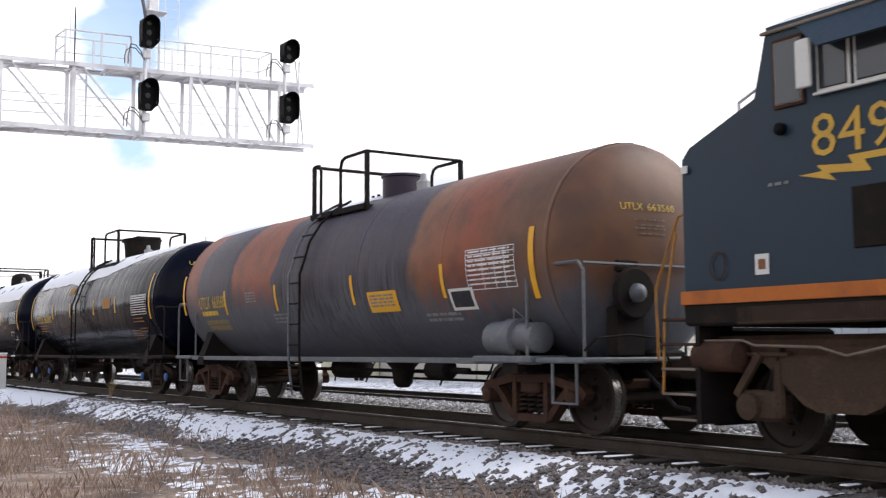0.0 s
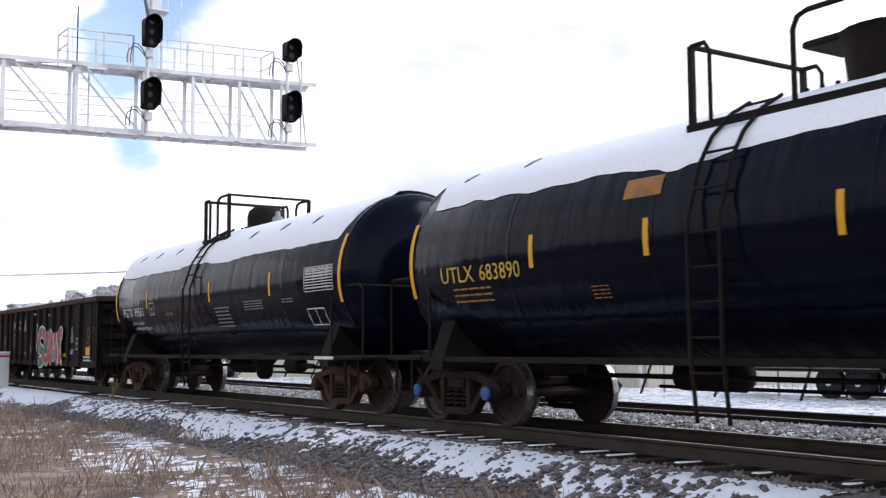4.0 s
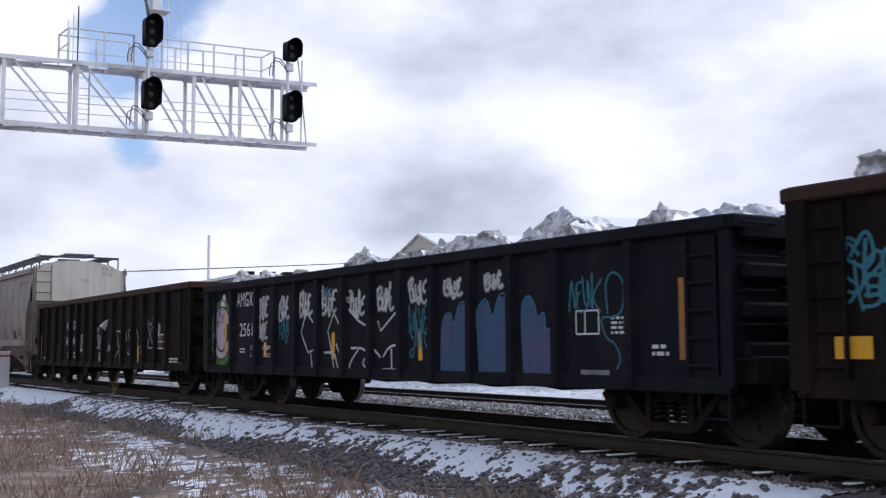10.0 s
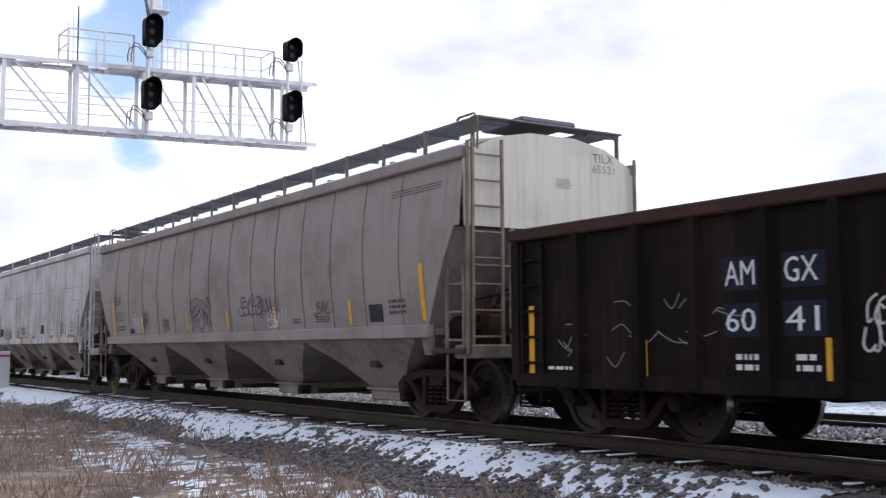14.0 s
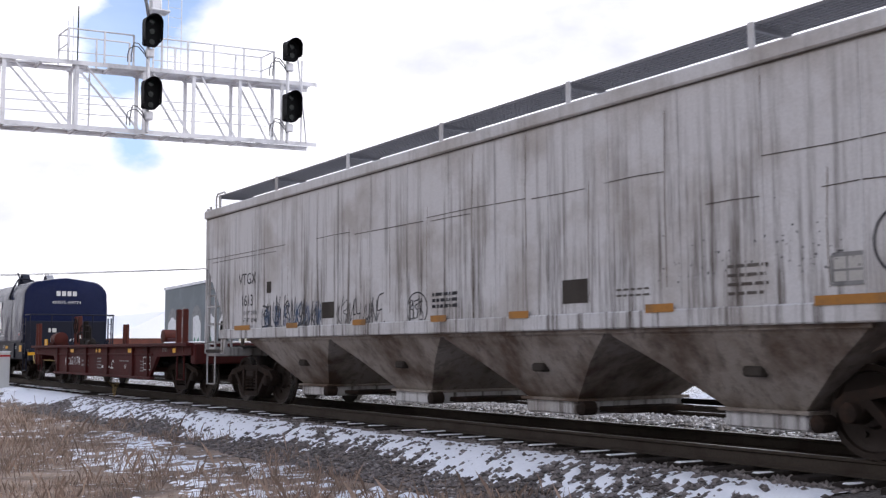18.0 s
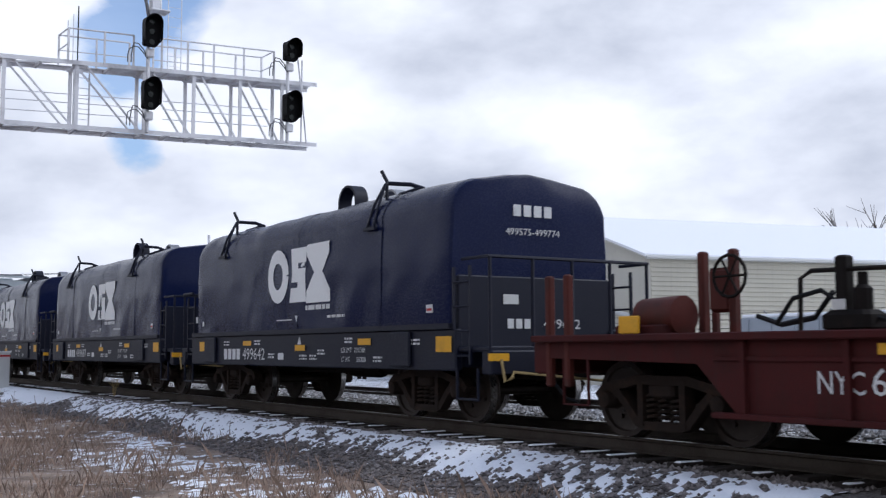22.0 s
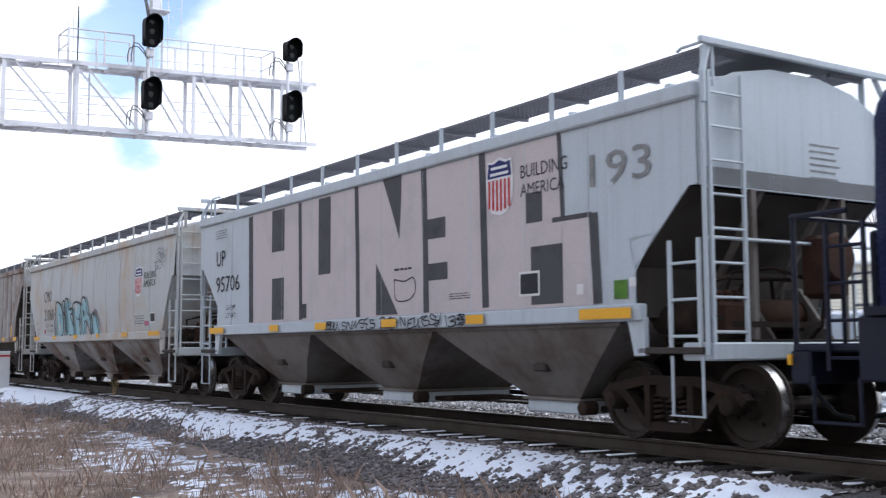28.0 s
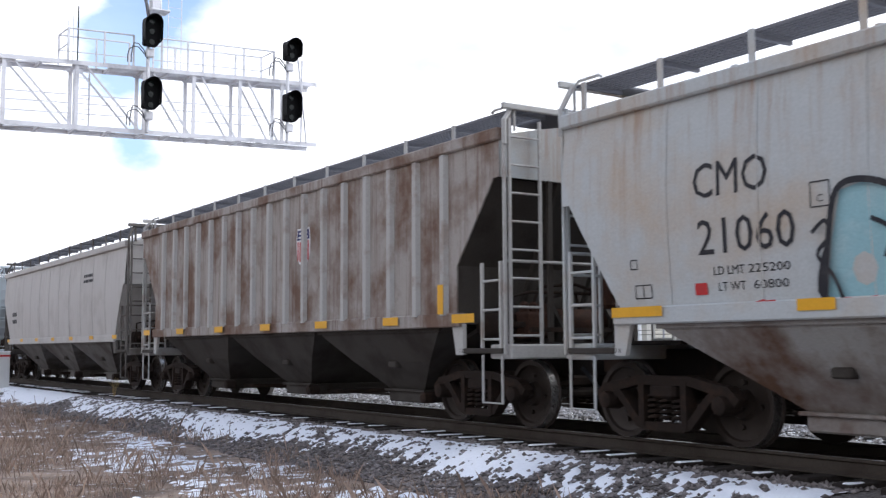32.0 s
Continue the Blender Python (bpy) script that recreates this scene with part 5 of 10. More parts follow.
# ---------------------------------------------------------------- tank cars
def tank_shell(r, zc, seam, head, n=40, shrink=0.0):
    rings = []
    for k in range(7):
        a = math.pi / 2 * k / 6
        rings.append((-seam - head * math.cos(a), max(0.02, (r - shrink) * math.sin(a))))
    rings += [(x, r - shrink) for x in (-seam * 0.6, -seam * 0.2, seam * 0.2, seam * 0.6)]
    for k in range(6, -1, -1):
        a = math.pi / 2 * k / 6
        rings.append((seam + head * math.cos(a), max(0.02, (r - shrink) * math.sin(a))))
    return Shape().lathe(rings, "x", (0, 0, zc), n)


def snow_cap(c, r, zc, x0, x1, lo, hi, seed, holes=(), rough=7.0, lead=1.0):
    """A ragged sheet of snow over the crown; lo and hi: its edge angles from the top, near side and far side, in degrees; lead: its share left at the leading end."""
    s = Shape()
    nx = int((x1 - x0) / 0.16)
    rows = []
    for i in range(nx + 1):
        x = x0 + (x1 - x0) * i / nx
        e = lo + rough * noise.noise((x * 0.5, seed, 0)) + 0.5 * rough * noise.noise((x * 2.3, seed, 4))
        e *= 1 - (1 - lead) * smoothstep(0.55, 1.0, i / nx)
        end = min(1.0, min(x - x0, x1 - x) / 0.3 + 0.25)
        row = []
        for k in range(13):
            a = radians(-e * end + (hi + e * end) * k / 12)
            rr = r + (0.05 if 0 < k < 12 else 0.004)
            row.append((x, math.sin(a) * rr, zc + math.cos(a) * rr))
        rows.append(row)
    s.loft(rows, cap=False, closed=False)
    ob = part("snow_cover", s, SNOW, c, "ragged sheet of snow along the top of the tank", smooth=1.0)
    for k, (x, a) in enumerate(holes):
        hole = []
        for j in range(10):
            t = 2 * math.pi * j / 10
            aa = radians(-a + 4.2 * math.sin(t) + 1.2 * math.cos(t))
            hole.append((x + 0.07 * math.cos(t) + 0.05 * math.sin(t), math.sin(aa) * (r + 0.056), zc + math.cos(aa) * (r + 0.056)))
        part("bare_patch", Shape().loft([hole, [(x_, y_ * 0.99, z_ - 0.01) for x_, y_, z_ in hole]]), BLACK, ob, "bare dark patch where snow fell off")
    return ob


def tank_car(name, label, u, spread, seam, mat, gear, ladder_x, plat, dome_x, dome_kind, blue=False, rib_mat=None):
    r, zc = 1.465, 2.31
    c = car(name, label, "tank car", u, 7.5, spread, gear, blue)
    part("tank", tank_shell(r, zc, seam, 0.62), mat, c, "long cylindrical tank with domed ends", smooth=0.7)
    for x in (-seam, -seam * 0.62, -seam * 0.2, seam * 0.24, seam * 0.63, seam):
        part("weld_seam", Shape().lathe([(x - 0.035, r + 0.001), (x - 0.02, r + 0.004), (x + 0.02, r + 0.004), (x + 0.035, r + 0.001)], "x", (0, 0, zc), 40), mat, c, smooth=0.8)
    # stub sills, bolsters, saddles and the running board along the bottom
    for k in (-1, 1):
        part("stub_sill", Shape().slab(min(k * 4.4, k * 7.0), max(k * 4.4, k * 7.0), -0.28, 0.28, 0.70, 1.05, 0.03), UNDER, c)
        part("body_bolster", Shape().prism_x([(-1.42, 0.78), (1.42, 0.78), (1.42, 0.92), (1.15, 1.6), (0.6, 1.05), (-0.6, 1.05), (-1.15, 1.6), (-1.42, 0.92)], k * spread - 0.16, k * spread + 0.16),
             UNDER, c, "dark saddle that carries the tank")
        part("end_platform", Shape().slab(min(k * 6.1, k * 7.05), max(k * 6.1, k * 7.05), -1.45, 1.45, 0.90, 0.97, 0.02), rib_mat or UNDER, c, "end platform over the truck")
        for y in (-1.4, 1.4):
            part("grab_rail", Shape().tube([(k * 5.9, y, 0.95), (k * 5.9, y, 2.0), (k * 6.0, y, 2.12), (k * 6.9, y, 2.12), (k * 7.0, y, 2.02), (k * 7.0, y, 0.95)], 0.022, 6), rib_mat or UNDER, c,
                 "bent tubular hand rail at the end platform")
            part("step", Shape().tube([(k * 6.4, y, 0.92), (k * 6.4, y, 0.42), (k * 6.85, y, 0.42), (k * 6.85, y, 0.92)], 0.022, 6), rib_mat or UNDER, c, "sill step")
        part("end_rail", Shape().tube([(k * 7.0, -1.4, 2.1), (k * 7.0, 1.4, 2.1)], 0.02, 6), rib_mat or UNDER, c)
    for y in (-1.36, 1.36):
        part("side_rail", Shape().slab(-6.1, 6.1, y - 0.05, y + 0.05, 0.88, 0.96, 0.01), rib_mat or UNDER, c, "narrow running board along the tank")
    for x in (-4.2, -2.8, -1.4, 0, 1.4, 2.8, 4.2):
        part("rail_hanger", Shape().tube([(x, 1.36, 0.92), (x, 1.1, 0.42)], 0.02, 5), UNDER, c)
    part("far_pipe", Shape().tube([(-4.6, 1.1, 0.66), (4.6, 1.1, 0.66)], 0.03, 6), UNDER, c)
    part("far_pipe", Shape().tube([(-3.4, 0.7, 0.55), (3.0, 0.7, 0.55)], 0.025, 6), UNDER, c)
    part("bottom_outlet", Shape().lathe([(0.42, 0.10), (0.5, 0.17), (0.75, 0.2), (0.98, 0.42)], "z", (dome_x, 0, 0), 12), UNDER, c, "bottom outlet valve", smooth=0.6)
    brake_rigging(c, -2.2, 2.2)
    # ladder bowed up the shell
    lad = None
    stiles = []
    for dx in (-0.22, 0.22):
        pts = [(ladder_x + dx, -1.52, 0.30)]
        pts += [(ladder_x + dx, -1.6, 1.0), (ladder_x + dx, -1.6, 2.4)]
        pts += [(ladder_x + dx, -math.cos(radians(a)) * (r + 0.09), zc + math.sin(radians(a)) * (r + 0.09)) for a in (10, 25, 40, 55, 68)]
        stiles.append(pts)
        s = Shape().tube(pts, 0.024, 6)
        if lad is None:
            lad = part("ladder", s, rib_mat or UNDER, c, "steel ladder bowed up the side of the tank")
        else:
            part("stile", s, UNDER, lad)
    for k in range(6):
        z = 0.45 + 0.36 * k
        part("rung", Shape().cyl((ladder_x - 0.22, -1.585, z), (ladder_x + 0.22, -1.585, z), 0.016, 5), UNDER, lad)
    for a in (15, 31, 47, 62):
        y, z = -math.cos(radians(a)) * (r + 0.09), zc + math.sin(radians(a)) * (r + 0.09)
        part("rung", Shape().cyl((ladder_x - 0.22, y, z), (ladder_x + 0.22, y, z), 0.016, 5), UNDER, lad)
    # cross platform round the manway: railing on both sides and across
    p0, p1 = plat
    zp = zc + r + 0.02
    near, far, top = -0.92, 1.0, zp + 0.66
    for y in (near, far):
        part("platform", Shape().slab(p0, p1, min(y, y * 0.6), max(y, y * 0.6), zp - 0.30, zp - 0.25, 0.01), UNDER, c, "narrow steel walkway on top of the tank")
        base = zp - 0.45
        part("rail_post", Shape().box(p0 - 0.035, p0 + 0.035, y - 0.03, y + 0.03, base, top), UNDER, c)
        part("rail_post", Shape().box(p1 - 0.04, p1 + 0.04, y - 0.03, y + 0.03, base, top), UNDER, c)
        a = p0 + (p1 - p0) * 0.52
        part("platform_rail", Shape().tube([(a, y, base), (a, y, top - 0.16), (a + 0.06, y, top - 0.04), (a + 0.18, y, top), (p1, y, top)], 0.03, 6), UNDER, c, "bent pipe railing")
        part("platform_rail", Shape().tube([(p0, y, top), (p0 + 0.2, y, top), (p0 + 0.27, y, top - 0.1), (p0 + 0.27, y, base)], 0.028, 6), UNDER, c)
        part("toe_board", Shape().slab(p0 - 0.05, p1, y - 0.06, y + 0.06, zp - 0.34, zp - 0.24, 0.01), UNDER, c)
    for x in (p0, p1):
        part("platform_rail", Shape().tube([(x, near, top), (x, far, top)], 0.028, 6), UNDER, c)
    part("mid_rail", Shape().tube([(p0, near, top - 0.02), (p0, far, top - 0.02)], 0.02, 6), UNDER, c)
    if dome_kind == "drum":
        part("manway", Shape().lathe([(zp - 0.25, 0.36), (zp + 0.30, 0.36), (zp + 0.31, 0.39), (zp + 0.35, 0.39), (zp + 0.36, 0.1)], "z", (dome_x, 0, 0), 22), mat, c, "round manway housing", smooth=0.5)
    elif dome_kind == "basin":
        part("manway", Shape().lathe([(zp - 0.2, 0.46), (zp + 0.42, 0.52), (zp + 0.5, 0.56), (zp + 0.52, 0.45)], "z", (dome_x, 0, 0), 20), UNDER, c, "black flared manway housing", smooth=0.5)
        part("manway_lid", Shape().slab(dome_x - 0.9, dome_x + 0.6, -0.35, 0.35, zp + 0.46, zp + 0.54, 0.02), UNDER, c)
    else:
        part("manway", Shape().lathe([(zp - 0.2, 0.42), (zp + 0.22, 0.42), (zp + 0.35, 0.38), (zp + 0.44, 0.28), (zp + 0.48, 0.15), (zp + 0.49, 0.03)], "z", (dome_x, 0, 0), 24), UNDER, c, "black domed manway bonnet", smooth=0.9)
    part("valve", Shape().lathe([(zp - 0.1, 0.12), (zp + 0.12, 0.12), (zp + 0.16, 0.06), (zp + 0.26, 0.05)], "z", (dome_x + 0.85, -0.1, 0), 10), CHROME, c, "relief valve")
    for x in (-0.7, -0.5, -0.3):
        part("bolt", Shape().lathe([(zp - 0.1, 0.03), (zp + 0.08, 0.03)], "z", (dome_x + x - 0.3, -0.15, 0), 6), UNDER, c)
    side = Side(c, lambda z: -math.sqrt(max(0.01, r * r - (z - zc) ** 2)), 0.12)
    return c, side, r, zc


def stripes(side, xs, z0, z1, w, mat=None):
    for x in xs:
        side.paint("reflective_stripe", side.rect(Shape(), x - w / 2, x + w / 2, z0, z1), mat or YELLOW, "yellow reflective tape")


def head_stripe(c, r, zc, x, a0, a1, w):
    """A long strip that follows the shell at its end seam."""
    rows = []
    for k in range(13):
        a = radians(a0 + (a1 - a0) * k / 12)
        y, z = -math.cos(a) * (r + 0.011), zc + math.sin(a) * (r + 0.011)
        rows.append([(x - w / 2, y, z), (x + w / 2, y, z)])
    part("reflective_stripe", Shape().loft(rows, cap=False, closed=False), YELLOW, c, "tall yellow reflective strip at the tank's end")


def end_words(c, x, items, mat):
    """Lettering on the domed end that faces along +x: word, y of its middle, z, half width, height."""
    for text, y, z, hw, h in items:
        v, f, (a, b, e, d) = WORD_MESH[text]
        out = []
        for p in v:
            yy, zz = y - hw + (p[0] - a) / (b - a) * 2 * hw, z + (p[1] - e) / (d - e) * h
            out.append((x(yy, zz) + 0.012, yy, zz))
        part("stencil", Shape().add(out, f), mat, c)


def head_bars(c, x, y0, y1, z0, z1, rnd):
    """Rows of small unreadable print on the domed end."""
    s = Shape()
    for i, z in enumerate((z1 - 0.05, z1 - 0.12, z0 + 0.07, z0)):
        y = y0 + (0.08 if i % 2 else 0.0)
        while y < y1 - 0.05:
            w = rnd.uniform(0.03, 0.09)
            s.add([(x(a, b) + 0.013, a, b) for a, b in ((y, z), (y + w, z), (y + w, z + 0.02), (y, z + 0.02))], [(0, 1, 2, 3)])
            y += w + 0.03
    part("small_print", s, HOP_TAN, c, "small faded stencilled lines")


def tanks():
    rnd = random.Random(21)
    # weathered rusty tank
    u = -16.82
    c, sd, r, zc = tank_car("tank_car", "rusty weathered grey tank car with yellow reflective tape", u, 5.55, 6.35, RUSTY_TANK, "rust", -17.36 - u, (-17.95 - u, -15.95 - u), -16.3 - u, "drum",
                            rib_mat=MACHINE)
    head_stripe(c, r, zc, -6.5, -18, 16, 0.10)
    head_stripe(c, r, zc, 6.08, -24, 12, 0.11)
    stripes(sd, [-20.95 - u, -18.5 - u, -15.52 - u, -12.83 - u], 1.80, 2.28, 0.085)
    s = Shape()
    sd.word(s, "UTLX", -5.58, -4.98, 1.95, 2.20)
    sd.word(s, "663560", -4.84, -4.16, 1.95, 2.20)
    sd.word(s, "LD LMT 191100 LB 86 650 KG", -5.41, -4.25, 1.62, 1.71)
    sd.word(s, "LT WT 71900 LB 32 650 KG", -5.36, -4.21, 1.50, 1.59)
    sd.bars(s, -5.5, -4.6, 1.80, 1.90, 1, rnd, 0.1)
    sd.paint("stencil", s, YELLOW_INK, "yellow stencilled reporting mark")
    s = Shape()
    for a, b, z0, z1, n in ((-19.9, -19.4, 1.98, 2.2, 4), (-18.75, -18.2, 1.55, 1.75, 3), (-13.5, -12.6, 1.45, 1.6, 2)):
        sd.bars(s, a - u, b - u, z0, z1, n, rnd)
    sd.paint("stencil", s, GREY_INK)
    sd.paint("placard", sd.rect(Shape(), -15.05 - u, -14.15 - u, 1.66, 1.98), YELLOW, "yellow printed placard")
    sd.paint("placard_print", sd.bars(Shape(), -14.98 - u, -14.25 - u, 1.72, 1.93, 4, rnd), GREY_INK, up=0.004)
    sd.paint("data_plate", sd.rect(Shape(), -12.72 - u, -12.12 - u, 1.62, 1.92), PANEL_WHITE, "white framed notice")
    sd.paint("data_plate_print", sd.rect(Shape(), -12.66 - u, -12.18 - u, 1.66, 1.88), DARK_INK, up=0.004)
    s = sd.table(Shape(), -12.2 - u, -11.1 - u, 1.88, 2.42, 8, (0.35, 0.6, 0.8))
    sd.bars(s, -12.15 - u, -11.2 - u, 1.9, 2.40, 8, rnd, 0.66)
    sd.paint("data_table", s, WHITE_INK, "white stencilled data table")
    sd.paint("placard_frame", sd.line(Shape(), [(-11.35 - u, 1.6), (-11.15 - u, 1.38), (-11.35 - u, 1.14), (-11.55 - u, 1.38), (-11.35 - u, 1.6)], 0.03), CHROME, "diamond placard holder")
    end_words(c, lambda y, z: 6.35 + 0.62 * math.sqrt(max(0, 1 - (y * y + (z - zc) ** 2) / (r * r))), [("UTLX", -0.50, 2.80, 0.165, 0.09), ("663560", -0.04, 2.80, 0.23, 0.09)], YELLOW_INK)
    head_bars(c, lambda y, z: 6.35 + 0.62 * math.sqrt(max(0, 1 - (y * y + (z - zc) ** 2) / (r * r))), -0.49, 0.02, 2.49, 2.72, rnd)
    snow_cap(c, r, zc, -6.6, -4.6, 28, 30, 3.0)
    snow_cap(c, r, zc, -2.6, 0.4, 18, 30, 5.0)
    # pump gear on the platform near the leading end
    part("air_pump", Shape().lathe([(-0.55, 0.1), (-0.5, 0.22), (-0.15, 0.23), (-0.13, 0.26), (0.1, 0.26), (0.12, 0.2), (0.5, 0.2), (0.55, 0.08)], "x", (5.5, -1.25, 1.22), 14), MACHINE, c,
         "grey cylinder of the brake gear on the end platform", smooth=0.5)
    part("pump_bracket", Shape().slab(4.8, 6.1, -1.5, -0.9, 0.9, 0.99, 0.02), MACHINE, c)
    hw = part("hand_brake", Shape().lathe([(0.0, 0.3), (0.05, 0.33), (0.10, 0.3)], "x", (6.95, -0.6, 1.75), 18), UNDER, c, "round hand brake housing at the end")
    for k in range(6):
        a = math.pi * k / 6
        part("spoke", Shape().cyl((7.0, -0.6 - 0.3 * math.cos(a), 1.75 - 0.3 * math.sin(a)), (7.0, -0.6 + 0.3 * math.cos(a), 1.75 + 0.3 * math.sin(a)), 0.02, 5), UNDER, hw)
    part("brake_box", Shape().slab(6.75, 6.94, -0.85, -0.35, 0.97, 1.6, 0.03), UNDER, c, "dark hand brake gear box")
    part("hub", Shape().lathe([(7.05, 0.12), (7.12, 0.11), (7.16, 0.05), (7.17, 0.01)], "x", (0, -0.6, 1.75), 12), MACHINE, hw, "bright worn hub")
    for dz in (0.42, 0.5):
        part("brake_bracket", Shape().slab(6.7, 6.93, -0.78, -0.42, 1.6 + dz, 1.66 + dz, 0.01), UNDER, hw)
    part("brake_chain", Shape().tube([(6.9, -0.62, 1.45), (6.92, -0.7, 1.2), (6.9, -0.5, 0.9)], 0.02, 5), UNDER, hw)
    part("cut_lever", Shape().tube([(7.02, -1.42, 1.05), (7.1, -1.3, 1.2), (7.12, -0.8, 1.24), (7.12, -0.3, 1.2), (7.12, -0.1, 0.85)], 0.016, 6), UNDER, c)
    # black tank
    u = -31.83
    c, sd, r, zc = tank_car("tank_car", "glossy black tank car with snowy crown and blue bearing caps", u, 5.7, 6.3, BLACK, "brown", -32.2 - u, (-32.95 - u, -30.25 - u), -31.0 - u, "basin", True)
    head_stripe(c, r, zc, -6.3, -20, 24, 0.09)
    head_stripe(c, r, zc, 6.05, -18, 26, 0.10)
    stripes(sd, [-35.25 - u, -33.18 - u, -30.65 - u, -28.6 - u], 2.08, 2.5, 0.085)
    s = Shape()
    sd.word(s, "UTLX", -37.35 - u, -36.55 - u, 1.98, 2.2)
    sd.word(s, "683890", -36.4 - u, -35.5 - u, 1.98, 2.2)
    sd.paint("stencil", s, YELLOW_INK, "yellow stencilled reporting mark")
    s = Shape()
    for a, b, z0, z1, n in ((-37.1, -36.2, 1.65, 1.9, 3), (-27.2, -26.4, 1.74, 1.9, 2), (-27.6, -26.9, 1.35, 1.6, 4), (-26.9, -26.3, 1.5, 1.65, 2), (-34.2, -33.9, 1.62, 1.8, 4)):
        sd.bars(s, a - u, b - u, z0, z1, n, rnd, 0.7)
    sd.paint("small_print", s, DULL_ORANGE, "faded small print")
    sd.paint("placard", sd.rect(Shape(), -29.75 - u, -29.05 - u, 2.22, 2.5), DULL_ORANGE, "orange printed placard")
    sd.paint("placard", sd.rect(Shape(), -33.6 - u, -33.0 - u, 2.75, 2.98), DULL_ORANGE, "orange printed placard")
    s = sd.table(Shape(), -27.25 - u, -26.05 - u, 1.98, 2.46, 8, (0.3, 0.6, 0.8))
    sd.bars(s, -27.2 - u, -26.1 - u, 2.0, 2.45, 8, rnd, 0.66)
    sd.paint("data_table", s, WHITE_INK, "white stencilled data table")
    end_words(c, lambda y, z: 6.3 + 0.62 * math.sqrt(max(0, 1 - (y * y + (z - zc) ** 2) / (r * r))), [("UTLX", -0.46, 3.14, 0.245, 0.085), ("683890", 0.12, 3.14, 0.225, 0.085)], YELLOW_INK)
    head_bars(c, lambda y, z: 6.3 + 0.62 * math.sqrt(max(0, 1 - (y * y + (z - zc) ** 2) / (r * r))), -0.48, 0.07, 2.74, 3.06, rnd)
    snow_cap(c, r, zc, -6.3, 5.9, 57, 40, 8.0, [(-5.6, 34), (-4.2, 32), (1.6, 32), (3.0, 30)], 6.0, 0.5)
    # long black tank with the widest snow sheet
    u = -46.75
    c, sd, r, zc = tank_car("tank_car", "clean black tank car with a wide sheet of snow on top", u, 5.65, 6.35, BLACK, "rust", -47.43 - u, (-48.1 - u, -46.7 - u), -46.8 - u, "dome")
    head_stripe(c, r, zc, -6.35, -20, 24, 0.09)
    head_stripe(c, r, zc, 6.3, -18, 28, 0.10)
    stripes(sd, [-50.6 - u, -48.05 - u, -46.42 - u, -43.3 - u], 2.08, 2.52, 0.085)
    s = Shape()
    sd.word(s, "PGTX 99501", -52.55 - u, -50.95 - u, 1.9, 2.12)
    sd.word(s, "LD LMT 213100 LB 96650 KG", -52.05 - u, -51.1 - u, 1.70, 1.77)
    sd.word(s, "LT WT 72900 LB 33050 KG NEW 4-99", -51.98 - u, -50.65 - u, 1.57, 1.64)
    faint = Shape()
    for a, b, z0, z1, n in ((-46.2, -45.4, 1.5, 1.95, 6), (-44.6, -43.7, 1.82, 2.02, 4), (-49.3, -48.8, 1.85, 1.93, 2), (-42.8, -42.3, 1.9, 2.0, 2)):
        sd.bars(faint, a - u, b - u, z0, z1, n, rnd, 0.6)
    sd.paint("small_print", faint, GREY_INK, "faded small print")
    sd.table(s, -50.45 - u, -50.1 - u, 1.92, 2.2, 1, ())
    sd.word(s, "C", -50.33 - u, -50.2 - u, 1.97, 2.07)
    sd.table(s, -41.85 - u, -41.2 - u, 1.5, 1.78, 1, (0.5,), 0.02)
    sd.table(s, -41.8 - u, -40.7 - u, 2.08, 2.5, 8, (0.35, 0.65, 0.8))
    sd.bars(s, -41.75 - u, -40.75 - u, 2.1, 2.48, 8, rnd, 0.66)
    sd.paint("stencil", s, WHITE_INK, "white stencilled lettering and data table")
    snow_cap(c, r, zc, -6.6, 6.3, 65, 42, 12.0, [(-5.4, 44), (-4.2, 43), (-2.7, 44), (-1.25, 45), (1.75, 44), (3.2, 42), (4.6, 42)], 3.5)
    part("sill_lettering", Shape().box(5.3, 6.0, -1.425, -1.418, 0.9, 0.95), WHITE_INK, c)


tanks()


# ---------------------------------------------------------------- gondolas
def crumpled_bale(turn, w, top, rnd):
    """A pressed bale: a tilted block with torn, crumpled faces, lifted until its highest corner is at the given height."""
    s = Shape()
    n = 11
    at = {}
    for i in range(n + 1):
        for j in range(n + 1):
            for k in range(n + 1):
                if {i, j, k} & {0, n}:
                    p = Vector((i / n - 0.5, j / n - 0.5, (k / n - 0.5) * 0.85)) * w
                    at[i, j, k] = turn @ (p + Vector([rnd.gauss(0, 0.021) for _ in range(3)]) + noise.noise_vector(p * 3.1 + Vector((w * 40, top * 30, 0))) * 0.075)
    lift = top - max(p.z for p in at.values())
    key = {q: m for m, q in enumerate(at)}
    s.v = [(p.x, p.y, p.z + lift) for p in at.values()]
    for a in range(n):
        for b in range(n):
            for q in (0, n):
                s.f.append((key[q, a, b], key[q, a + 1, b], key[q, a + 1, b + 1], key[q, a, b + 1]))
                s.f.append((key[a, q, b], key[a + 1, q, b], key[a + 1, q, b + 1], key[a, q, b + 1]))
                s.f.append((key[a, b, q], key[a + 1, b, q], key[a + 1, b + 1, q], key[a, b + 1, q]))
    return s


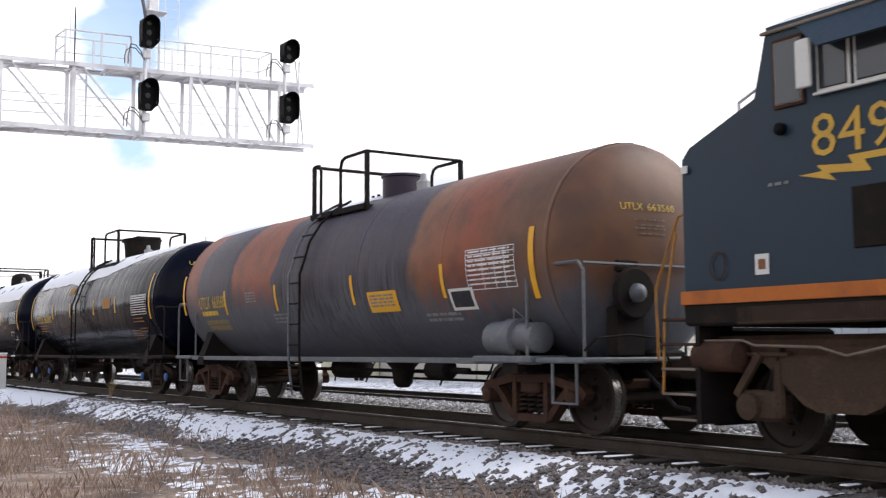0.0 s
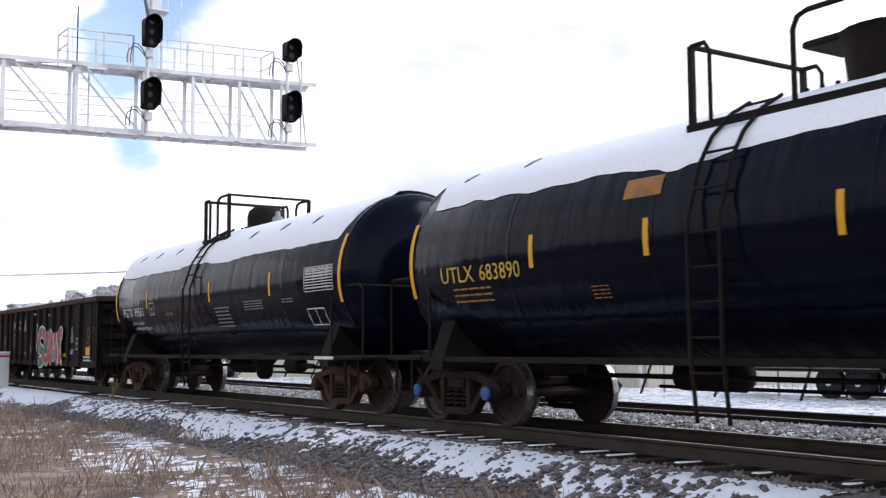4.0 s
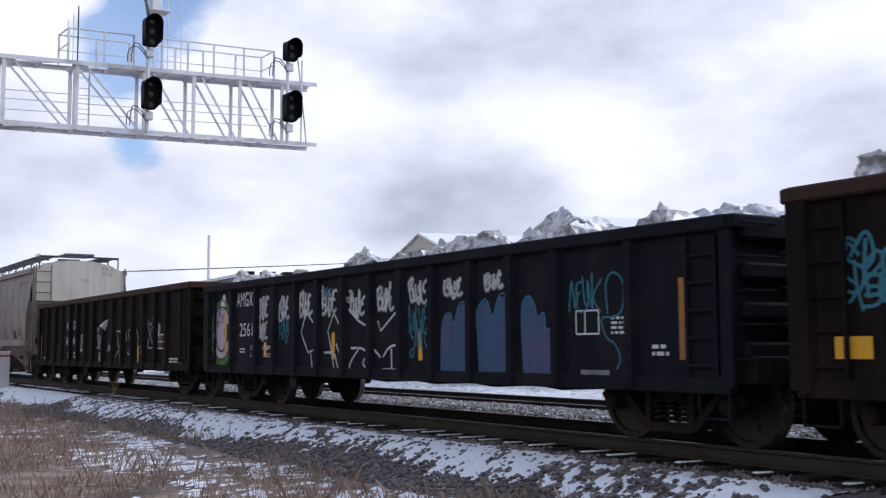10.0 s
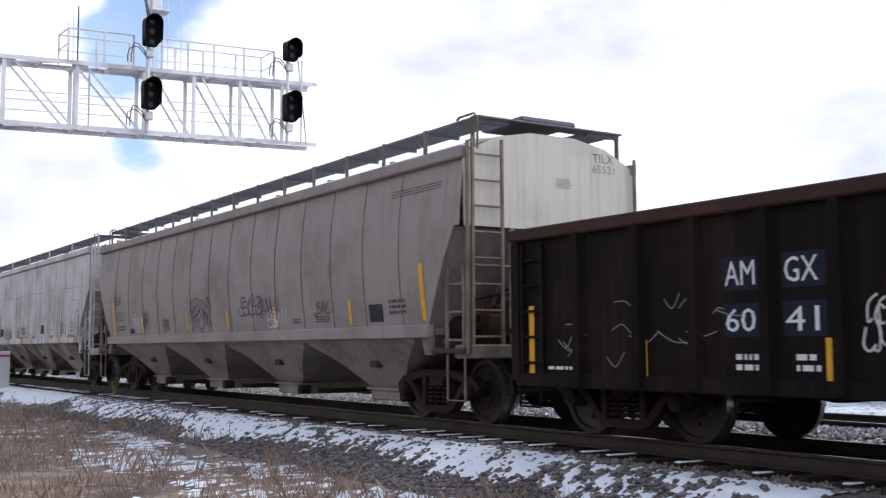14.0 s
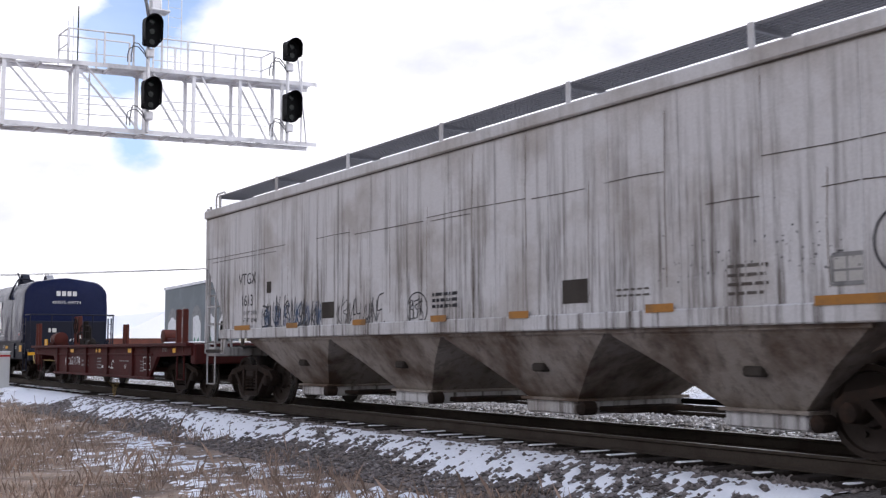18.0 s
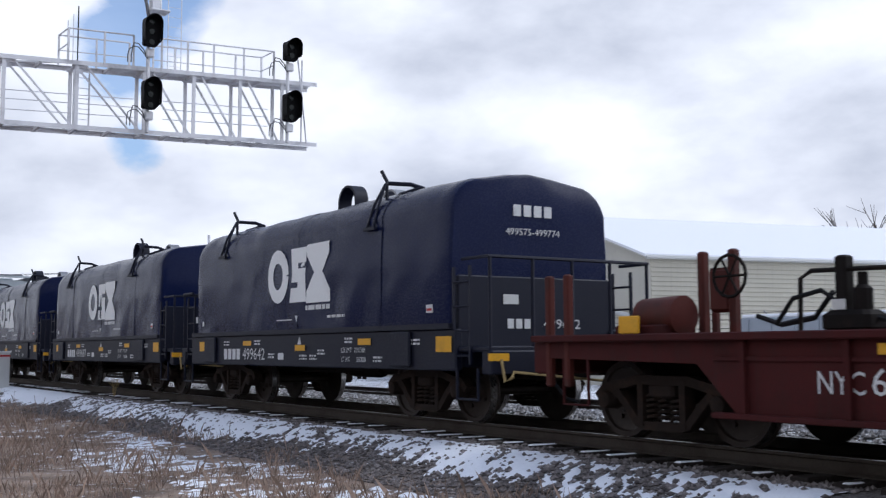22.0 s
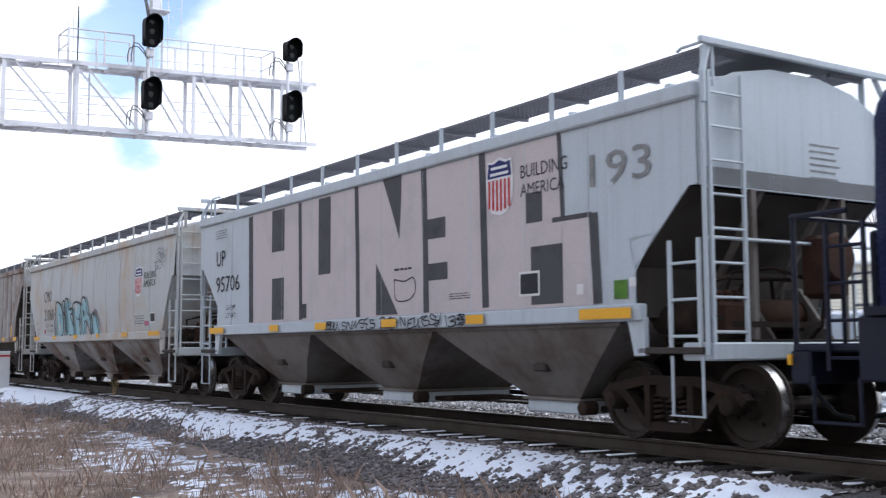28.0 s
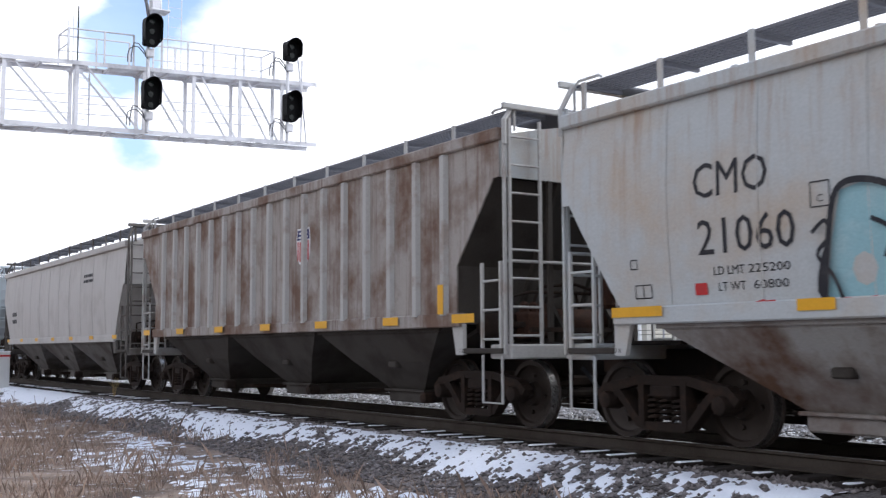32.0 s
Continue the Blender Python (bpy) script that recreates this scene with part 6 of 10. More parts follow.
def gondola(name, label, u, half, spread, mat, ribs, load, seed, z1=2.56, rim=None):
    c = car(name, label, "gondola car", u, half + 0.55, spread)
    y, z0, rim = 1.52, 0.66, rim or GOND_RIM
    rnd = random.Random(seed)
    for k in (-1, 1):
        part("side_wall", Shape().slab(-half, half, min(k * y, k * (y - 0.05)), max(k * y, k * (y - 0.05)), z0, z1 - 0.12, 0.008), mat, c, "dented dark steel side")
        part("top_chord", Shape().slab(-half - 0.03, half + 0.03, min(k * (y - 0.08), k * (y + 0.09)), max(k * (y - 0.08), k * (y + 0.09)), z1 - 0.15, z1, 0.02), rim, c, "heavy top chord")
        part("side_sill", Shape().slab(-half, half, min(k * (y - 0.02), k * (y + 0.045)), max(k * (y - 0.02), k * (y + 0.045)), z0 - 0.06, z0 + 0.1, 0.01), mat, c)
        for x in ribs:
            part("side_post", Shape().loft([[(x + a, k * (y + b), z) for a, b in ((-0.1, 0), (-0.055, 0.085), (0.055, 0.085), (0.1, 0))] for z in (z0 - 0.02, z1 - 0.15)]), mat, c)
        part("end_wall", Shape().box(min(k * half, k * (half - 0.06)), max(k * half, k * (half - 0.06)), -y + 0.05, y - 0.05, z0 + 0.1, z1 - 0.15), mat, c, "ribbed steel end")
        for i in range(4):
            z = 0.95 + 0.4 * i
            part("end_rib", Shape().slab(min(k * half, k * (half + 0.12)), max(k * half, k * (half + 0.12)), -y + 0.1, y - 0.1, z, z + 0.17, 0.03), mat, c)
        part("end_chord", Shape().slab(min(k * (half - 0.05), k * (half + 0.12)), max(k * (half - 0.05), k * (half + 0.12)), -y - 0.06, y + 0.06, z1 - 0.15, z1, 0.02), rim, c)
        for yy in (-y, y):
            s = 1 if yy > 0 else -1
            part("corner_post", Shape().slab(min(k * (half - 0.1), k * (half + 0.06)), max(k * (half - 0.1), k * (half + 0.06)), min(yy, yy + s * 0.06), max(yy, yy + s * 0.06), z0, z1 - 0.15, 0.01), mat, c)
            for i in range(5):
                part("grab_iron", Shape().tube([(k * (half + 0.05), yy - s * 0.03, 0.95 + 0.34 * i), (k * (half + 0.17), yy - s * 0.03, 0.95 + 0.34 * i), (k * (half + 0.17), yy - s * 0.5, 0.95 + 0.34 * i),
                                                (k * (half + 0.1), yy - s * 0.5, 0.95 + 0.34 * i)], 0.014, 5), mat, c)
            ladder(c, "side_ladder", k * (half - 0.36), yy + s * 0.04, 0.78, z1 - 0.2, 0.4, mat, "x", 5, label="short dark side ladder")
            part("step", Shape().tube([(k * (half - 0.05), yy, 0.68), (k * (half - 0.05), yy, 0.35), (k * (half - 0.45), yy, 0.35), (k * (half - 0.45), yy, 0.68)], 0.02, 5), mat, c, "sill step")
        part("end_sill", Shape().slab(min(k * (half - 0.1), k * (half + 0.2)), max(k * (half - 0.1), k * (half + 0.2)), -1.4, 1.4, 0.70, 0.98, 0.02), UNDER, c)
    part("floor", Shape().box(-half, half, -1.45, 1.45, 0.80, 0.9), UNDER, c, "steel floor on its underframe")
    part("centre_sill", Shape().slab(-half - 0.2, half + 0.2, -0.3, 0.3, 0.62, 0.82, 0.02), UNDER, c)
    for x in (-3.2, -1.6, 0, 1.6, 3.2):
        part("crossbearer", Shape().prism_x([(-1.45, 0.8), (1.45, 0.8), (1.45, 0.68), (0.4, 0.5), (-0.4, 0.5), (-1.45, 0.68)], x - 0.06, x + 0.06), UNDER, c)
    brake_rigging(c, -1.5, 1.8)
    wheel = part("brake_wheel", Shape().lathe([(half + 0.22, 0.22), (half + 0.25, 0.26), (half + 0.28, 0.22)], "x", (0, 0.6, 2.15), 16), UNDER, c, "hand brake wheel on the end")
    part("brake_housing", Shape().slab(half + 0.12, half + 0.22, 0.45, 0.75, 1.9, 2.35, 0.03), UNDER, c)
    if load:
        x = -half + 0.55
        while x < half - 0.5:
            w = rnd.uniform(0.75, 1.05)
            for yy in (-0.75, 0.55):
                turn = pose(x + rnd.uniform(-0.15, 0.15), yy + rnd.uniform(-0.1, 0.1), 0, rnd.uniform(-28, 28), rnd.uniform(-40, 40), rnd.uniform(0, 90))
                part("bale", crumpled_bale(turn, w, z1 + load[1] + load[2] * rnd.random() ** 1.5, rnd), SCRAP, c, "crushed bale of silvery scrap metal")
            x += w * rnd.uniform(0.8, 1.25)
    fill = Shape().box(-half + 0.06, half - 0.06, -1.45, 1.45, 0.9, z1 - 0.25)
    part("load_bed", fill, SCRAP, c, "packed scrap inside the car")
    return c, Side(c, lambda z: -y, 1.0)


# strokes of quick sprayed letters in a unit box
STROKES = {"b": [[(0.05, 0.0), (0.0, 0.5), (0.08, 1.0)], [(-0.1, 0.85), (0.4, 1.05), (0.55, 0.8), (0.1, 0.52), (0.65, 0.4), (0.5, 0.05), (0.0, 0.02)]],
           "u": [[(0.0, 0.95), (0.05, 0.25), (0.3, 0.1), (0.45, 0.5), (0.42, 0.9), (0.5, 0.15), (0.7, 0.05)]],
           "y": [[(0.0, 0.9), (0.12, 0.45), (0.4, 0.5)], [(0.5, 1.0), (0.4, 0.4), (0.1, -0.1), (-0.15, 0.05), (0.2, 0.2)]],
           "e": [[(0.6, 0.95), (0.1, 0.85), (0.05, 0.5), (0.4, 0.52)], [(0.05, 0.5), (0.0, 0.1), (0.35, -0.05), (0.75, 0.1)]],
           "s": [[(0.6, 0.9), (0.2, 1.0), (0.1, 0.65), (0.5, 0.4), (0.35, 0.05), (-0.05, 0.1)]],
           "k": [[(0.05, 1.0), (0.1, 0.0)], [(0.65, 0.9), (0.12, 0.45), (0.7, 0.0)]],
           "n": [[(0.0, 0.0), (0.1, 1.0), (0.45, 0.1), (0.6, 1.0)]]}


def spray_tag(sd, s, letters, x, z, w, h, rnd, width=0.03):
    """A quick sprayed tag: leaning letter strokes that run into one another."""
    letters = letters * 2 if len(letters) < 3 else letters
    step = w / len(letters)
    for k, q in enumerate(letters):
        for stroke in STROKES[q]:
            lift, lean = rnd.uniform(-0.12, 0.12), rnd.uniform(-0.5, 0.7)
            sd.curve(s, [(x + step * (k * 0.86 + 1.5 * a + rnd.uniform(-0.12, 0.12)) + lean * b * step, z + h * (b * rnd.uniform(0.8, 1.15) + lift)) for a, b in stroke], width * rnd.uniform(0.8, 1.15), 4)


def scribble(sd, s, x, z, w, h, rnd, n=6, width=0.03):
    """A quick tag of no readable letters."""
    letters = "".join(rnd.choice("bueysknynb") for _ in range(max(3, n // 2)))
    spray_tag(sd, s, letters, x, z, w, h, rnd, width * 0.85)
    return s


def gondolas():
    rnd = random.Random(31)
    # first gondola: bright lettered piece
    u = -61.78
    ribs = [-68.85, -67.42, -66.39, -65.69, -64.82, -63.95, -63.08, -62.25, -61.4, -60.5, -59.55, -58.6, -57.6, -56.35]
    c, sd = gondola("gondola_car", "dark brown gondola car with bright graffiti and heaped scrap", u, 7.2, 5.83, GOND, [x - u for x in ribs], (1, 0.10, 0.42), 1)
    s = Shape()
    sd.word(s, "AMGX", -3.70, -3.10, 1.80, 2.09)
    sd.word(s, "2744", -2.80, -2.27, 1.80, 2.09)
    for a, b, t, z in ((-65.2, -64.95, "LD LMT", 0.97), (-65.2, -64.95, "LT WT", 0.83), (-64.42, -64.08, "220100", 0.97), (-64.42, -64.08, "66000", 0.83)):
        sd.word(s, t, a - u, b - u, z, z + 0.075)
    sd.bars(s, -56.1 - u, -55.2 - u, 0.72, 0.9, 2, rnd)
    sd.bars(s, -57.5 - u, -57.2 - u, 0.95, 1.1, 3, rnd)
    sd.table(s, -56.9 - u, -56.5 - u, 1.1, 1.42, 2, (0.3, 0.6), 0.02)
    sd.paint("stencil", s, WHITE_INK, "white stencilled reporting mark")
    for a, b, z0, z1 in ((-68.56, -68.17, 0.96, 1.16), (-66.03, -65.78, 0.9, 1.0), (-63.56, -63.18, 0.92, 1.03), (-61.03, -60.6, 0.92, 1.05), (-58.4, -58.0, 0.87, 0.98), (-55.8, -55.37, 0.93, 1.16)):
        sd.paint("reflective_stripe", sd.rect(Shape(), a - u, b - u, z0, z1), YELLOW, "yellow reflective tape", up=0.012)
    # the piece: fat leaning letters with a white edge, painted right over the posts
    letters = [([(1.36, 1.59), (0.94, 1.67), (0.66, 1.54), (0.69, 1.18), (1.17, 1.03), (1.32, 0.86), (0.99, 0.72), (0.62, 0.70)], GRAF_GREEN, 0.30),
               ([(1.62, 1.67), (1.47, 1.41), (1.43, 0.95), (1.62, 0.74), (1.88, 0.93), (1.84, 1.34), (1.68, 1.64)], GRAF_RED, 0.24),
               ([(2.02, 0.68), (2.01, 1.13), (1.99, 1.62)], GRAF_PINK, 0.26), ([(2.0, 1.6), (2.27, 1.49), (2.26, 1.25), (2.05, 1.13), (2.32, 0.68)], GRAF_RED, 0.24),
               ([(2.46, 0.70), (2.42, 1.13), (2.42, 1.60)], GRAF_PINK, 0.24), ([(2.75, 1.62), (2.77, 1.29), (2.95, 0.96), (2.85, 0.68)], GRAF_GREEN, 0.30),
               ([(3.12, 1.68), (3.27, 1.28), (3.34, 0.66)], GRAF_RED, 0.32), ([(3.30, 1.62), (3.47, 1.68), (3.55, 1.56), (3.42, 1.46)], GRAF_RED, 0.17)]
    for k, (pts, col, w) in enumerate(letters):
        sd.paint("graffiti_outline", sd.curve(Shape(), pts, w + 0.11), GRAF_WHITE, "white sprayed outline", up=0.086 + 0.0006 * k)
    for k, (pts, col, w) in enumerate(letters):
        sd.paint("graffiti", sd.curve(Shape(), pts, w), col, "bright sprayed letter shapes", up=0.092 + 0.0006 * k)
        for i in range(len(pts) + 1):
            (xa, za), (xb, zb) = pts[i % (len(pts) - 1)], pts[i % (len(pts) - 1) + 1]
            f, r = rnd.uniform(0.15, 0.85), w * rnd.uniform(0.28, 0.46)
            cx, cz = xa + (xb - xa) * f, za + (zb - za) * f
            blot = [(cx + r * math.cos(t) * rnd.uniform(0.75, 1.0), cz + r * 1.25 * math.sin(t) * rnd.uniform(0.75, 1.0)) for t in [q * 0.785 for q in range(8)]]
            other = [m for m in (GRAF_RED, GRAF_GREEN, GRAF_PINK) if m != col]
            sd.paint("graffiti", sd.fill(Shape(), blot), other[(i + k) % 2], up=0.098 + 0.0006 * i)
    s = Shape()
    for pts in ([(1.6, 1.42), (1.56, 1.0), (1.72, 0.92), (1.74, 1.36), (1.6, 1.42)], [(0.62, 0.56), (0.6, 0.98), (0.52, 1.3), (0.5, 1.66)], [(3.58, 0.62), (3.66, 0.8), (3.72, 0.62)]):
        sd.curve(s, pts, 0.035)
    sd.paint("graffiti_outline", s, GRAF_WHITE, up=0.104)
    sd.paint("graffiti", sd.fill(Shape(), [(1.6, 1.40), (1.57, 1.0), (1.71, 0.94), (1.73, 1.34)]), GOND, "dark counter of a letter", up=0.103)
    # whitewashed square beside the piece, a spiky star, short tags
    sd.paint("graffiti", sd.rect(Shape(), -0.12, 0.32, 1.44, 1.96), GRAF_WHITE, "white sprayed square", up=0.001)
    s = Shape()
    spray_tag(sd, s, "ns", -0.08, 1.5, 0.36, 0.4, rnd, 0.06)
    sd.paint("graffiti", s, GRAF_GREEN, up=0.003)
    s = Shape()
    spray_tag(sd, s, "eb", -0.1, 1.46, 0.4, 0.28, rnd, 0.035)
    sd.paint("graffiti", s, GREY_INK, up=0.004)
    s = Shape()
    sd.line(s, [(-0.75, 1.66), (-0.82, 1.5), (-0.9, 1.5), (-0.86, 1.36), (-0.97, 1.3), (-0.9, 1.18), (-0.96, 1.05), (-0.82, 0.98), (-0.76, 0.72), (-0.66, 0.92), (-0.5, 0.92), (-0.58, 1.1), (-0.46, 1.2),
                (-0.58, 1.3), (-0.52, 1.45), (-0.68, 1.44), (-0.75, 1.66)], 0.028)
    for t, x, z, w, h in (("sk", 4.18, 1.3, 0.42, 0.26), ("kn", -0.1, 1.0, 0.4, 0.36), ("nuk", -2.0, 1.74, 0.62, 0.42), ("ey", -4.2, 1.2, 0.3, 0.28), ("yn", 0.2, 0.78, 0.24, 0.18)):
        spray_tag(sd, s, t, x, z, w, h, rnd, 0.024)
    sd.curve(s, [(4.41 + 0.07 * math.cos(q), 1.66 + 0.09 * math.sin(q)) for q in [0.7 * j for j in range(10)]], 0.022)
    sd.paint("graffiti_tag", s, GRAF_WHITE, "white spray tags", up=0.003)
    s = Shape()
    spray_tag(sd, s, "bes", 6.05, 1.2, 0.75, 0.5, rnd, 0.03)
    spray_tag(sd, s, "sb", -3.62, 1.23, 0.58, 0.46, rnd, 0.05)
    sd.paint("graffiti_tag", s, GRAF_BROWN, up=0.004)
    s = Shape()
    for dx in (0.0, 0.06):
        spray_tag(sd, s, "sbe", -6.7 + dx, 1.43 + dx, 0.66, 0.48, rnd, 0.035)
    sd.paint("graffiti_tag", s, GRAF_TEAL, "teal spray scrawl")
    s = Shape()
    for x0_, x1_, z0_, z1_ in ((-5.17, -4.65, 1.27, 1.57), (-5.09, -4.66, 1.0, 1.13)):
        sd.rect(s, x0_, x1_, z0_, z1_)
    sd.paint("data_plate", s, GREY_INK, "grey-white stencilled data block", up=0.002)
    sd.paint("data_plate_print", sd.bars(sd.bars(Shape(), -5.13, -4.69, 1.29, 1.55, 5, rnd, 0.5), -5.06, -4.69, 1.015, 1.12, 2, rnd), DARK_INK, up=0.005)
    s = Shape()
    spray_tag(sd, s, "kes", -5.25, 0.76, 0.7, 0.21, rnd, 0.03)
    spray_tag(sd, s, "nuky", -4.35, 1.62, 0.44, 0.36, rnd, 0.024)
    sd.paint("graffiti_tag", s, GRAF_WHITE, up=0.004)
    # second gondola
    u = -77.0
    ribs = [-84.0, -82.75, -81.55, -80.72, -79.81, -78.93, -78.0, -77.1, -76.17, -75.29, -74.33, -73.41, -72.5, -71.2]
    c, sd = gondola("gondola_car", "blue-black gondola car covered in tags with heaped scrap", u, 7.22, 5.9, GOND_BLUE, [x - u for x in ribs], (1, 0.10, 0.42), 2, 2.40, GOND_BLUE)
    s = Shape()
    sd.word(s, "AMGX", -82.58 - u, -81.78 - u, 1.90, 2.18)
    sd.word(s, "2561", -82.42 - u, -81.78 - u, 1.32, 1.58)
    for a, b, t, z in ((-81.86, -81.58, "LD LMT", 1.06), (-81.86, -81.58, "LT WT", 0.92), (-81.3, -80.95, "197800", 1.06), (-81.25, -80.95, "70200", 0.92)):
        sd.word(s, t, a - u, b - u, z, z + 0.08)
    sd.bars(s, -82.4 - u, -82.15 - u, 0.98, 1.09, 2, rnd)
    sd.bars(s, -70.9 - u, -70.65 - u, 0.95, 1.1, 2, rnd)
    sd.bars(s, -82.1 - u, -81.6 - u, 0.68, 0.73, 1, rnd)
    sd.bars(s, 5.45, 5.7, 1.2, 1.42, 4, rnd)
    sd.table(s, -72.16 - u, -71.76 - u, 1.23, 1.5, 1, (0.4,), 0.02)
    sd.paint("stencil", s, WHITE_INK, "white stencilled reporting mark")
    stripes(sd, [-78.4 - u, -75.65 - u, -72.85 - u], 0.9, 1.34, 0.11)
    stripes(sd, [-81.18 - u], 0.93, 1.2, 0.11)
    stripes(sd, [-70.44 - u], 0.94, 1.80, 0.1, DULL_ORANGE)
    cx = -83.36 - u
    ring = [(cx + 0.5 * math.cos(t), 1.40 + 0.54 * math.sin(t)) for t in [k * 0.3927 for k in range(16)]]
    sd.paint("graffiti", sd.fill(Shape(), [(cx + (x - cx) * 1.22, 1.40 + (z - 1.40) * 1.28) for x, z in ring]), GRAF_LIME, "lime green sprayed halo")
    sd.paint("graffiti", sd.fill(Shape(), ring), GRAF_LILAC, "pale sprayed round figure", up=0.003)
    s = Shape()
    sd.line(s, ring + [ring[0]], 0.035)
    sd.curve(s, [(cx - 0.3, 1.3), (cx - 0.15, 1.08), (cx + 0.1, 1.04), (cx + 0.2, 1.25)], 0.045)
    scribble(sd, s, cx - 0.35, 1.6, 0.65, 0.3, rnd, 8, 0.03)
    sd.paint("graffiti_outline", s, DARK_INK, up=0.007)
    sd.lift = 0.018
    stripes(sd, [-83.13 - u], 0.97, 1.85, 0.1)
    sd.lift = 0.006
    sd.paint("graffiti", sd.fill(Shape(), [(cx + 0.28 + 0.15 * math.cos(t), 1.4 + 0.2 * math.sin(t)) for t in [k * 0.785 for k in range(8)]]), DARK_INK, up=0.008)
    for mat, wide, up in ((GREY_INK, 0.075, 0.0), (GRAF_WHITE, 0.032, 0.002)):
        s = Shape()
        dab = random.Random(77)
        for x, z, w, h in ((-4.5, 1.66, 0.5, 0.38), (-3.55, 1.62, 0.5, 0.38), (-2.7, 1.68, 0.58, 0.38), (-1.8, 1.70, 0.6, 0.38), (-0.8, 1.62, 0.55, 0.36), (0.12, 1.66, 0.55, 0.36), (1.07, 1.74, 0.55, 0.34),
                           (2.02, 1.80, 0.5, 0.24), (3.0, 1.85, 0.45, 0.2), (-4.5, 1.27, 0.48, 0.3)):
            spray_tag(sd, s, "buye", x, z, w * 0.94, h, dab, wide)
        if mat is GRAF_WHITE:
            # outlined figures under the tags
            for pts in ([(-2.43, 1.72), (-2.04, 1.45), (-2.02, 1.08), (-2.34, 1.01), (-2.62, 1.35), (-2.43, 1.72)], [(-2.25, 1.04), (-2.2, 0.85), (-2.16, 0.65)], [(-1.38, 1.66), (-1.59, 1.37), (-1.46, 1.04), (-1.34, 0.66)],
                        [(-1.38, 1.66), (-1.13, 1.41), (-1.12, 1.12), (-0.93, 1.1)], [(-1.72, 1.01), (-1.46, 1.01)], [(-0.85, 1.71), (-0.54, 1.52), (-0.24, 1.42)], [(0.68, 1.63), (0.19, 1.34), (0.11, 1.5)],
                        [(-0.13, 1.35), (-0.1, 1.11), (0.19, 0.94)], [(0.74, 1.41), (0.8, 1.22), (0.72, 1.15)], [(0.52, 1.07), (0.53, 0.77)]):
                sd.line(s, pts, 0.036)
            for pts in ([(-2.07, 1.06), (-1.85, 0.91), (-1.92, 0.65)], [(-1.3, 1.16), (-1.13, 0.91), (-1.21, 0.75), (-1.34, 0.99)], [(-0.77, 1.08), (-0.39, 1.07), (-0.1, 0.92), (-0.17, 0.76), (-0.36, 0.82), (-0.32, 0.92)],
                        [(-0.51, 1.07), (-0.81, 0.81), (-0.66, 0.63), (-0.2, 0.63)], [(0.26, 0.94), (0.47, 1.09), (0.73, 1.09), (0.83, 0.78), (0.26, 0.75), (0.2, 0.64)]):
                sd.curve(s, pts, 0.036)
        sd.paint("graffiti_tag", s, mat, "white sprayed tags", up=up)
    for x, edge in ((-75.1, ((0.0, 0.66), (0.02, 1.3), (0.1, 1.52), (0.25, 1.55), (0.33, 1.4), (0.45, 1.65), (0.6, 1.68), (0.68, 1.4), (0.72, 1.0), (0.85, 0.62))),
                    (-74.2, ((0.05, 0.62), (0.0, 1.3), (-0.05, 1.5), (0.12, 1.7), (0.25, 1.68), (0.35, 1.48), (0.5, 1.75), (0.65, 1.72), (0.75, 1.2), (0.85, 0.62))),
                    (-73.22, ((0.05, 0.62), (0.0, 1.3), (0.02, 1.62), (0.15, 1.72), (0.27, 1.6), (0.33, 1.45), (0.45, 1.5), (0.5, 1.3), (0.65, 1.32), (0.75, 1.2), (0.75, 0.7)))):
        pts = [(x - u + a, b) for a, b in edge]
        sd.paint("graffiti", sd.fill(Shape(), pts), GRAF_BLUE, "faded blue sprayed letters", up=0.002)
        sd.paint("graffiti_outline", sd.curve(Shape(), pts, 0.02), GRAF_TEAL, up=0.003)
    s = Shape()
    for t, x, z, w, h in (("nkye", 1.05, 1.3, 0.62, 0.42), ("yuk", 1.1, 1.02, 0.5, 0.45), ("neuk", 4.72, 1.52, 0.62, 0.4), ("kny", -3.55, 1.24, 0.55, 0.38), ("ue", -1.75, 1.95, 0.3, 0.15)):
        spray_tag(sd, s, t, x, z, w, h, rnd, 0.026)
    sd.curve(s, [(5.4, 1.45), (5.38, 1.8), (5.5, 1.92), (5.66, 1.8), (5.64, 1.5), (5.5, 1.42), (5.3, 1.4), (5.36, 1.2), (5.52, 1.1), (5.6, 0.94), (5.53, 0.83)], 0.024)
    sd.paint("graffiti_tag", s, GRAF_TEAL, "teal sprayed scrawl", up=0.004)
    sd.paint("worn_patch", sd.rect(Shape(), 4.91, 5.41, 0.755, 0.815), GREY_INK, "scraped grey patch")
    # third gondola
    u = -92.27
    ribs = [-98.15, -97.14, -96.3, -95.36, -94.54, -93.70, -92.87, -91.90, -90.99, -90.13, -89.30, -88.39, -87.5, -86.7]
    c, sd = gondola("gondola_car", "plain dark brown gondola car with white tags and yellow tape", u, 7.1, 5.63, GOND, [x - u for x in ribs], (1, -0.15, 0.25), 3)
    s = Shape()
    for left, right, z0, z1 in (("AM", "GX", 1.68, 1.92), ("60", "41", 1.22, 1.45)):
        sd.word(s, left, -95.9 - u, -95.52 - u, z0, z1)
        sd.word(s, right, -95.16 - u, -94.78 - u, z0, z1)
    sd.bars(s, -95.78 - u, -95.5 - u, 0.8, 1.0, 2, rnd)
    sd.bars(s, -95.05 - u, -94.78 - u, 0.8, 1.0, 2, rnd)
    sd.bars(s, -87.0 - u, -86.0 - u, 0.75, 0.88, 2, rnd)
    sd.bars(s, -98.75 - u, -98.3 - u, 0.78, 0.85, 1, rnd)
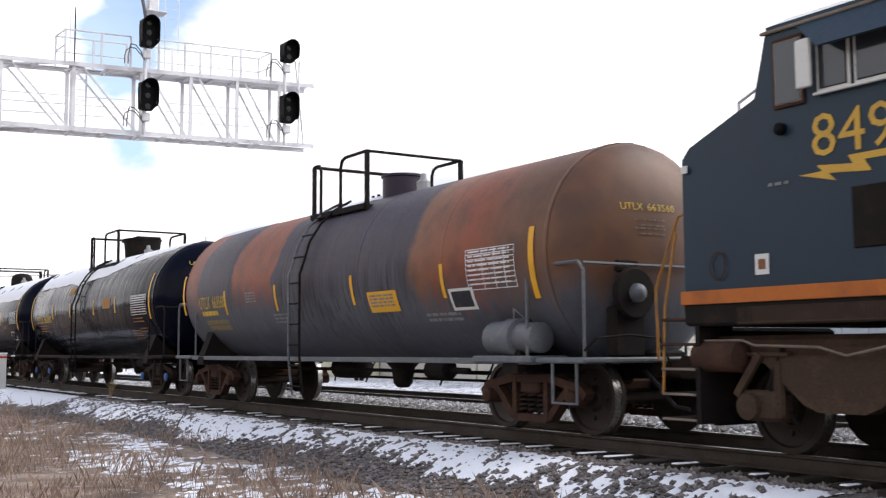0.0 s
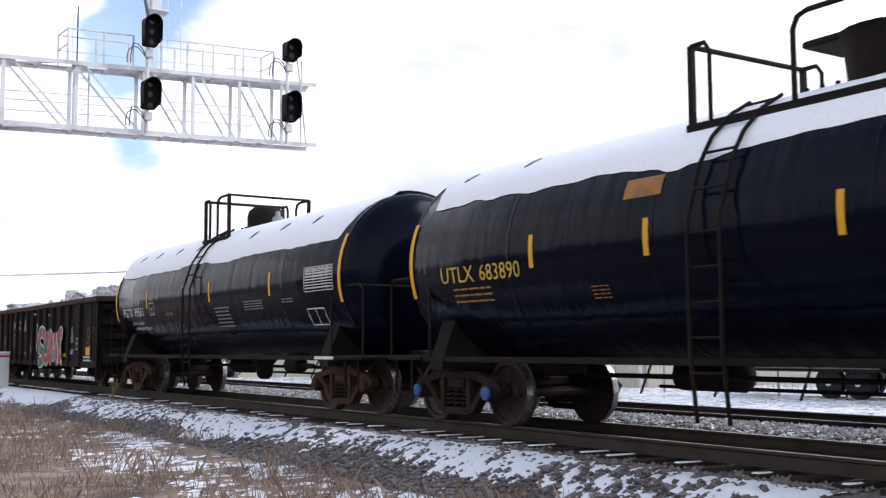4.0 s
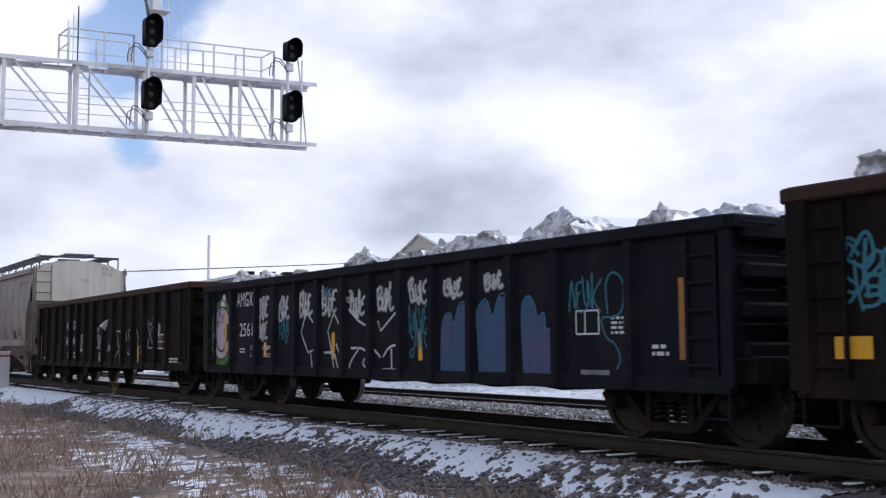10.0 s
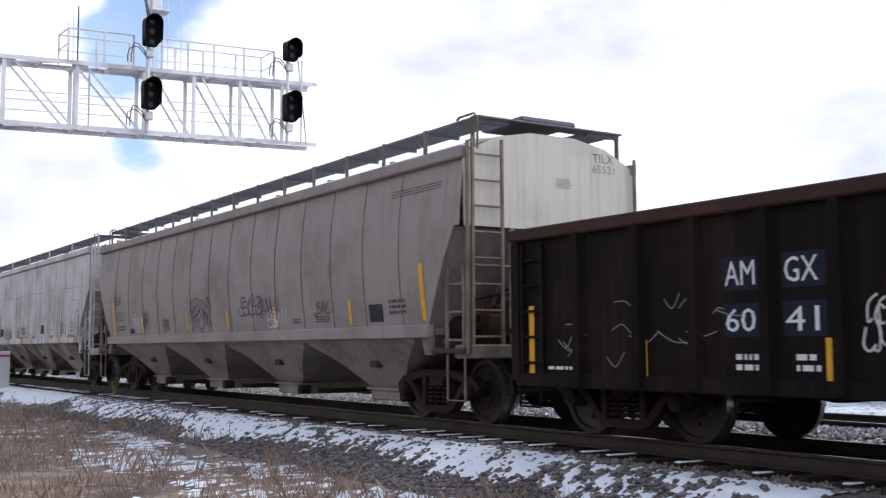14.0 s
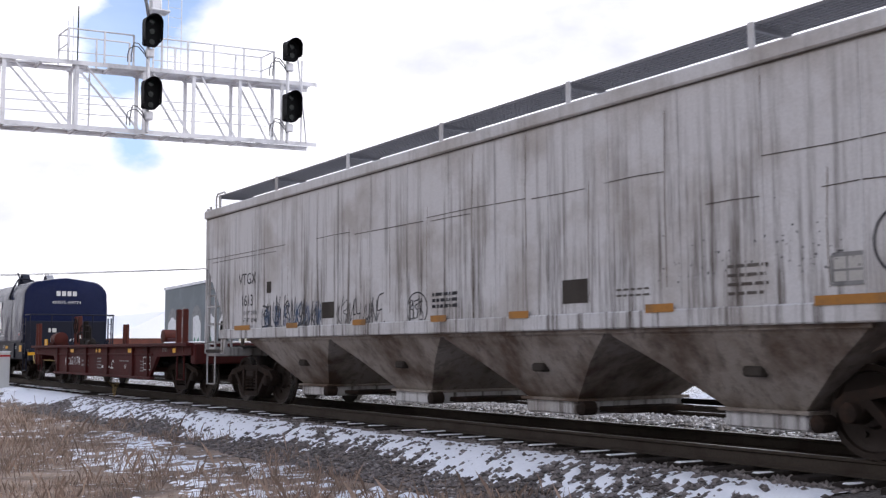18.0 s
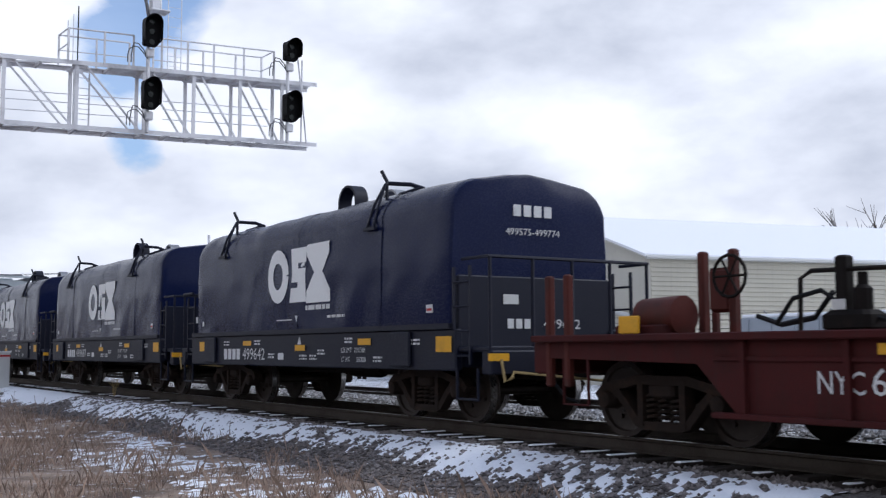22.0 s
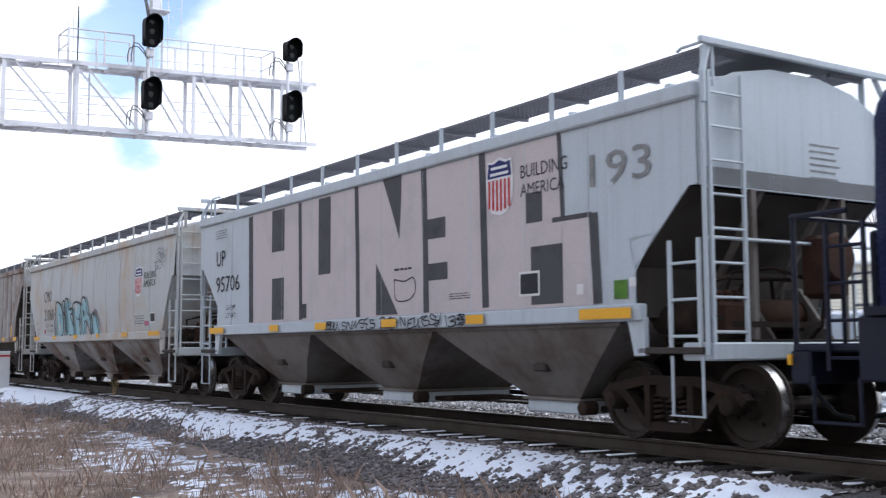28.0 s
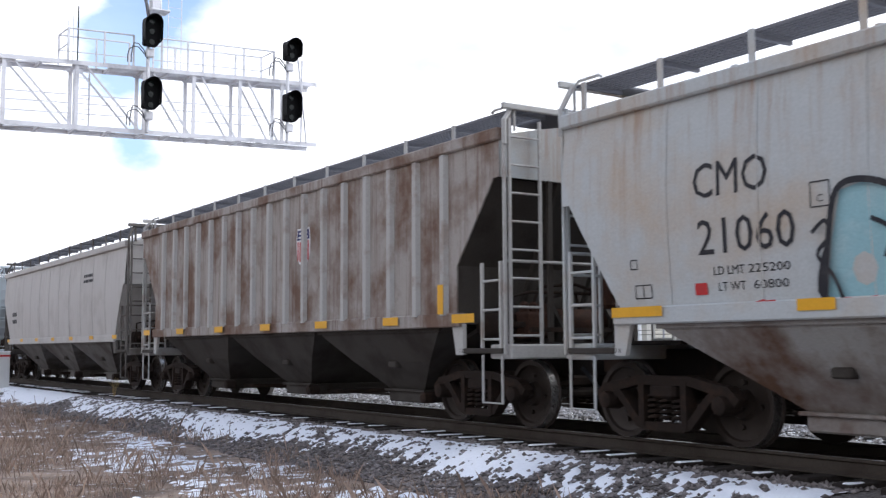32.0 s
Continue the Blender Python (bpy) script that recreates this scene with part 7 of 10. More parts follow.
    sd.table(s, -87.45 - u, -86.95 - u, 1.1, 1.42, 2, (0.3, 0.6), 0.02)
    sd.paint("stencil", s, WHITE_INK, "white stencilled reporting mark")
    stripes(sd, [-99.07 - u], 0.74, 1.59, 0.1)
    stripes(sd, [-97.08 - u, -94.67 - u, -93.14 - u, -91.95 - u, -90.42 - u, -88.9 - u], 0.72, 1.15, 0.1)
    stripes(sd, [-85.85 - u], 0.75, 1.6, 0.1)
    s = Shape()
    for t, x, z, w, h in (("sunk", -0.35, 1.12, 0.7, 0.42), ("kb", -0.12, 0.74, 0.28, 0.22), ("ynes", 0.72, 1.05, 0.5, 0.18), ("yb", 4.85, 1.4, 0.2, 0.25), ("es", -2.05, 1.05, 0.4, 0.45)):
        spray_tag(sd, s, t, x, z, w, h, rnd, 0.022)
    sd.curve(s, [(-0.22 + 0.1 * math.cos(q), 1.62 + 0.05 * math.sin(q)) for q in [0.7 * j for j in range(10)]], 0.022)
    for pts in ([(2.18, 1.52), (1.55, 1.56), (1.70, 1.17), (1.79, 1.15)], [(1.75, 1.07), (1.34, 0.83), (1.68, 0.63)], [(2.05, 1.27), (2.17, 1.19), (2.13, 0.94)],
                [(3.04, 1.56), (2.83, 1.61), (2.49, 1.55), (2.79, 1.16), (2.49, 1.01), (2.93, 0.83), (2.75, 0.64)], [(3.23, 1.57), (3.35, 1.40), (3.35, 1.18)],
                [(3.43, 1.14), (3.60, 1.17), (3.54, 0.99), (3.87, 0.83), (3.80, 0.65)], [(2.37, 1.51), (2.39, 1.27)]):
        sd.line(s, pts, 0.032)
    sd.paint("graffiti_tag", s, GRAF_WHITE, "thin white sprayed outlines")
    # scuffs on the trailing panels
    s = Shape()
    for k in range(16):
        x, z, q = rnd.uniform(-6.4, -3.2), rnd.uniform(0.9, 1.6), rnd.uniform(0.15, 0.5)
        sd.curve(s, [(x, z), (x + q * 0.5, z + rnd.uniform(-0.12, 0.12)), (x + q, z + rnd.uniform(-0.2, 0.2))], 0.012)
    sd.paint("scuff", s, GREY_INK, "pale scuff")
    for x in (-3.66, -2.92):
        for z in (1.2, 1.66):
            sd.paint("paint_patch", sd.rect(Shape(), x, x + 0.5, z - 0.03, z + 0.30), PATCH_BLUE, "dark blue repainted patch behind the lettering", up=-0.002)
    s = Shape()
    x = 4.30
    sd.curve(s, [(x - 0.17, 1.8), (x - 0.2, 1.64), (x - 0.05, 1.52), (x - 0.07, 1.36), (x - 0.18, 1.2), (x - 0.14, 1.12), (x + 0.14, 1.12), (x + 0.18, 1.2), (x + 0.06, 1.36), (x + 0.05, 1.52), (x + 0.2, 1.64), (x + 0.16, 1.82)], 0.028)
    sd.curve(s, [(x - 0.1, 1.72), (x - 0.03, 1.68), (x - 0.1, 1.64)], 0.03)
    sd.curve(s, [(x + 0.1, 1.72), (x + 0.03, 1.68), (x + 0.1, 1.64)], 0.03)
    sd.paint("graffiti_tag", s, GRAF_AQUA, "pale blue outlined spray drawing")


gondolas()


# ---------------------------------------------------------------- covered hoppers
def hopper(name, label, u, half, spread, mat, end_mat, bay_mat, bays, seed, curved=False, ribs=(), rib_mat=None, ladder_mat=None, eave=3.72, crown=4.2, panel=1.25, sill=1.42,
           striker=0.75, cut=0.95, high=2.75, beam=True, bay_at=None, bay_half=1.9, outlet=None, slope=None, seam_mat=None, low=None):
    c = car(name, label, "covered hopper", u, half + striker, spread)
    lm, foot = ladder_mat or mat, low or sill

    def yo(z):
        return -1.56 + (0.02 if curved > 0.1 and curved < 1 else 0.0) - ((0.11 if curved > 0.1 and curved < 1 else 0.06) * math.sin(math.pi * min(1, max(0, (z - sill) / (eave - sill)))) if curved else 0.02)

    def xe(z):
        return half if z >= high else half - 0.12 - (cut - 0.12) * min(1.0, (high - z) / (high - foot))

    # body as stacked rings: full length above, cut back towards the sill
    zs = sorted({sill, foot, foot + (high - foot) * 0.35, foot + (high - foot) * 0.7, high - 0.002, high, (high + eave) / 2, eave})
    side = Shape()
    for k in (-1, 1):
        rows = []
        for z in zs:
            e, y = xe(z), yo(z) * -k
            rows.append([(-e + 2 * e * i / 30, y, z) for i in range(31)])
        s = Shape().loft(rows, cap=False, closed=False)
        s.loft([[(x, y - k * 0.02, z) for x, y, z in r] for r in rows], cap=False, closed=False)
        part("side_sheet", s, mat, c, "broad steel side sheet")
        part("side_sill", Shape().slab(-half + cut - 0.1, half - cut + 0.1, min(k * 1.5, k * 1.62), max(k * 1.5, k * 1.62), sill - 0.14, sill + 0.05, 0.015), mat, c, "side sill")
        part("eave_rail", Shape().slab(-half - 0.02, half + 0.02, min(k * 1.5, k * 1.64), max(k * 1.5, k * 1.64), eave - 0.04, eave + 0.13, 0.02), mat, c, "rolled top chord")
    for k in (-1, 1):
        e = k * half
        part("end_sheet", Shape().loft([[(x, y, z) for y, z in ((-1.56, high), (1.56, high), (1.57, eave + 0.03), (1.0, crown - 0.15), (0.4, crown - 0.04), (-0.4, crown - 0.04), (-1.0, crown - 0.15), (-1.57, eave + 0.03))] for x in (e - 0.02 * k, e + 0.006 * k)]),
             end_mat, c, "upper end sheet")
        inner = k * (half - cut - 1.9)
        rows = []
        for z in [sill - 0.1] + [q for q in zs if q < high]:
            x, y = k * (xe(z) - 0.02), -yo(max(sill, z)) - 0.012
            rows.append([(x, -y, z), (x, y, z), (x - 0.05 * k, y, z), (x - 0.05 * k, -y, z)])
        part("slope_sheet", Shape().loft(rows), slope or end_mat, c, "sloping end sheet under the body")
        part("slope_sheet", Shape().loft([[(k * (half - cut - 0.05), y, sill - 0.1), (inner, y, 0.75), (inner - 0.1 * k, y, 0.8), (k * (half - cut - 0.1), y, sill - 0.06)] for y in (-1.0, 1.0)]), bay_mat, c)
        for yy in (-0.55, 0.55):
            part("slope_rib", Shape().loft([[(e - 0.02 * k, y, high), (e - 0.10 * k, y, high), (k * (half - cut - 0.02), y, sill), (k * (half - cut + 0.06), y, sill)] for y in (yy - 0.03, yy + 0.03)]), bay_mat, c)
        # end frame: platform, corner posts, ladders
        part("end_sill", Shape().slab(min(e - 0.35 * k, e + 0.12 * k), max(e - 0.35 * k, e + 0.12 * k), -1.5, 1.5, 0.93, 1.12, 0.02), lm, c, "end sill")
        part("end_platform", Shape().slab(min(e - 1.2 * k, e + 0.1 * k), max(e - 1.2 * k, e + 0.1 * k), -0.9, 0.9, 1.10, 1.15, 0.01), UNDER, c)
        part("centre_sill", Shape().slab(min(e - 2.6 * k, e + 0.3 * k), max(e - 2.6 * k, e + 0.3 * k), -0.32, 0.32, 0.70, 1.05, 0.02), UNDER, c)
        for yy in (-1.54, 1.54):
            s = 1 if yy > 0 else -1
            part("corner_post", Shape().slab(min(e + 0.04 * k, e + 0.08 * k), max(e + 0.04 * k, e + 0.08 * k), yy - 0.028, yy + 0.028, 0.98, eave + 0.2, 0.01), lm, c, "upright corner post")
            part("sill_bracket", Shape().prism_y([(k * (half - cut - 0.15), sill - 0.1), (k * (half - cut + 0.12), sill - 0.1), (k * (half - cut + 0.12), 0.98), (k * (half - cut - 0.05), 0.98)], yy - 0.03, yy + 0.03), lm, c)
            part("side_sill_end", Shape().slab(min(k * (half - cut), e), max(k * (half - cut), e), yy - 0.03, yy + 0.03, 1.0, 1.07, 0.01), HOP_DARK, c)
            ladder(c, "side_ladder", e - 0.25 * k, yy, 1.05, 2.2, 0.42, lm, "x", 3, label="short side ladder")
            part("step", Shape().tube([(e - 0.45 * k, yy, 0.98), (e - 0.45 * k, yy, 0.36), (e - 0.02 * k, yy, 0.36), (e - 0.02 * k, yy, 0.98)], 0.019, 6), lm, c, "hanging step")
            if k < 0 or yy < 0:
                ladder(c, "end_ladder", e + 0.08 * k, yy - s * 0.32, 1.1, eave + 0.25, 0.5, lm, "y", 8, label="tall end ladder")
        for yy in (-0.75, 0.75):
            part("end_brace", Shape().box(min(e - 0.03 * k, e + 0.02 * k), max(e - 0.03 * k, e + 0.02 * k), yy - 0.035, yy + 0.035, 1.12, high), bay_mat, c)
        part("cross_rail", Shape().tube([(e + 0.05 * k, -1.5, 2.2), (e + 0.05 * k, 1.5, 2.2)], 0.022, 6), lm, c)
    # hand brake on the leading end
    bw = part("brake_wheel", Shape().lathe([(half + 0.2, 0.24), (half + 0.23, 0.28), (half + 0.26, 0.24)], "x", (0, 0.35, 2.05), 18), TRUCK_RUST, c, "rusty hand brake wheel")
    for a in range(3):
        part("spoke", Shape().cyl((half + 0.23, 0.35 - 0.25 * math.cos(a * 1.05), 2.05 - 0.25 * math.sin(a * 1.05)), (half + 0.23, 0.35 + 0.25 * math.cos(a * 1.05), 2.05 + 0.25 * math.sin(a * 1.05)), 0.018, 5), UNDER, bw)
    part("brake_housing", Shape().slab(half - 0.1, half + 0.2, 0.1, 0.6, 1.6, 2.3, 0.05), TRUCK_RUST, c, "rusty hand brake housing")
    part("air_reservoir", Shape().lathe([(-0.55, 0.05), (-0.47, 0.2), (0.47, 0.2), (0.55, 0.05)], "y", (half - 0.62, 0.25, 1.42), 14), TRUCK_RUST, c, "rusty air reservoir on the platform", smooth=0.6)
    valve = part("brake_valve", Shape().slab(half - 0.62, half - 0.28, -0.95, -0.45, 1.2, 1.56, 0.04), TRUCK_RUST, c, "rusty brake valve")
    for y in (-0.85, -0.7, -0.55):
        part("valve_cap", Shape().lathe([(1.5, 0.07), (1.66, 0.07), (1.7, 0.03)], "z", (half - 0.45, y, 0), 8), TRUCK_RUST, valve)
    part("brake_cylinder", Shape().lathe([(-0.35, 0.06), (-0.33, 0.17), (0.25, 0.17), (0.27, 0.05), (0.55, 0.035)], "x", (half - 0.75, -1.05, 1.38), 12), TRUCK, c, smooth=0.6)
    for pts in ([(half - 0.5, -0.7, 1.55), (half - 0.45, -0.6, 1.9), (half - 0.3, -0.1, 1.95), (half - 0.05, 0.25, 1.8)], [(half - 0.6, 0.25, 1.6), (half - 0.5, 0.1, 1.85), (half - 0.4, -0.5, 1.75), (half - 0.45, -0.6, 1.5)],
                [(half - 0.3, -1.2, 1.15), (half - 0.28, -1.2, 1.75), (half - 0.25, -0.9, 1.82), (half - 0.25, 0.2, 1.82)], [(half + 0.05, 0.35, 1.8), (half + 0.02, 0.3, 1.3), (half - 0.2, 0.1, 0.95)]):
        part("brake_pipe", Shape().tube(pts, 0.024, 6), TRUCK, c)
    part("platform_bracket", Shape().prism_y([(half - 0.95, 1.15), (half - 0.1, 1.15), (half - 0.55, 1.75), (half - 0.72, 1.75)], 0.62, 0.68), bay_mat, c)
    part("platform_bracket", Shape().prism_y([(half - 0.95, 1.15), (half - 0.1, 1.15), (half - 0.55, 1.75), (half - 0.72, 1.75)], -0.36, -0.30), bay_mat, c)
    part("end_lever", Shape().box(half - 0.02, half + 0.03, -1.1, 0.3, 1.28, 1.34), TRUCK, c)
    # roof with hatches and running boards
    part("roof", Shape().prism_x([(-1.56, eave + 0.02), (-1.0, crown - 0.16), (-0.4, crown - 0.05), (0.4, crown - 0.05), (1.0, crown - 0.16), (1.56, eave + 0.02)], -half, half), mat, c, "shallow curved roof")
    part("roof_snow", Shape().loft([[(x, y, z + dz) for y, z, dz in ((-1.5, eave + 0.10, 0.0), (-1.45, eave + 0.10, 0.05), (-1.02, crown - 0.165, 0.05), (-0.45, crown - 0.05, 0.03), (-0.4, crown - 0.05, 0.0), (-1.0, crown - 0.17, 0.0))]
                                    for x in (-half + 0.15, half - 0.4)]), SNOW, c, "thin line of snow along the roof")
    part("hatch", Shape().slab(-half + 1.2, half - 1.2, -0.32, 0.32, crown - 0.06, crown + 0.10, 0.03), mat, c, "long trough hatch cover")
    for k in range(7):
        x = -half + 1.6 + (2 * half - 3.2) * k / 6
        part("hatch_clamp", Shape().box(x - 0.04, x + 0.04, -0.38, 0.38, crown + 0.08, crown + 0.14), mat, c)
    zr = crown + 0.12
    for yy in (-1.03, 1.03):
        g = Shape()
        for j in range(9):
            y = yy - 0.28 + 0.07 * j
            g.box(-half - 0.05, half + 0.05, y - 0.008, y + 0.008, zr - 0.03, zr)
        n = int(half * 2 / 0.09)
        for j in range(n + 1):
            x = -half - 0.05 + (2 * half + 0.1) * j / n
            g.box(x - 0.005, x + 0.005, yy - 0.28, yy + 0.28, zr - 0.024, zr - 0.008)
        part("running_board", g, GRATE, c, "dark steel grating walkway along the roof")
        n = int(2 * half / panel)
        s = 1 if yy > 0 else -1
        for j in range(n + 1):
            x = -half + 0.1 + (2 * half - 0.2) * j / n
            part("board_bracket", Shape().box(x - 0.035, x + 0.035, min(yy + s * 0.29, yy + s * 0.32), max(yy + s * 0.29, yy + s * 0.32), crown - 0.36, zr + 0.005), lm, c)
            part("board_bearer", Shape().box(x - 0.025, x + 0.025, yy - 0.3, yy + 0.3, zr - 0.075, zr - 0.032), GRATE, c)
    for k in (-1, 1):
        e = k * (half + 0.05)
        part("end_board", Shape().slab(min(e, e - 0.32 * k), max(e, e - 0.32 * k), -0.74, 0.74, zr - 0.03, zr, 0.008), GRATE, c, "cross walkway at the roof's end")
        if beam:
            part("end_beam", Shape().slab(min(e, e + 0.06 * k), max(e, e + 0.06 * k), -1.58, 1.58, zr - 0.05, zr + 0.03, 0.012), lm, c, "light beam across the roof's end")
            for y in (-1.55, 1.55):
                part("beam_leg", Shape().tube([(e + 0.03 * k, y, eave - 0.1), (e + 0.03 * k, y, eave + 0.22), (e - 0.02 * k, y * 0.9, zr - 0.02)], 0.035, 6), lm, c)
        part("roof_grab", Shape().tube([(e, -1.36, eave + 0.1), (e, -1.36, zr - 0.04), (e - 0.08 * k, -1.36, zr + 0.03), (e - 0.45 * k, -1.36, zr + 0.03), (e - 0.5 * k, -1.36, zr)], 0.018, 6), lm, c)
    part("end_hatch", Shape().slab(half - 1.1, half - 0.05, -0.5, 0.5, zr + 0.02, zr + 0.1, 0.02), GRATE, c, "raised grating over the end hatch")
    # discharge bays: wide funnels under the sill with a shade-dark ridge between them
    span = 2 * (half - cut) - 1.0
    for x in bay_at or [-span / 2 + span / bays * (k + 0.5) for k in range(bays)]:
        h = bay_half
        rings = []
        for q, z in ((0.0, sill - 0.12), (0.06, sill - 0.22), (0.5, 0.87), (1.0, 0.42)):
            w, y = h + (0.5 - h) * q, 1.5 - 0.62 * q ** 1.15
            rings.append([(x - w, -y, z), (x + w, -y, z), (x + w, y, z), (x - w, y, z)])
        face, far_face, slide = Shape(), Shape(), Shape()
        for lo, hi in zip(rings, rings[1:]):
            for a in range(4):
                (slide if a % 2 else far_face if a else face).add([lo[a], lo[(a + 1) % 4], hi[(a + 1) % 4], hi[a]], [(0, 1, 2, 3)])
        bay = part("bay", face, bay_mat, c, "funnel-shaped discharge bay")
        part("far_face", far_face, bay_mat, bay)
        part("bay_slope", slide, HOP_DARK if bay_mat is HOP_DARK else bay_mat, bay, "sloping floor sheet of the bay, grime and shade in its paint")
        part("bay_flange", Shape().slab(x - h - 0.02, x + h + 0.02, -1.53, -1.47, sill - 0.19, sill - 0.13, 0.008), bay_mat, c)
        part("outlet_gate", Shape().slab(x - 0.52, x + 0.55, -0.92, 0.92, 0.23, 0.42, 0.02), outlet or bay_mat, c, "sliding outlet gate")
        part("outlet_flange", Shape().slab(x - 0.58, x + 0.61, -0.97, 0.97, 0.395, 0.435, 0.006), bay_mat, c)
        part("gate_rack", Shape().slab(x + 0.56, x + 1.05, -0.6, 0.6, 0.26, 0.33, 0.01), TRUCK, c)
        part("gate_capstan", Shape().lathe([(-1.12, 0.05), (-1.1, 0.09), (-0.9, 0.09)], "y", (x + 0.8, 0, 0.33), 10), TRUCK, c)
        part("bay_vent", Shape().slab(x + 0.04, x + 0.28, -1.27, -1.1, 0.77, 0.88, 0.02), HOP_DARK, c, "dark poke hole in the bay")
    # dark sheet in place of the shade between the bays
    part("ridge", Shape().prism_x([(-0.9, sill - 0.12), (0.9, sill - 0.12), (0.0, sill - 0.2)], -half + cut + 0.5, half - cut - 0.5), HOP_DARK, c, "underside between the bays, painted dark for its shade")
    part("bottom_pipe", Shape().tube([(-half + 2, 0.9, 0.35), (half - 2, 0.9, 0.35)], 0.04, 6), UNDER, c)
    for x in ribs:
        for k in (-1, 1):
            part("side_post", Shape().loft([[(x + a, k * (-yo(z) + b), z) for a, b in ((-0.075, 0), (-0.05, 0.07), (0.05, 0.07), (0.075, 0))] for z in (sill + 0.02, eave - 0.05)]), rib_mat, c, "upright outside post")
    if not ribs:
        n = bays * 4 - 1
        for j in range(1, n):
            x = -half + 0.5 + (2 * half - 1.0) * j / n
            z0 = sill + 0.05 if abs(x) < half - cut else high
            pts = [(x, yo(z0 + (eave - z0) * i / 5) - 0.004, z0 + (eave - z0) * i / 5) for i in range(6)]
            w = 0.006 if seam_mat else 0.014
            part("panel_seam", Shape().loft([[(p[0] - w, p[1], p[2]), (p[0], p[1] - 0.008, p[2]), (p[0] + w, p[1], p[2])] for p in pts], cap=False, closed=False), seam_mat or mat, c)
    sd = Side(c, yo, 0.25)
    return c, sd, yo


def end_print(c, x, rows, mat):
    """Lettering and bars on an end sheet: word or None for bars, y0, y1, z0, z1."""
    s = Shape()
    rnd = random.Random(4)
    for text, y0, y1, z0, z1 in rows:
        if text:
            v, f, (a, b, e, d) = WORD_MESH[text]
            s.add([(x, y0 + (p[0] - a) / (b - a) * (y1 - y0), z0 + (p[1] - e) / (d - e) * (z1 - z0)) for p in v], f)
        else:
            n = 6
            h = (z1 - z0) / n
            for i in range(n):
                l = rnd.uniform(0.6, 1.0) * (y1 - y0)
                s.add([(x, y0, z0 + h * i), (x, y0 + l, z0 + h * i), (x, y0 + l, z0 + h * (i + 0.3)), (x, y0, z0 + h * (i + 0.3))], [(0, 1, 2, 3)])
    part("stencil", s, mat, c, "stencilled data on the end sheet")


def shield(sd, x0, x1, z0, z1):
    """A plain two-part shield: blue head, red and white upright bars below."""
    w, h = x1 - x0, z1 - z0
    prof = [(0.0, 0.62), (0.02, 0.3), (0.2, 0.06), (0.5, 0.0), (0.8, 0.06), (0.98, 0.3), (1.0, 0.62), (0.93, 0.95), (0.75, 0.93), (0.5, 1.0), (0.25, 0.93), (0.07, 0.95)]
    sd.paint("shield", sd.fill(Shape(), [(x0 - 0.02 + a * (w + 0.04), z0 - 0.02 + b * (h + 0.04)) for a, b in prof]), WHITE_INK, "white-edged shield emblem")
    top = [(0.03, 0.66), (0.97, 0.66), (0.93, 0.93), (0.75, 0.91), (0.5, 0.97), (0.25, 0.91), (0.07, 0.93)]
    sd.paint("shield_head", sd.fill(Shape(), [(x0 + a * w, z0 + b * h) for a, b in top]), BLUE_INK, "blue head of the shield", up=0.003)
    s = Shape()
    for k in range(6):
        a = 0.06 + 0.155 * k
        drop = 0.05 + 0.28 * abs(a + 0.04 - 0.5) ** 1.5
        sd.rect(s, x0 + a * w, x0 + (a + 0.085) * w, z0 + drop * h, z0 + 0.62 * h)
    sd.paint("shield_bar", s, RED_INK, "red upright bars", up=0.004)
    s = Shape()
    sd.rect(s, x0 + 0.18 * w, x0 + 0.82 * w, z0 + 0.81 * h, z0 + 0.86 * h)
    sd.rect(s, x0 + 0.14 * w, x0 + 0.86 * w, z0 + 0.70 * h, z0 + 0.75 * h)
    sd.paint("shield_print", s, WHITE_INK, up=0.006)


def tape(sd, spans, z0, z1, mat=None):
    for a, b in spans:
        sd.paint("reflective_stripe", sd.rect(Shape(), a, b, z0, z1), mat or YELLOW, "yellow reflective tape", up=0.068)


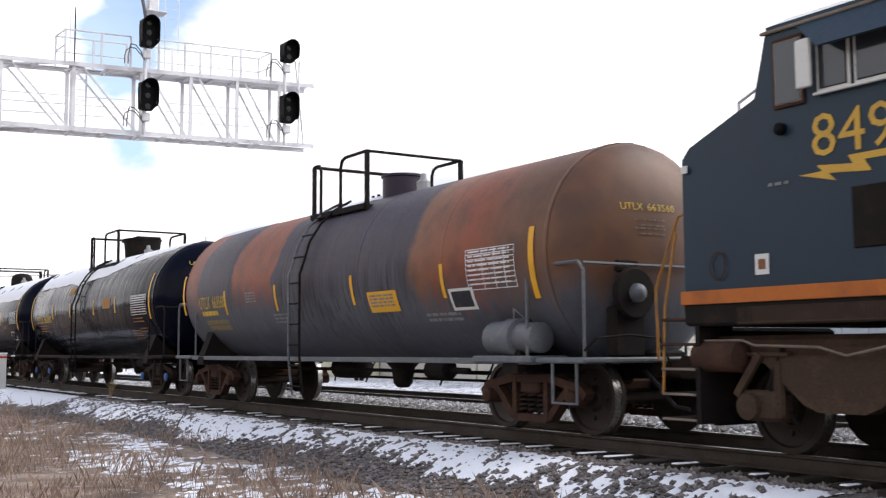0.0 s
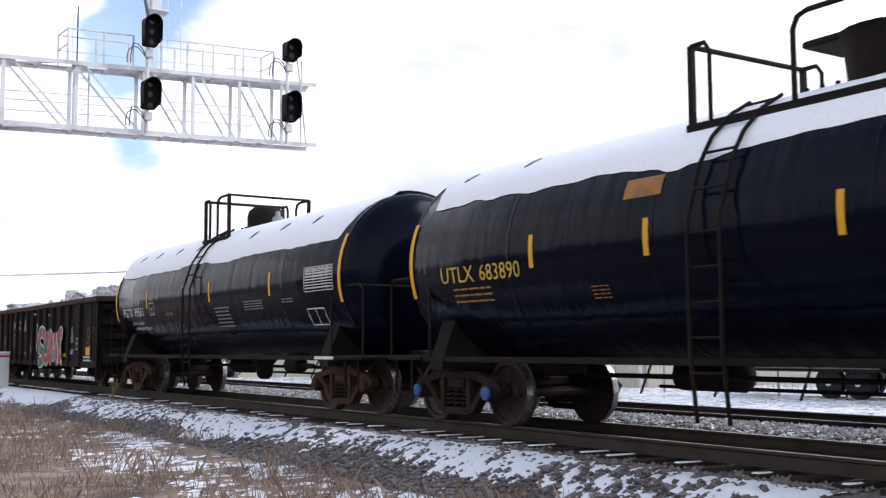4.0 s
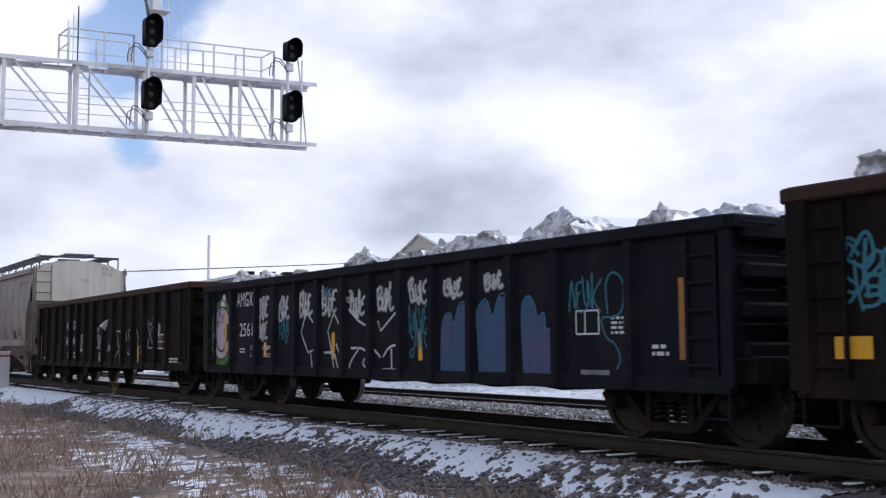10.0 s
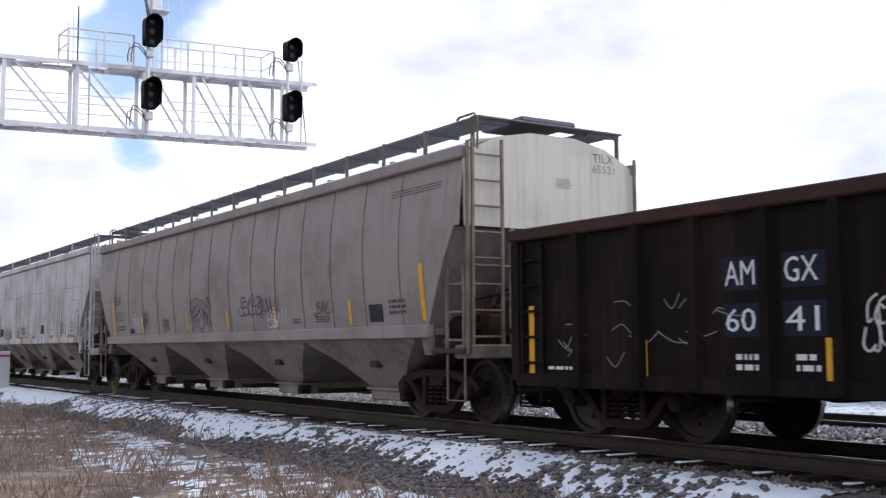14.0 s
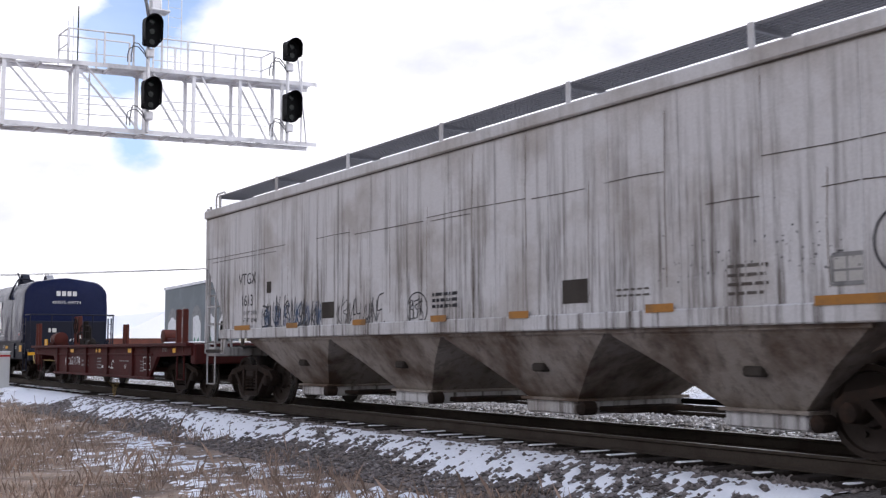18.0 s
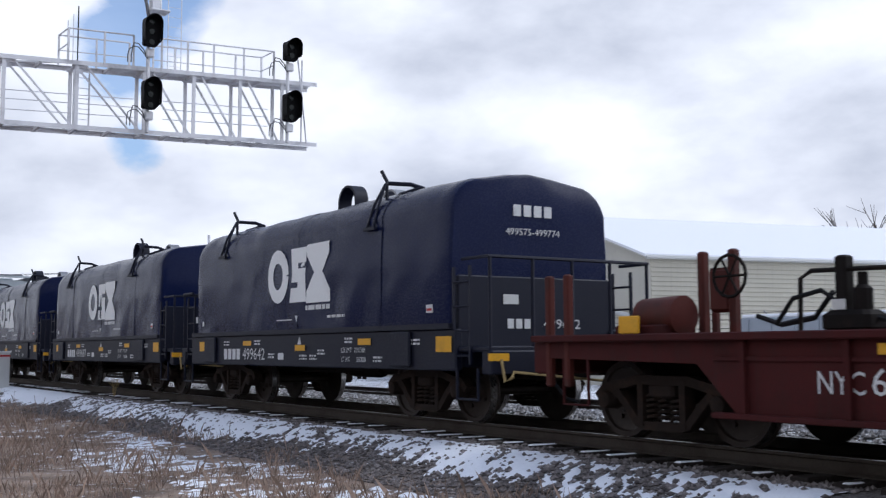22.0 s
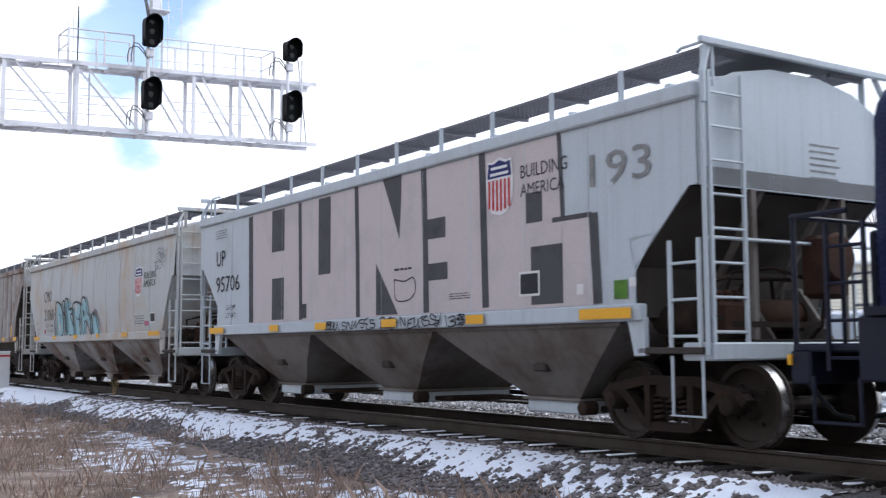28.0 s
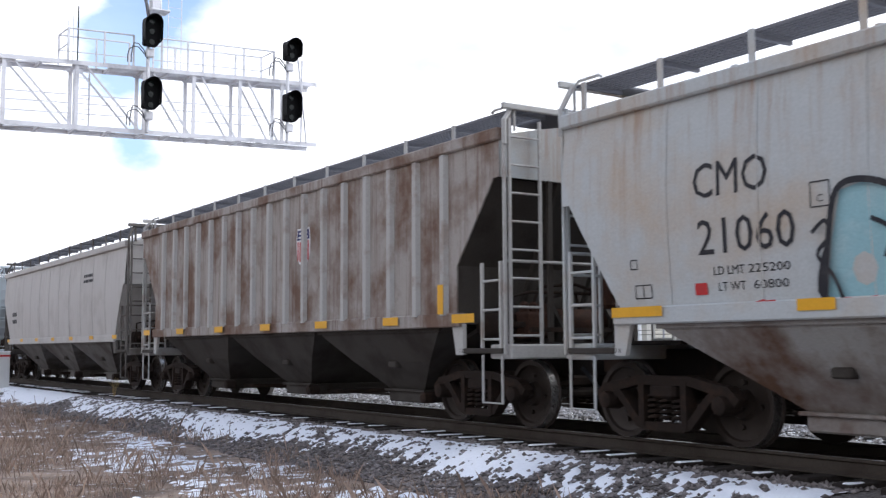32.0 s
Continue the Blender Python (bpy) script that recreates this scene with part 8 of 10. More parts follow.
def hoppers():
    rnd = random.Random(41)
    # taupe hopper
    u = -109.33
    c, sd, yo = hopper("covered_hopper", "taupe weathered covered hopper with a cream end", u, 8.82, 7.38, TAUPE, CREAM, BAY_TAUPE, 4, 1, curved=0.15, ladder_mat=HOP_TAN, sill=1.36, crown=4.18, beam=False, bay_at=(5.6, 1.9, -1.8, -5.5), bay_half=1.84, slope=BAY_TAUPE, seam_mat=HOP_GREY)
    stripes(sd, [-101.51 - u, -116.78 - u], 1.47, 2.29, 0.11)
    stripes(sd, [-103.75 - u, -106.67 - u, -108.97 - u, -111.33 - u, -114.42 - u], 1.46, 1.84, 0.09)
    s = Shape()
    sd.word(s, "TILX", -116.67 - u, -116.05 - u, 2.21, 2.43)
    sd.word(s, "65521", -116.6 - u, -115.87 - u, 1.80, 2.02)
    sd.bars(s, -116.43 - u, -115.81 - u, 1.53, 1.67, 2, rnd)
    sd.bars(s, -102.4 - u, -101.0 - u, 3.3, 3.42, 3, rnd, 0.7)
    sd.bars(s, -105.0 - u, -104.5 - u, 1.5, 1.62, 3, rnd)
    sd.bars(s, -102.5 - u, -102.0 - u, 1.55, 1.8, 3, rnd)
    sd.bars(s, -105.9 - u, -105.6 - u, 1.5, 1.6, 2, rnd)
    sd.table(s, -115.14 - u, -114.89 - u, 1.99, 2.21, 1, (0.5,))
    for x, z, w, h, n in ((-111.1, 1.8, 1.5, 0.36, 16), (-111.0, 1.5, 1.3, 0.4, 12), (-108.3, 1.7, 2.1, 0.36, 18), (-114.3, 1.6, 0.4, 0.4, 7), (-112.9, 1.5, 0.5, 0.3, 6), (-105.0, 1.65, 0.6, 0.2, 8)):
        scribble(sd, s, x - u, z, w, h, rnd, n, 0.025)
    sd.paint("stencil", s, BIG_DARK, "faded dark stencilled mark and tags")
    s = Shape()
    sd.rect(s, -103.12 - u, -102.7 - u, 1.48, 1.75)
    sd.rect(s, -115.42 - u, -115.13 - u, 1.47, 1.59)
    sd.paint("data_plate", s, DARK_INK, "dark data plate")
    s = Shape()
    scribble(sd, s, -115.0 - u, 1.52, 0.75, 0.38, rnd, 9, 0.03)
    scribble(sd, s, -107.0 - u, 1.5, 0.9, 0.3, rnd, 8, 0.025)
    sd.paint("graffiti_tag", s, GRAF_WHITE)
    end_print(c, 8.83, [("TILX", 0.75, 1.17, 3.82, 3.95), ("65521", 0.75, 1.18, 3.66, 3.78), (None, 0.05, 0.45, 3.38, 3.54)], BAY_WHITE)
    # dirty white hopper
    u = -128.12
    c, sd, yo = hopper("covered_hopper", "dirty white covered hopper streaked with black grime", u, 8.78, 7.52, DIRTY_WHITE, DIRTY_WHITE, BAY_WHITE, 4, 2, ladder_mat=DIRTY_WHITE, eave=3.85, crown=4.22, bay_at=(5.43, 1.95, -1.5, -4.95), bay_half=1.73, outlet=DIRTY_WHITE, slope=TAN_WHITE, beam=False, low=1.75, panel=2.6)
    s = Shape()
    sd.word(s, "VTGX", -135.10 - u, -134.25 - u, 2.32, 2.54)
    sd.word(s, "1613", -134.92 - u, -134.40 - u, 1.90, 2.12)
    for t, x, z in (("LD LMT", -134.85, 1.73), ("218300", -134.48, 1.73), ("LT WT", -134.85, 1.59), ("69700", -134.48, 1.59)):
        sd.word(s, t, x - u, x + 0.3 - u, z, z + 0.075)
    sd.bars(s, -127.99 - u, -127.35 - u, 1.6, 1.85, 3, rnd)
    sd.paint("stencil", s, DARK_INK, "dark stencilled reporting mark")
    s = Shape()
    for a, b, z0, z1 in ((-131.46, -131.02, 1.58, 1.85), (-133.75, -133.55, 2.11, 2.32), (-125.09, -124.63, 1.59, 1.87)):
        sd.rect(s, a - u, b - u, z0, z1)
    sd.paint("data_plate", s, HOP_DARK, "brown square panel")
    sd.paint("data_plate", sd.table(Shape(), -121.29 - u, -120.95 - u, 1.62, 1.88, 2, (0.5,), 0.02), GREY_INK, up=0.002)
    for a, b in ((-135.2, -134.41), (-132.78, -132.32), (-130.29, -129.86), (-127.97, -127.56), (-126.11, -125.7), (-123.64, -123.22), (-121.45, -120.7)):
        sd.paint("reflective_stripe", sd.rect(Shape(), a - u, b - u, 1.44, 1.53), DULL_ORANGE, "faded orange reflective tape", up=0.045)
    for x0_, x1_, z in ((-8.7, -4.83, 2.95), (-3.57, -2.34, 2.95), (-0.02, 2.32, 2.94), (2.44, 3.46, 2.92), (3.81, 4.76, 2.94), (5.35, 6.04, 2.52), (6.76, 7.6, 2.52), (6.06, 7.7, 2.91), (-8.4, -5.2, 2.86),
                        (-2.2, -0.1, 2.90), (0.1, 1.1, 2.88)):
        sd.paint("seam_line", sd.line(Shape(), [(x0_, z), ((x0_ + x1_) / 2, z + rnd.uniform(-0.015, 0.015)), (x1_, z)], 0.011), HOP_GREY)
    for x, z0_, z1_ in ((-6.24, 2.0, 3.75), (-4.71, 1.5, 3.4), (-3.53, 2.1, 3.75), (-2.4, 1.6, 3.0), (-1.07, 1.6, 3.7), (-0.02, 1.55, 3.1), (1.13, 1.5, 3.7), (2.32, 2.3, 3.8), (3.51, 1.6, 3.0), (4.76, 1.7, 3.6),
                       (6.06, 2.5, 3.7), (6.8, 1.6, 2.7)):
        sd.paint("seam_line", sd.line(Shape(), [(x + 0.03, z1_), (x, (z0_ + z1_) / 2), (x + 0.01, z0_)], 0.009), HOP_TAN)
    # the shadow line below the roof chord, drawn as a dark strip
    part("chord_shadow", Shape().slab(-8.75, 8.75, -1.605, -1.582, 3.795, 3.807, 0.003), HOP_GREY, c, "thin dark strip painted as the shade under the roof chord")
    sd.paint("notice_box", sd.table(Shape(), 6.85, 7.18, 1.64, 1.90, 1, (), 0.02), GREY_INK)
    sd.paint("notice_box", sd.rect(Shape(), 6.86, 7.17, 1.65, 1.89), PALE_RIB)
    s = Shape()
    for x0_, x1_, z0_, z1_, n in ((5.61, 6.12, 1.52, 1.88, 4), (3.98, 4.5, 1.59, 1.72, 2)):
        sd.bars(s, x0_, x1_, z0_, z1_, n, rnd, 0.65)
    sd.paint("small_print", s, HOP_GREY, "small dark stencilled lines")
    s = Shape()
    for k in range(90):
        x, z, r = rnd.choice((4.9, 5.4, 6.3, 6.6, 7.0)) + rnd.gauss(0, 0.3), 1.75 + abs(rnd.gauss(0, 0.22)), rnd.uniform(0.004, 0.014)
        sd.inside = True
        sd.fill(s, [(x + r * math.cos(q), z + r * rnd.uniform(0.7, 1.6) * math.sin(q)) for q in (0, 1.26, 2.51, 3.77, 5.03)])
        sd.inside = False
    sd.paint("mud_specks", s, BIG_DARK, "dark splashed specks")
    s = Shape()
    for k in range(5):
        scribble(sd, s, -133.95 - u + 0.48 * k, 1.45, 0.5, rnd.uniform(0.3, 0.55), rnd, rnd.choice((2, 3, 4)), 0.04)
    for k in range(3):
        scribble(sd, s, -130.95 - u + 0.52 * k, 1.45, 0.6, 0.4, rnd, 5, 0.022)
    sd.curve(s, [(-128.4 - u + 0.28 * math.cos(a), 1.64 + 0.24 * math.sin(a)) for a in [k * 0.7 for k in range(10)]], 0.02)
    scribble(sd, s, -128.6 - u, 1.5, 0.45, 0.3, rnd, 8, 0.02)
    sd.curve(s, [(7.5 + 0.22 * math.cos(a), 1.97 + 0.27 * math.sin(a)) for a in [k * 0.5 for k in range(14)]], 0.028)
    sd.paint("graffiti_tag", s, BIG_DARK, "grey sprayed tags")
    s = Shape()
    for k in range(6):
        scribble(sd, s, -133.8 - u + 0.42 * k, 1.5, 0.25, 0.35, rnd, 2, 0.02)
    sd.paint("graffiti_tag", s, GRAF_BLUE, up=0.002)
    # pale grey hopper with roller-painted letters
    u = -199.2
    # its end slope is near-black: the shade there is put into the paint
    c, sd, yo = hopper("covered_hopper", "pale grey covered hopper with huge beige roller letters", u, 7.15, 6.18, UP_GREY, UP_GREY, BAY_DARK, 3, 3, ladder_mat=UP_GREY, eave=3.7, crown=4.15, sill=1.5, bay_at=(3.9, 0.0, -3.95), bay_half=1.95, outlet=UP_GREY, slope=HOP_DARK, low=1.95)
    x0 = -203.65 - u
    sd.paint("roller_paint", sd.rect(Shape(), x0, -194.25 - u, 1.56, 3.64), BIG_BEIGE, "beige roller paint over most of the side", up=0.001)
    sd.paint("roller_paint", sd.rect(Shape(), -194.24 - u, -193.68 - u, 1.56, 2.6), BIG_BEIGE, up=0.001)
    s = Shape()
    for x, w, z0, z1 in ((-203.65, 0.2, 1.58, 3.62), (-201.46, 0.13, 1.58, 3.64), (-199.37, 0.13, 1.57, 3.66), (-197.33, 0.15, 1.58, 3.66), (-195.86, 0.15, 1.6, 3.66), (-194.25, 0.07, 2.6, 3.66),
                         (-193.64, 0.15, 1.57, 2.62)):
        sd.line(s, [(x - 0.03 - u, z1), (x + rnd.uniform(-0.02, 0.02) - u, (z0 + z1) / 2), (x + 0.03 - u, z0)], w)
    for a, b, z0, z1 in ((-202.68, -202.13, 2.85, 3.62), (-202.66, -202.14, 1.6, 2.36), (-201.46, -201.2, 1.6, 1.85), (-200.75, -200.3, 2.32, 3.62), (-197.35, -196.79, 2.62, 2.91), (-197.31, -196.74, 2.03, 2.27),
                         (-194.94, -194.61, 2.62, 3.0), (-194.85, -194.23, 1.6, 2.32), (-194.42, -193.69, 2.58, 2.64)):
        sd.rect(s, a - u, b - u, z0, z1)
    sd.fill(s, [(-198.55 - u, 3.66), (-197.98 - u, 3.68), (-198.0 - u, 3.2), (-198.05 - u, 2.7), (-198.3 - u, 3.2)])
    sd.fill(s, [(-198.76 - u, 1.58), (-198.76 - u, 2.38), (-198.4 - u, 1.95), (-198.1 - u, 1.58)])
    sd.paint("roller_letter", s, BIG_DARK, "charcoal roller strokes that outline huge letters", up=0.004)
    s = Shape()
    sd.word(s, "UP", -205.45 - u, -204.98 - u, 2.76, 3.08)
    sd.word(s, "95706", -205.45 - u, -204.22 - u, 2.23, 2.55)
    for t, x, z in (("LD LMT", -204.9, 1.86), ("LT WT", -204.9, 1.7)):
        sd.word(s, t, x - u, x + 0.5 - u, z, z + 0.09)
    sd.word(s, "BUILDING", -195.04 - u, -194.12 - u, 3.2, 3.37)
    sd.word(s, "AMERICA", -195.05 - u, -194.18 - u, 2.97, 3.13)
    sd.bars(s, -205.5 - u, -204.9 - u, 3.3, 3.5, 4, rnd, 0.75)
    sd.bars(s, -196.7 - u, -196.2 - u, 1.72, 1.82, 3, rnd, 0.65)
    sd.bars(s, -198.2 - u, -197.7 - u, 2.2, 2.26, 1, rnd)
    sd.curve(s, [(-198.2 - u, 2.1), (-198.15 - u, 1.8), (-197.8 - u, 1.78), (-197.6 - u, 1.9), (-197.65 - u, 2.1), (-197.9 - u, 2.06), (-198.2 - u, 2.1)], 0.02)
    sd.paint("stencil", s, DARK_INK, "dark stencilled reporting mark", up=0.006)
    sd.lift = 0.016
    shield(sd, -195.77 - u, -195.21 - u, 2.80, 3.53)
    s = Shape()
    sd.word(s, "193", -193.71 - u, -192.7 - u, 2.92, 3.3)
    sd.paint("graffiti_tag", s, GREY_INK, "grey hand-painted figures")
    sd.paint("notice", sd.rect(Shape(), -195.09 - u, -194.67 - u, 1.71, 2.02), PANEL_WHITE, "framed notice")
    sd.paint("notice_print", sd.rect(Shape(), -195.06 - u, -194.70 - u, 1.74, 1.99), DARK_INK, up=0.003)
    sd.paint("notice", sd.rect(Shape(), -193.97 - u, -193.85 - u, 1.69, 1.81), PANEL_WHITE)
    sd.paint("notice", sd.rect(Shape(), -193.33 - u, -193.11 - u, 1.61, 1.82), GRAF_LIME, "green notice")
    sd.paint("notice", sd.rect(Shape(), -193.08 - u, -192.97 - u, 1.74, 1.84), PANEL_WHITE)
    sd.paint("triangle_mark", sd.line(Shape(), [(-193.09 - u, 2.28), (-192.68 - u, 2.3), (-192.98 - u, 1.9), (-193.09 - u, 2.28)], 0.03), UP_GREY)
    tape(sd, [(-205.62 - u, -204.85 - u), (-202.62 - u, -202.22 - u), (-200.73 - u, -200.31 - u), (-198.47 - u, -198.03 - u), (-196.19 - u, -195.79 - u), (-193.86 - u, -192.99 - u)], 1.39, 1.51)
    s = Shape()
    for k in range(7):
        scribble(sd, s, -200.4 - u + 0.62 * k, 1.38, 0.58, 0.15, rnd, 7, 0.025)
    sd.paint("graffiti_tag", s, DARK_INK, up=0.048)
    sd.lift = 0.006
    end_print(c, 7.16, [(None, 0.2, 0.9, 2.95, 3.4)], GREY_INK)
    part("end_strip", Shape().box(7.152, 7.156, -1.5, 1.5, 2.76, 2.95), HOP_DARK, c, "dark strip along the lower edge of the end sheet")
    # rust-stained grey hopper with an aqua piece
    u = -215.25
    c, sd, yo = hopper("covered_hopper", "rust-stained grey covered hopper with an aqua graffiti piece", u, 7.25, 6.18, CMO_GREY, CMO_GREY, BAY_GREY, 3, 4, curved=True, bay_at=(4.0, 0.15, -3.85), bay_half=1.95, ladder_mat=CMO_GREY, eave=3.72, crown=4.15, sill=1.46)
    s = Shape()
    sd.word(s, "CMO", -220.38 - u, -219.42 - u, 2.58, 2.94)
    sd.word(s, "21060", -220.34 - u, -219.12 - u, 2.0, 2.36)
    for t, x, w, z in (("LD LMT", -220.15, 0.4, 1.79), ("225200", -219.7, 0.5, 1.79), ("LT WT", -220.1, 0.35, 1.63), ("60800", -219.65, 0.42, 1.63)):
        sd.word(s, t, x - u, x + w - u, z, z + 0.085)
    sd.word(s, "BUILDING", -210.14 - u, -209.24 - u, 2.78, 2.95)
    sd.word(s, "AMERICA", -210.15 - u, -209.27 - u, 2.58, 2.75)
    sd.table(s, -218.93 - u, -218.72 - u, 2.34, 2.57, 1, ())
    sd.word(s, "C", -218.86 - u, -218.79 - u, 2.38, 2.45)
    sd.table(s, -221.3 - u, -221.05 - u, 1.6, 1.74, 1, (0.5,))
    sd.table(s, -221.35 - u, -221.25 - u, 1.92, 2.02, 1, ())
    sd.bars(s, -210.9 - u, -210.2 - u, 1.66, 1.9, 4, rnd, 0.75)
    for k in range(3):
        scribble(sd, s, -209.35 - u + 0.1 * k, 2.98 + 0.14 * k, 0.7, 0.2, rnd, 4, 0.014)
    sd.paint("stencil", s, DARK_INK, "dark stencilled reporting mark")
    shield(sd, -210.85 - u, -210.28 - u, 2.39, 3.11)
    sd.paint("notice", sd.rect(Shape(), -209.71 - u, -209.34 - u, 1.71, 1.96), PANEL_WHITE, "framed notice")
    sd.paint("notice_print", sd.rect(Shape(), -209.68 - u, -209.37 - u, 1.74, 1.93), DARK_INK, up=0.003)
    sd.paint("notice", sd.rect(Shape(), -210.17 - u, -209.84 - u, 1.65, 1.76), GRAF_PINK)
    sd.paint("notice", sd.rect(Shape(), -220.42 - u, -220.25 - u, 1.6, 1.72), RED_INK, "small red notice")
    tape(sd, [(-221.64 - u, -220.85 - u), (-219.11 - u, -218.69 - u), (-216.6 - u, -216.18 - u), (-214.24 - u, -213.94 - u), (-211.87 - u, -211.38 - u), (-209.73 - u, -208.9 - u)], 1.40, 1.51)
    # the piece: rounded fat letters
    px0 = -218.6 - u
    blobs = [[(-0.21, 1.5), (-0.13, 2.01), (-0.01, 2.46), (0.28, 2.52), (0.64, 2.37), (0.81, 2.11), (0.81, 1.77), (0.6, 1.5)], [(0.72, 2.37), (0.82, 2.53), (0.99, 2.53), (1.11, 2.38), (1.05, 2.21), (0.85, 2.19)],
             [(0.9, 2.11), (1.08, 2.12), (1.18, 1.76), (1.08, 1.5), (0.91, 1.5)],
             [(1.11, 1.5), (1.04, 2.5), (1.42, 2.54), (1.54, 2.27), (1.88, 2.29), (1.91, 2.15), (1.69, 2.06), (2.02, 1.76), (1.99, 1.5), (1.56, 1.5)],
             [(1.94, 2.15), (2.0, 2.38), (2.24, 2.45), (2.53, 2.44), (2.78, 2.37), (2.82, 2.13), (2.68, 1.97), (2.68, 1.5), (2.08, 1.5), (2.05, 1.9)],
             [(2.76, 1.86), (2.83, 2.33), (2.97, 2.52), (3.18, 2.56), (3.38, 2.45), (3.51, 2.13), (3.76, 2.0), (3.83, 1.8), (3.8, 1.5), (3.54, 1.77), (3.37, 1.89), (3.21, 1.82), (3.08, 1.5), (2.73, 1.5)],
             [(3.87, 1.5), (3.85, 1.9), (4.04, 2.06), (4.31, 2.02), (4.48, 1.8), (4.54, 1.5)]]
    s = Shape()
    for k in range(7):
        sd.curve(s, [(px0 + 3.6 + 0.12 * k, 2.3 - 0.04 * k), (px0 + 4.1 + 0.08 * k, 2.16 - 0.05 * k), (px0 + 4.5 + 0.05 * k, 1.95 - 0.05 * k), (px0 + 4.7 + 0.03 * k, 1.55)], 0.022)
    sd.paint("graffiti", s, PALE_PINK, "thin pale pink sprayed lines", up=0.001)
    s, o = Shape(), Shape()
    for b in blobs:
        pts = [(px0 + x, z) for x, z in b]
        sd.fill(s, pts)
        sd.curve(o, pts + [pts[0], pts[1]], 0.06)
    sd.paint("graffiti", s, GRAF_AQUA, "pale aqua sprayed letters", up=0.002)
    sd.curve(o, [(px0 + 0.32, 2.18), (px0 + 0.51, 2.06), (px0 + 0.44, 1.83)], 0.045)
    sd.fill(o, [(px0 + 3.07, 2.22), (px0 + 3.25, 2.15), (px0 + 3.16, 1.99), (px0 + 3.09, 2.04)])
    sd.curve(o, [(px0 + 2.3, 2.05), (px0 + 2.5, 1.95), (px0 + 2.72, 1.96)], 0.03)
    for k in range(3):
        sd.curve(o, [(px0 + 3.9 + 0.12 * k, 1.98 + 0.05 * k), (px0 + 4.15 + 0.1 * k, 2.12 + 0.03 * k), (px0 + 4.4 + 0.07 * k, 1.98 + 0.06 * k)], 0.02)
    for x, z in ((2.2, 2.3), (2.55, 1.75), (0.2, 1.75)):
        sd.paint("graffiti", sd.fill(Shape(), [(px0 + x + 0.13 * math.cos(t), z + 0.15 * math.sin(t)) for t in [k * 0.785 for k in range(8)]]), CMO_GREY, up=0.004)
    sd.curve(o, [(px0 - 0.3, 2.1), (px0 - 0.15, 2.2), (px0 - 0.12, 2.05), (px0 - 0.25, 1.9), (px0 - 0.1, 1.7), (px0 - 0.02, 1.5)], 0.04)
    sd.curve(o, [(px0, 1.45), (px0 + 1.0, 1.42), (px0 + 2.0, 1.47), (px0 + 3.0, 1.42), (px0 + 4.0, 1.46)], 0.06)
    sd.paint("graffiti_outline", o, DARK_INK, "thick dark outline", up=0.05)
    s = Shape()
    for k in range(3):
        scribble(sd, s, -219.7 - u + 0.5 * k, 1.42, 0.45, 0.08, rnd, 6, 0.018)
    sd.paint("graffiti_tag", s, RED_INK, up=0.045)
    bay = Side(c, lambda z: -1.5 + 0.62 * (1.34 - z) / 0.92, 0.1)
    s = Shape()
    scribble(bay, s, -220.0 - u, 1.0, 1.2, 0.25, rnd, 9, 0.025)
    bay.lift = 0.03
    bay.paint("graffiti_tag", s, DARK_INK)
    # rust-blotched ribbed hopper
    u = -231.25
    ribs = [6.14 - 0.745 * k for k in range(17)]
    # bays and end slope near-black, with the shade under the car painted in
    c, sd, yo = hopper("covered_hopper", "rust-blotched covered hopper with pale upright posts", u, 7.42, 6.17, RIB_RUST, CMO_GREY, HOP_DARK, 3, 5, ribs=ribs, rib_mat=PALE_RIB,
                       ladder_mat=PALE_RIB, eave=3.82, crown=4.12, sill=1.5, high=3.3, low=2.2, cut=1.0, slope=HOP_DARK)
    shield(sd, -229.92 - u, -229.4 - u, 2.54, 3.2)
    tape(sd, [(-238.3 - u + 2.31 * k, -237.85 - u + 2.31 * k) for k in range(6)] + [(-224.86 - u, -224.32 - u)], 1.41, 1.53)
    sd.paint("reflective_stripe", sd.rect(Shape(), -225.2 - u, -225.05 - u, 1.54, 1.95), YELLOW, up=0.08)
    # warm white hopper
    u = -247.5
    c, sd, yo = hopper("covered_hopper", "warm white covered hopper at the end of the view", u, 7.45, 6.75, TAN_WHITE, TAN_WHITE, HOP_GREY, 3, 6, curved=True, ladder_mat=HOP_GREY, eave=3.74, crown=4.15)
    s = Shape()
    sd.bars(s, -244.0 - u, -243.0 - u, 2.9, 3.2, 2, rnd)
    sd.bars(s, -253.5 - u, -252.8 - u, 1.9, 2.4, 2, rnd)
    sd.paint("stencil", s, DARK_INK)
    tape(sd, [(-254.2 - u + 2.2 * k, -253.8 - u + 2.2 * k) for k in range(7)], 1.36, 1.46)
    # last hopper, only its leading end shows
    u = -264.1
    hopper("covered_hopper", "pale grey covered hopper partly out of view", u, 7.45, 6.75, UP_GREY, UP_GREY, HOP_GREY, 3, 7, curved=True, eave=3.74, crown=4.15)


hoppers()


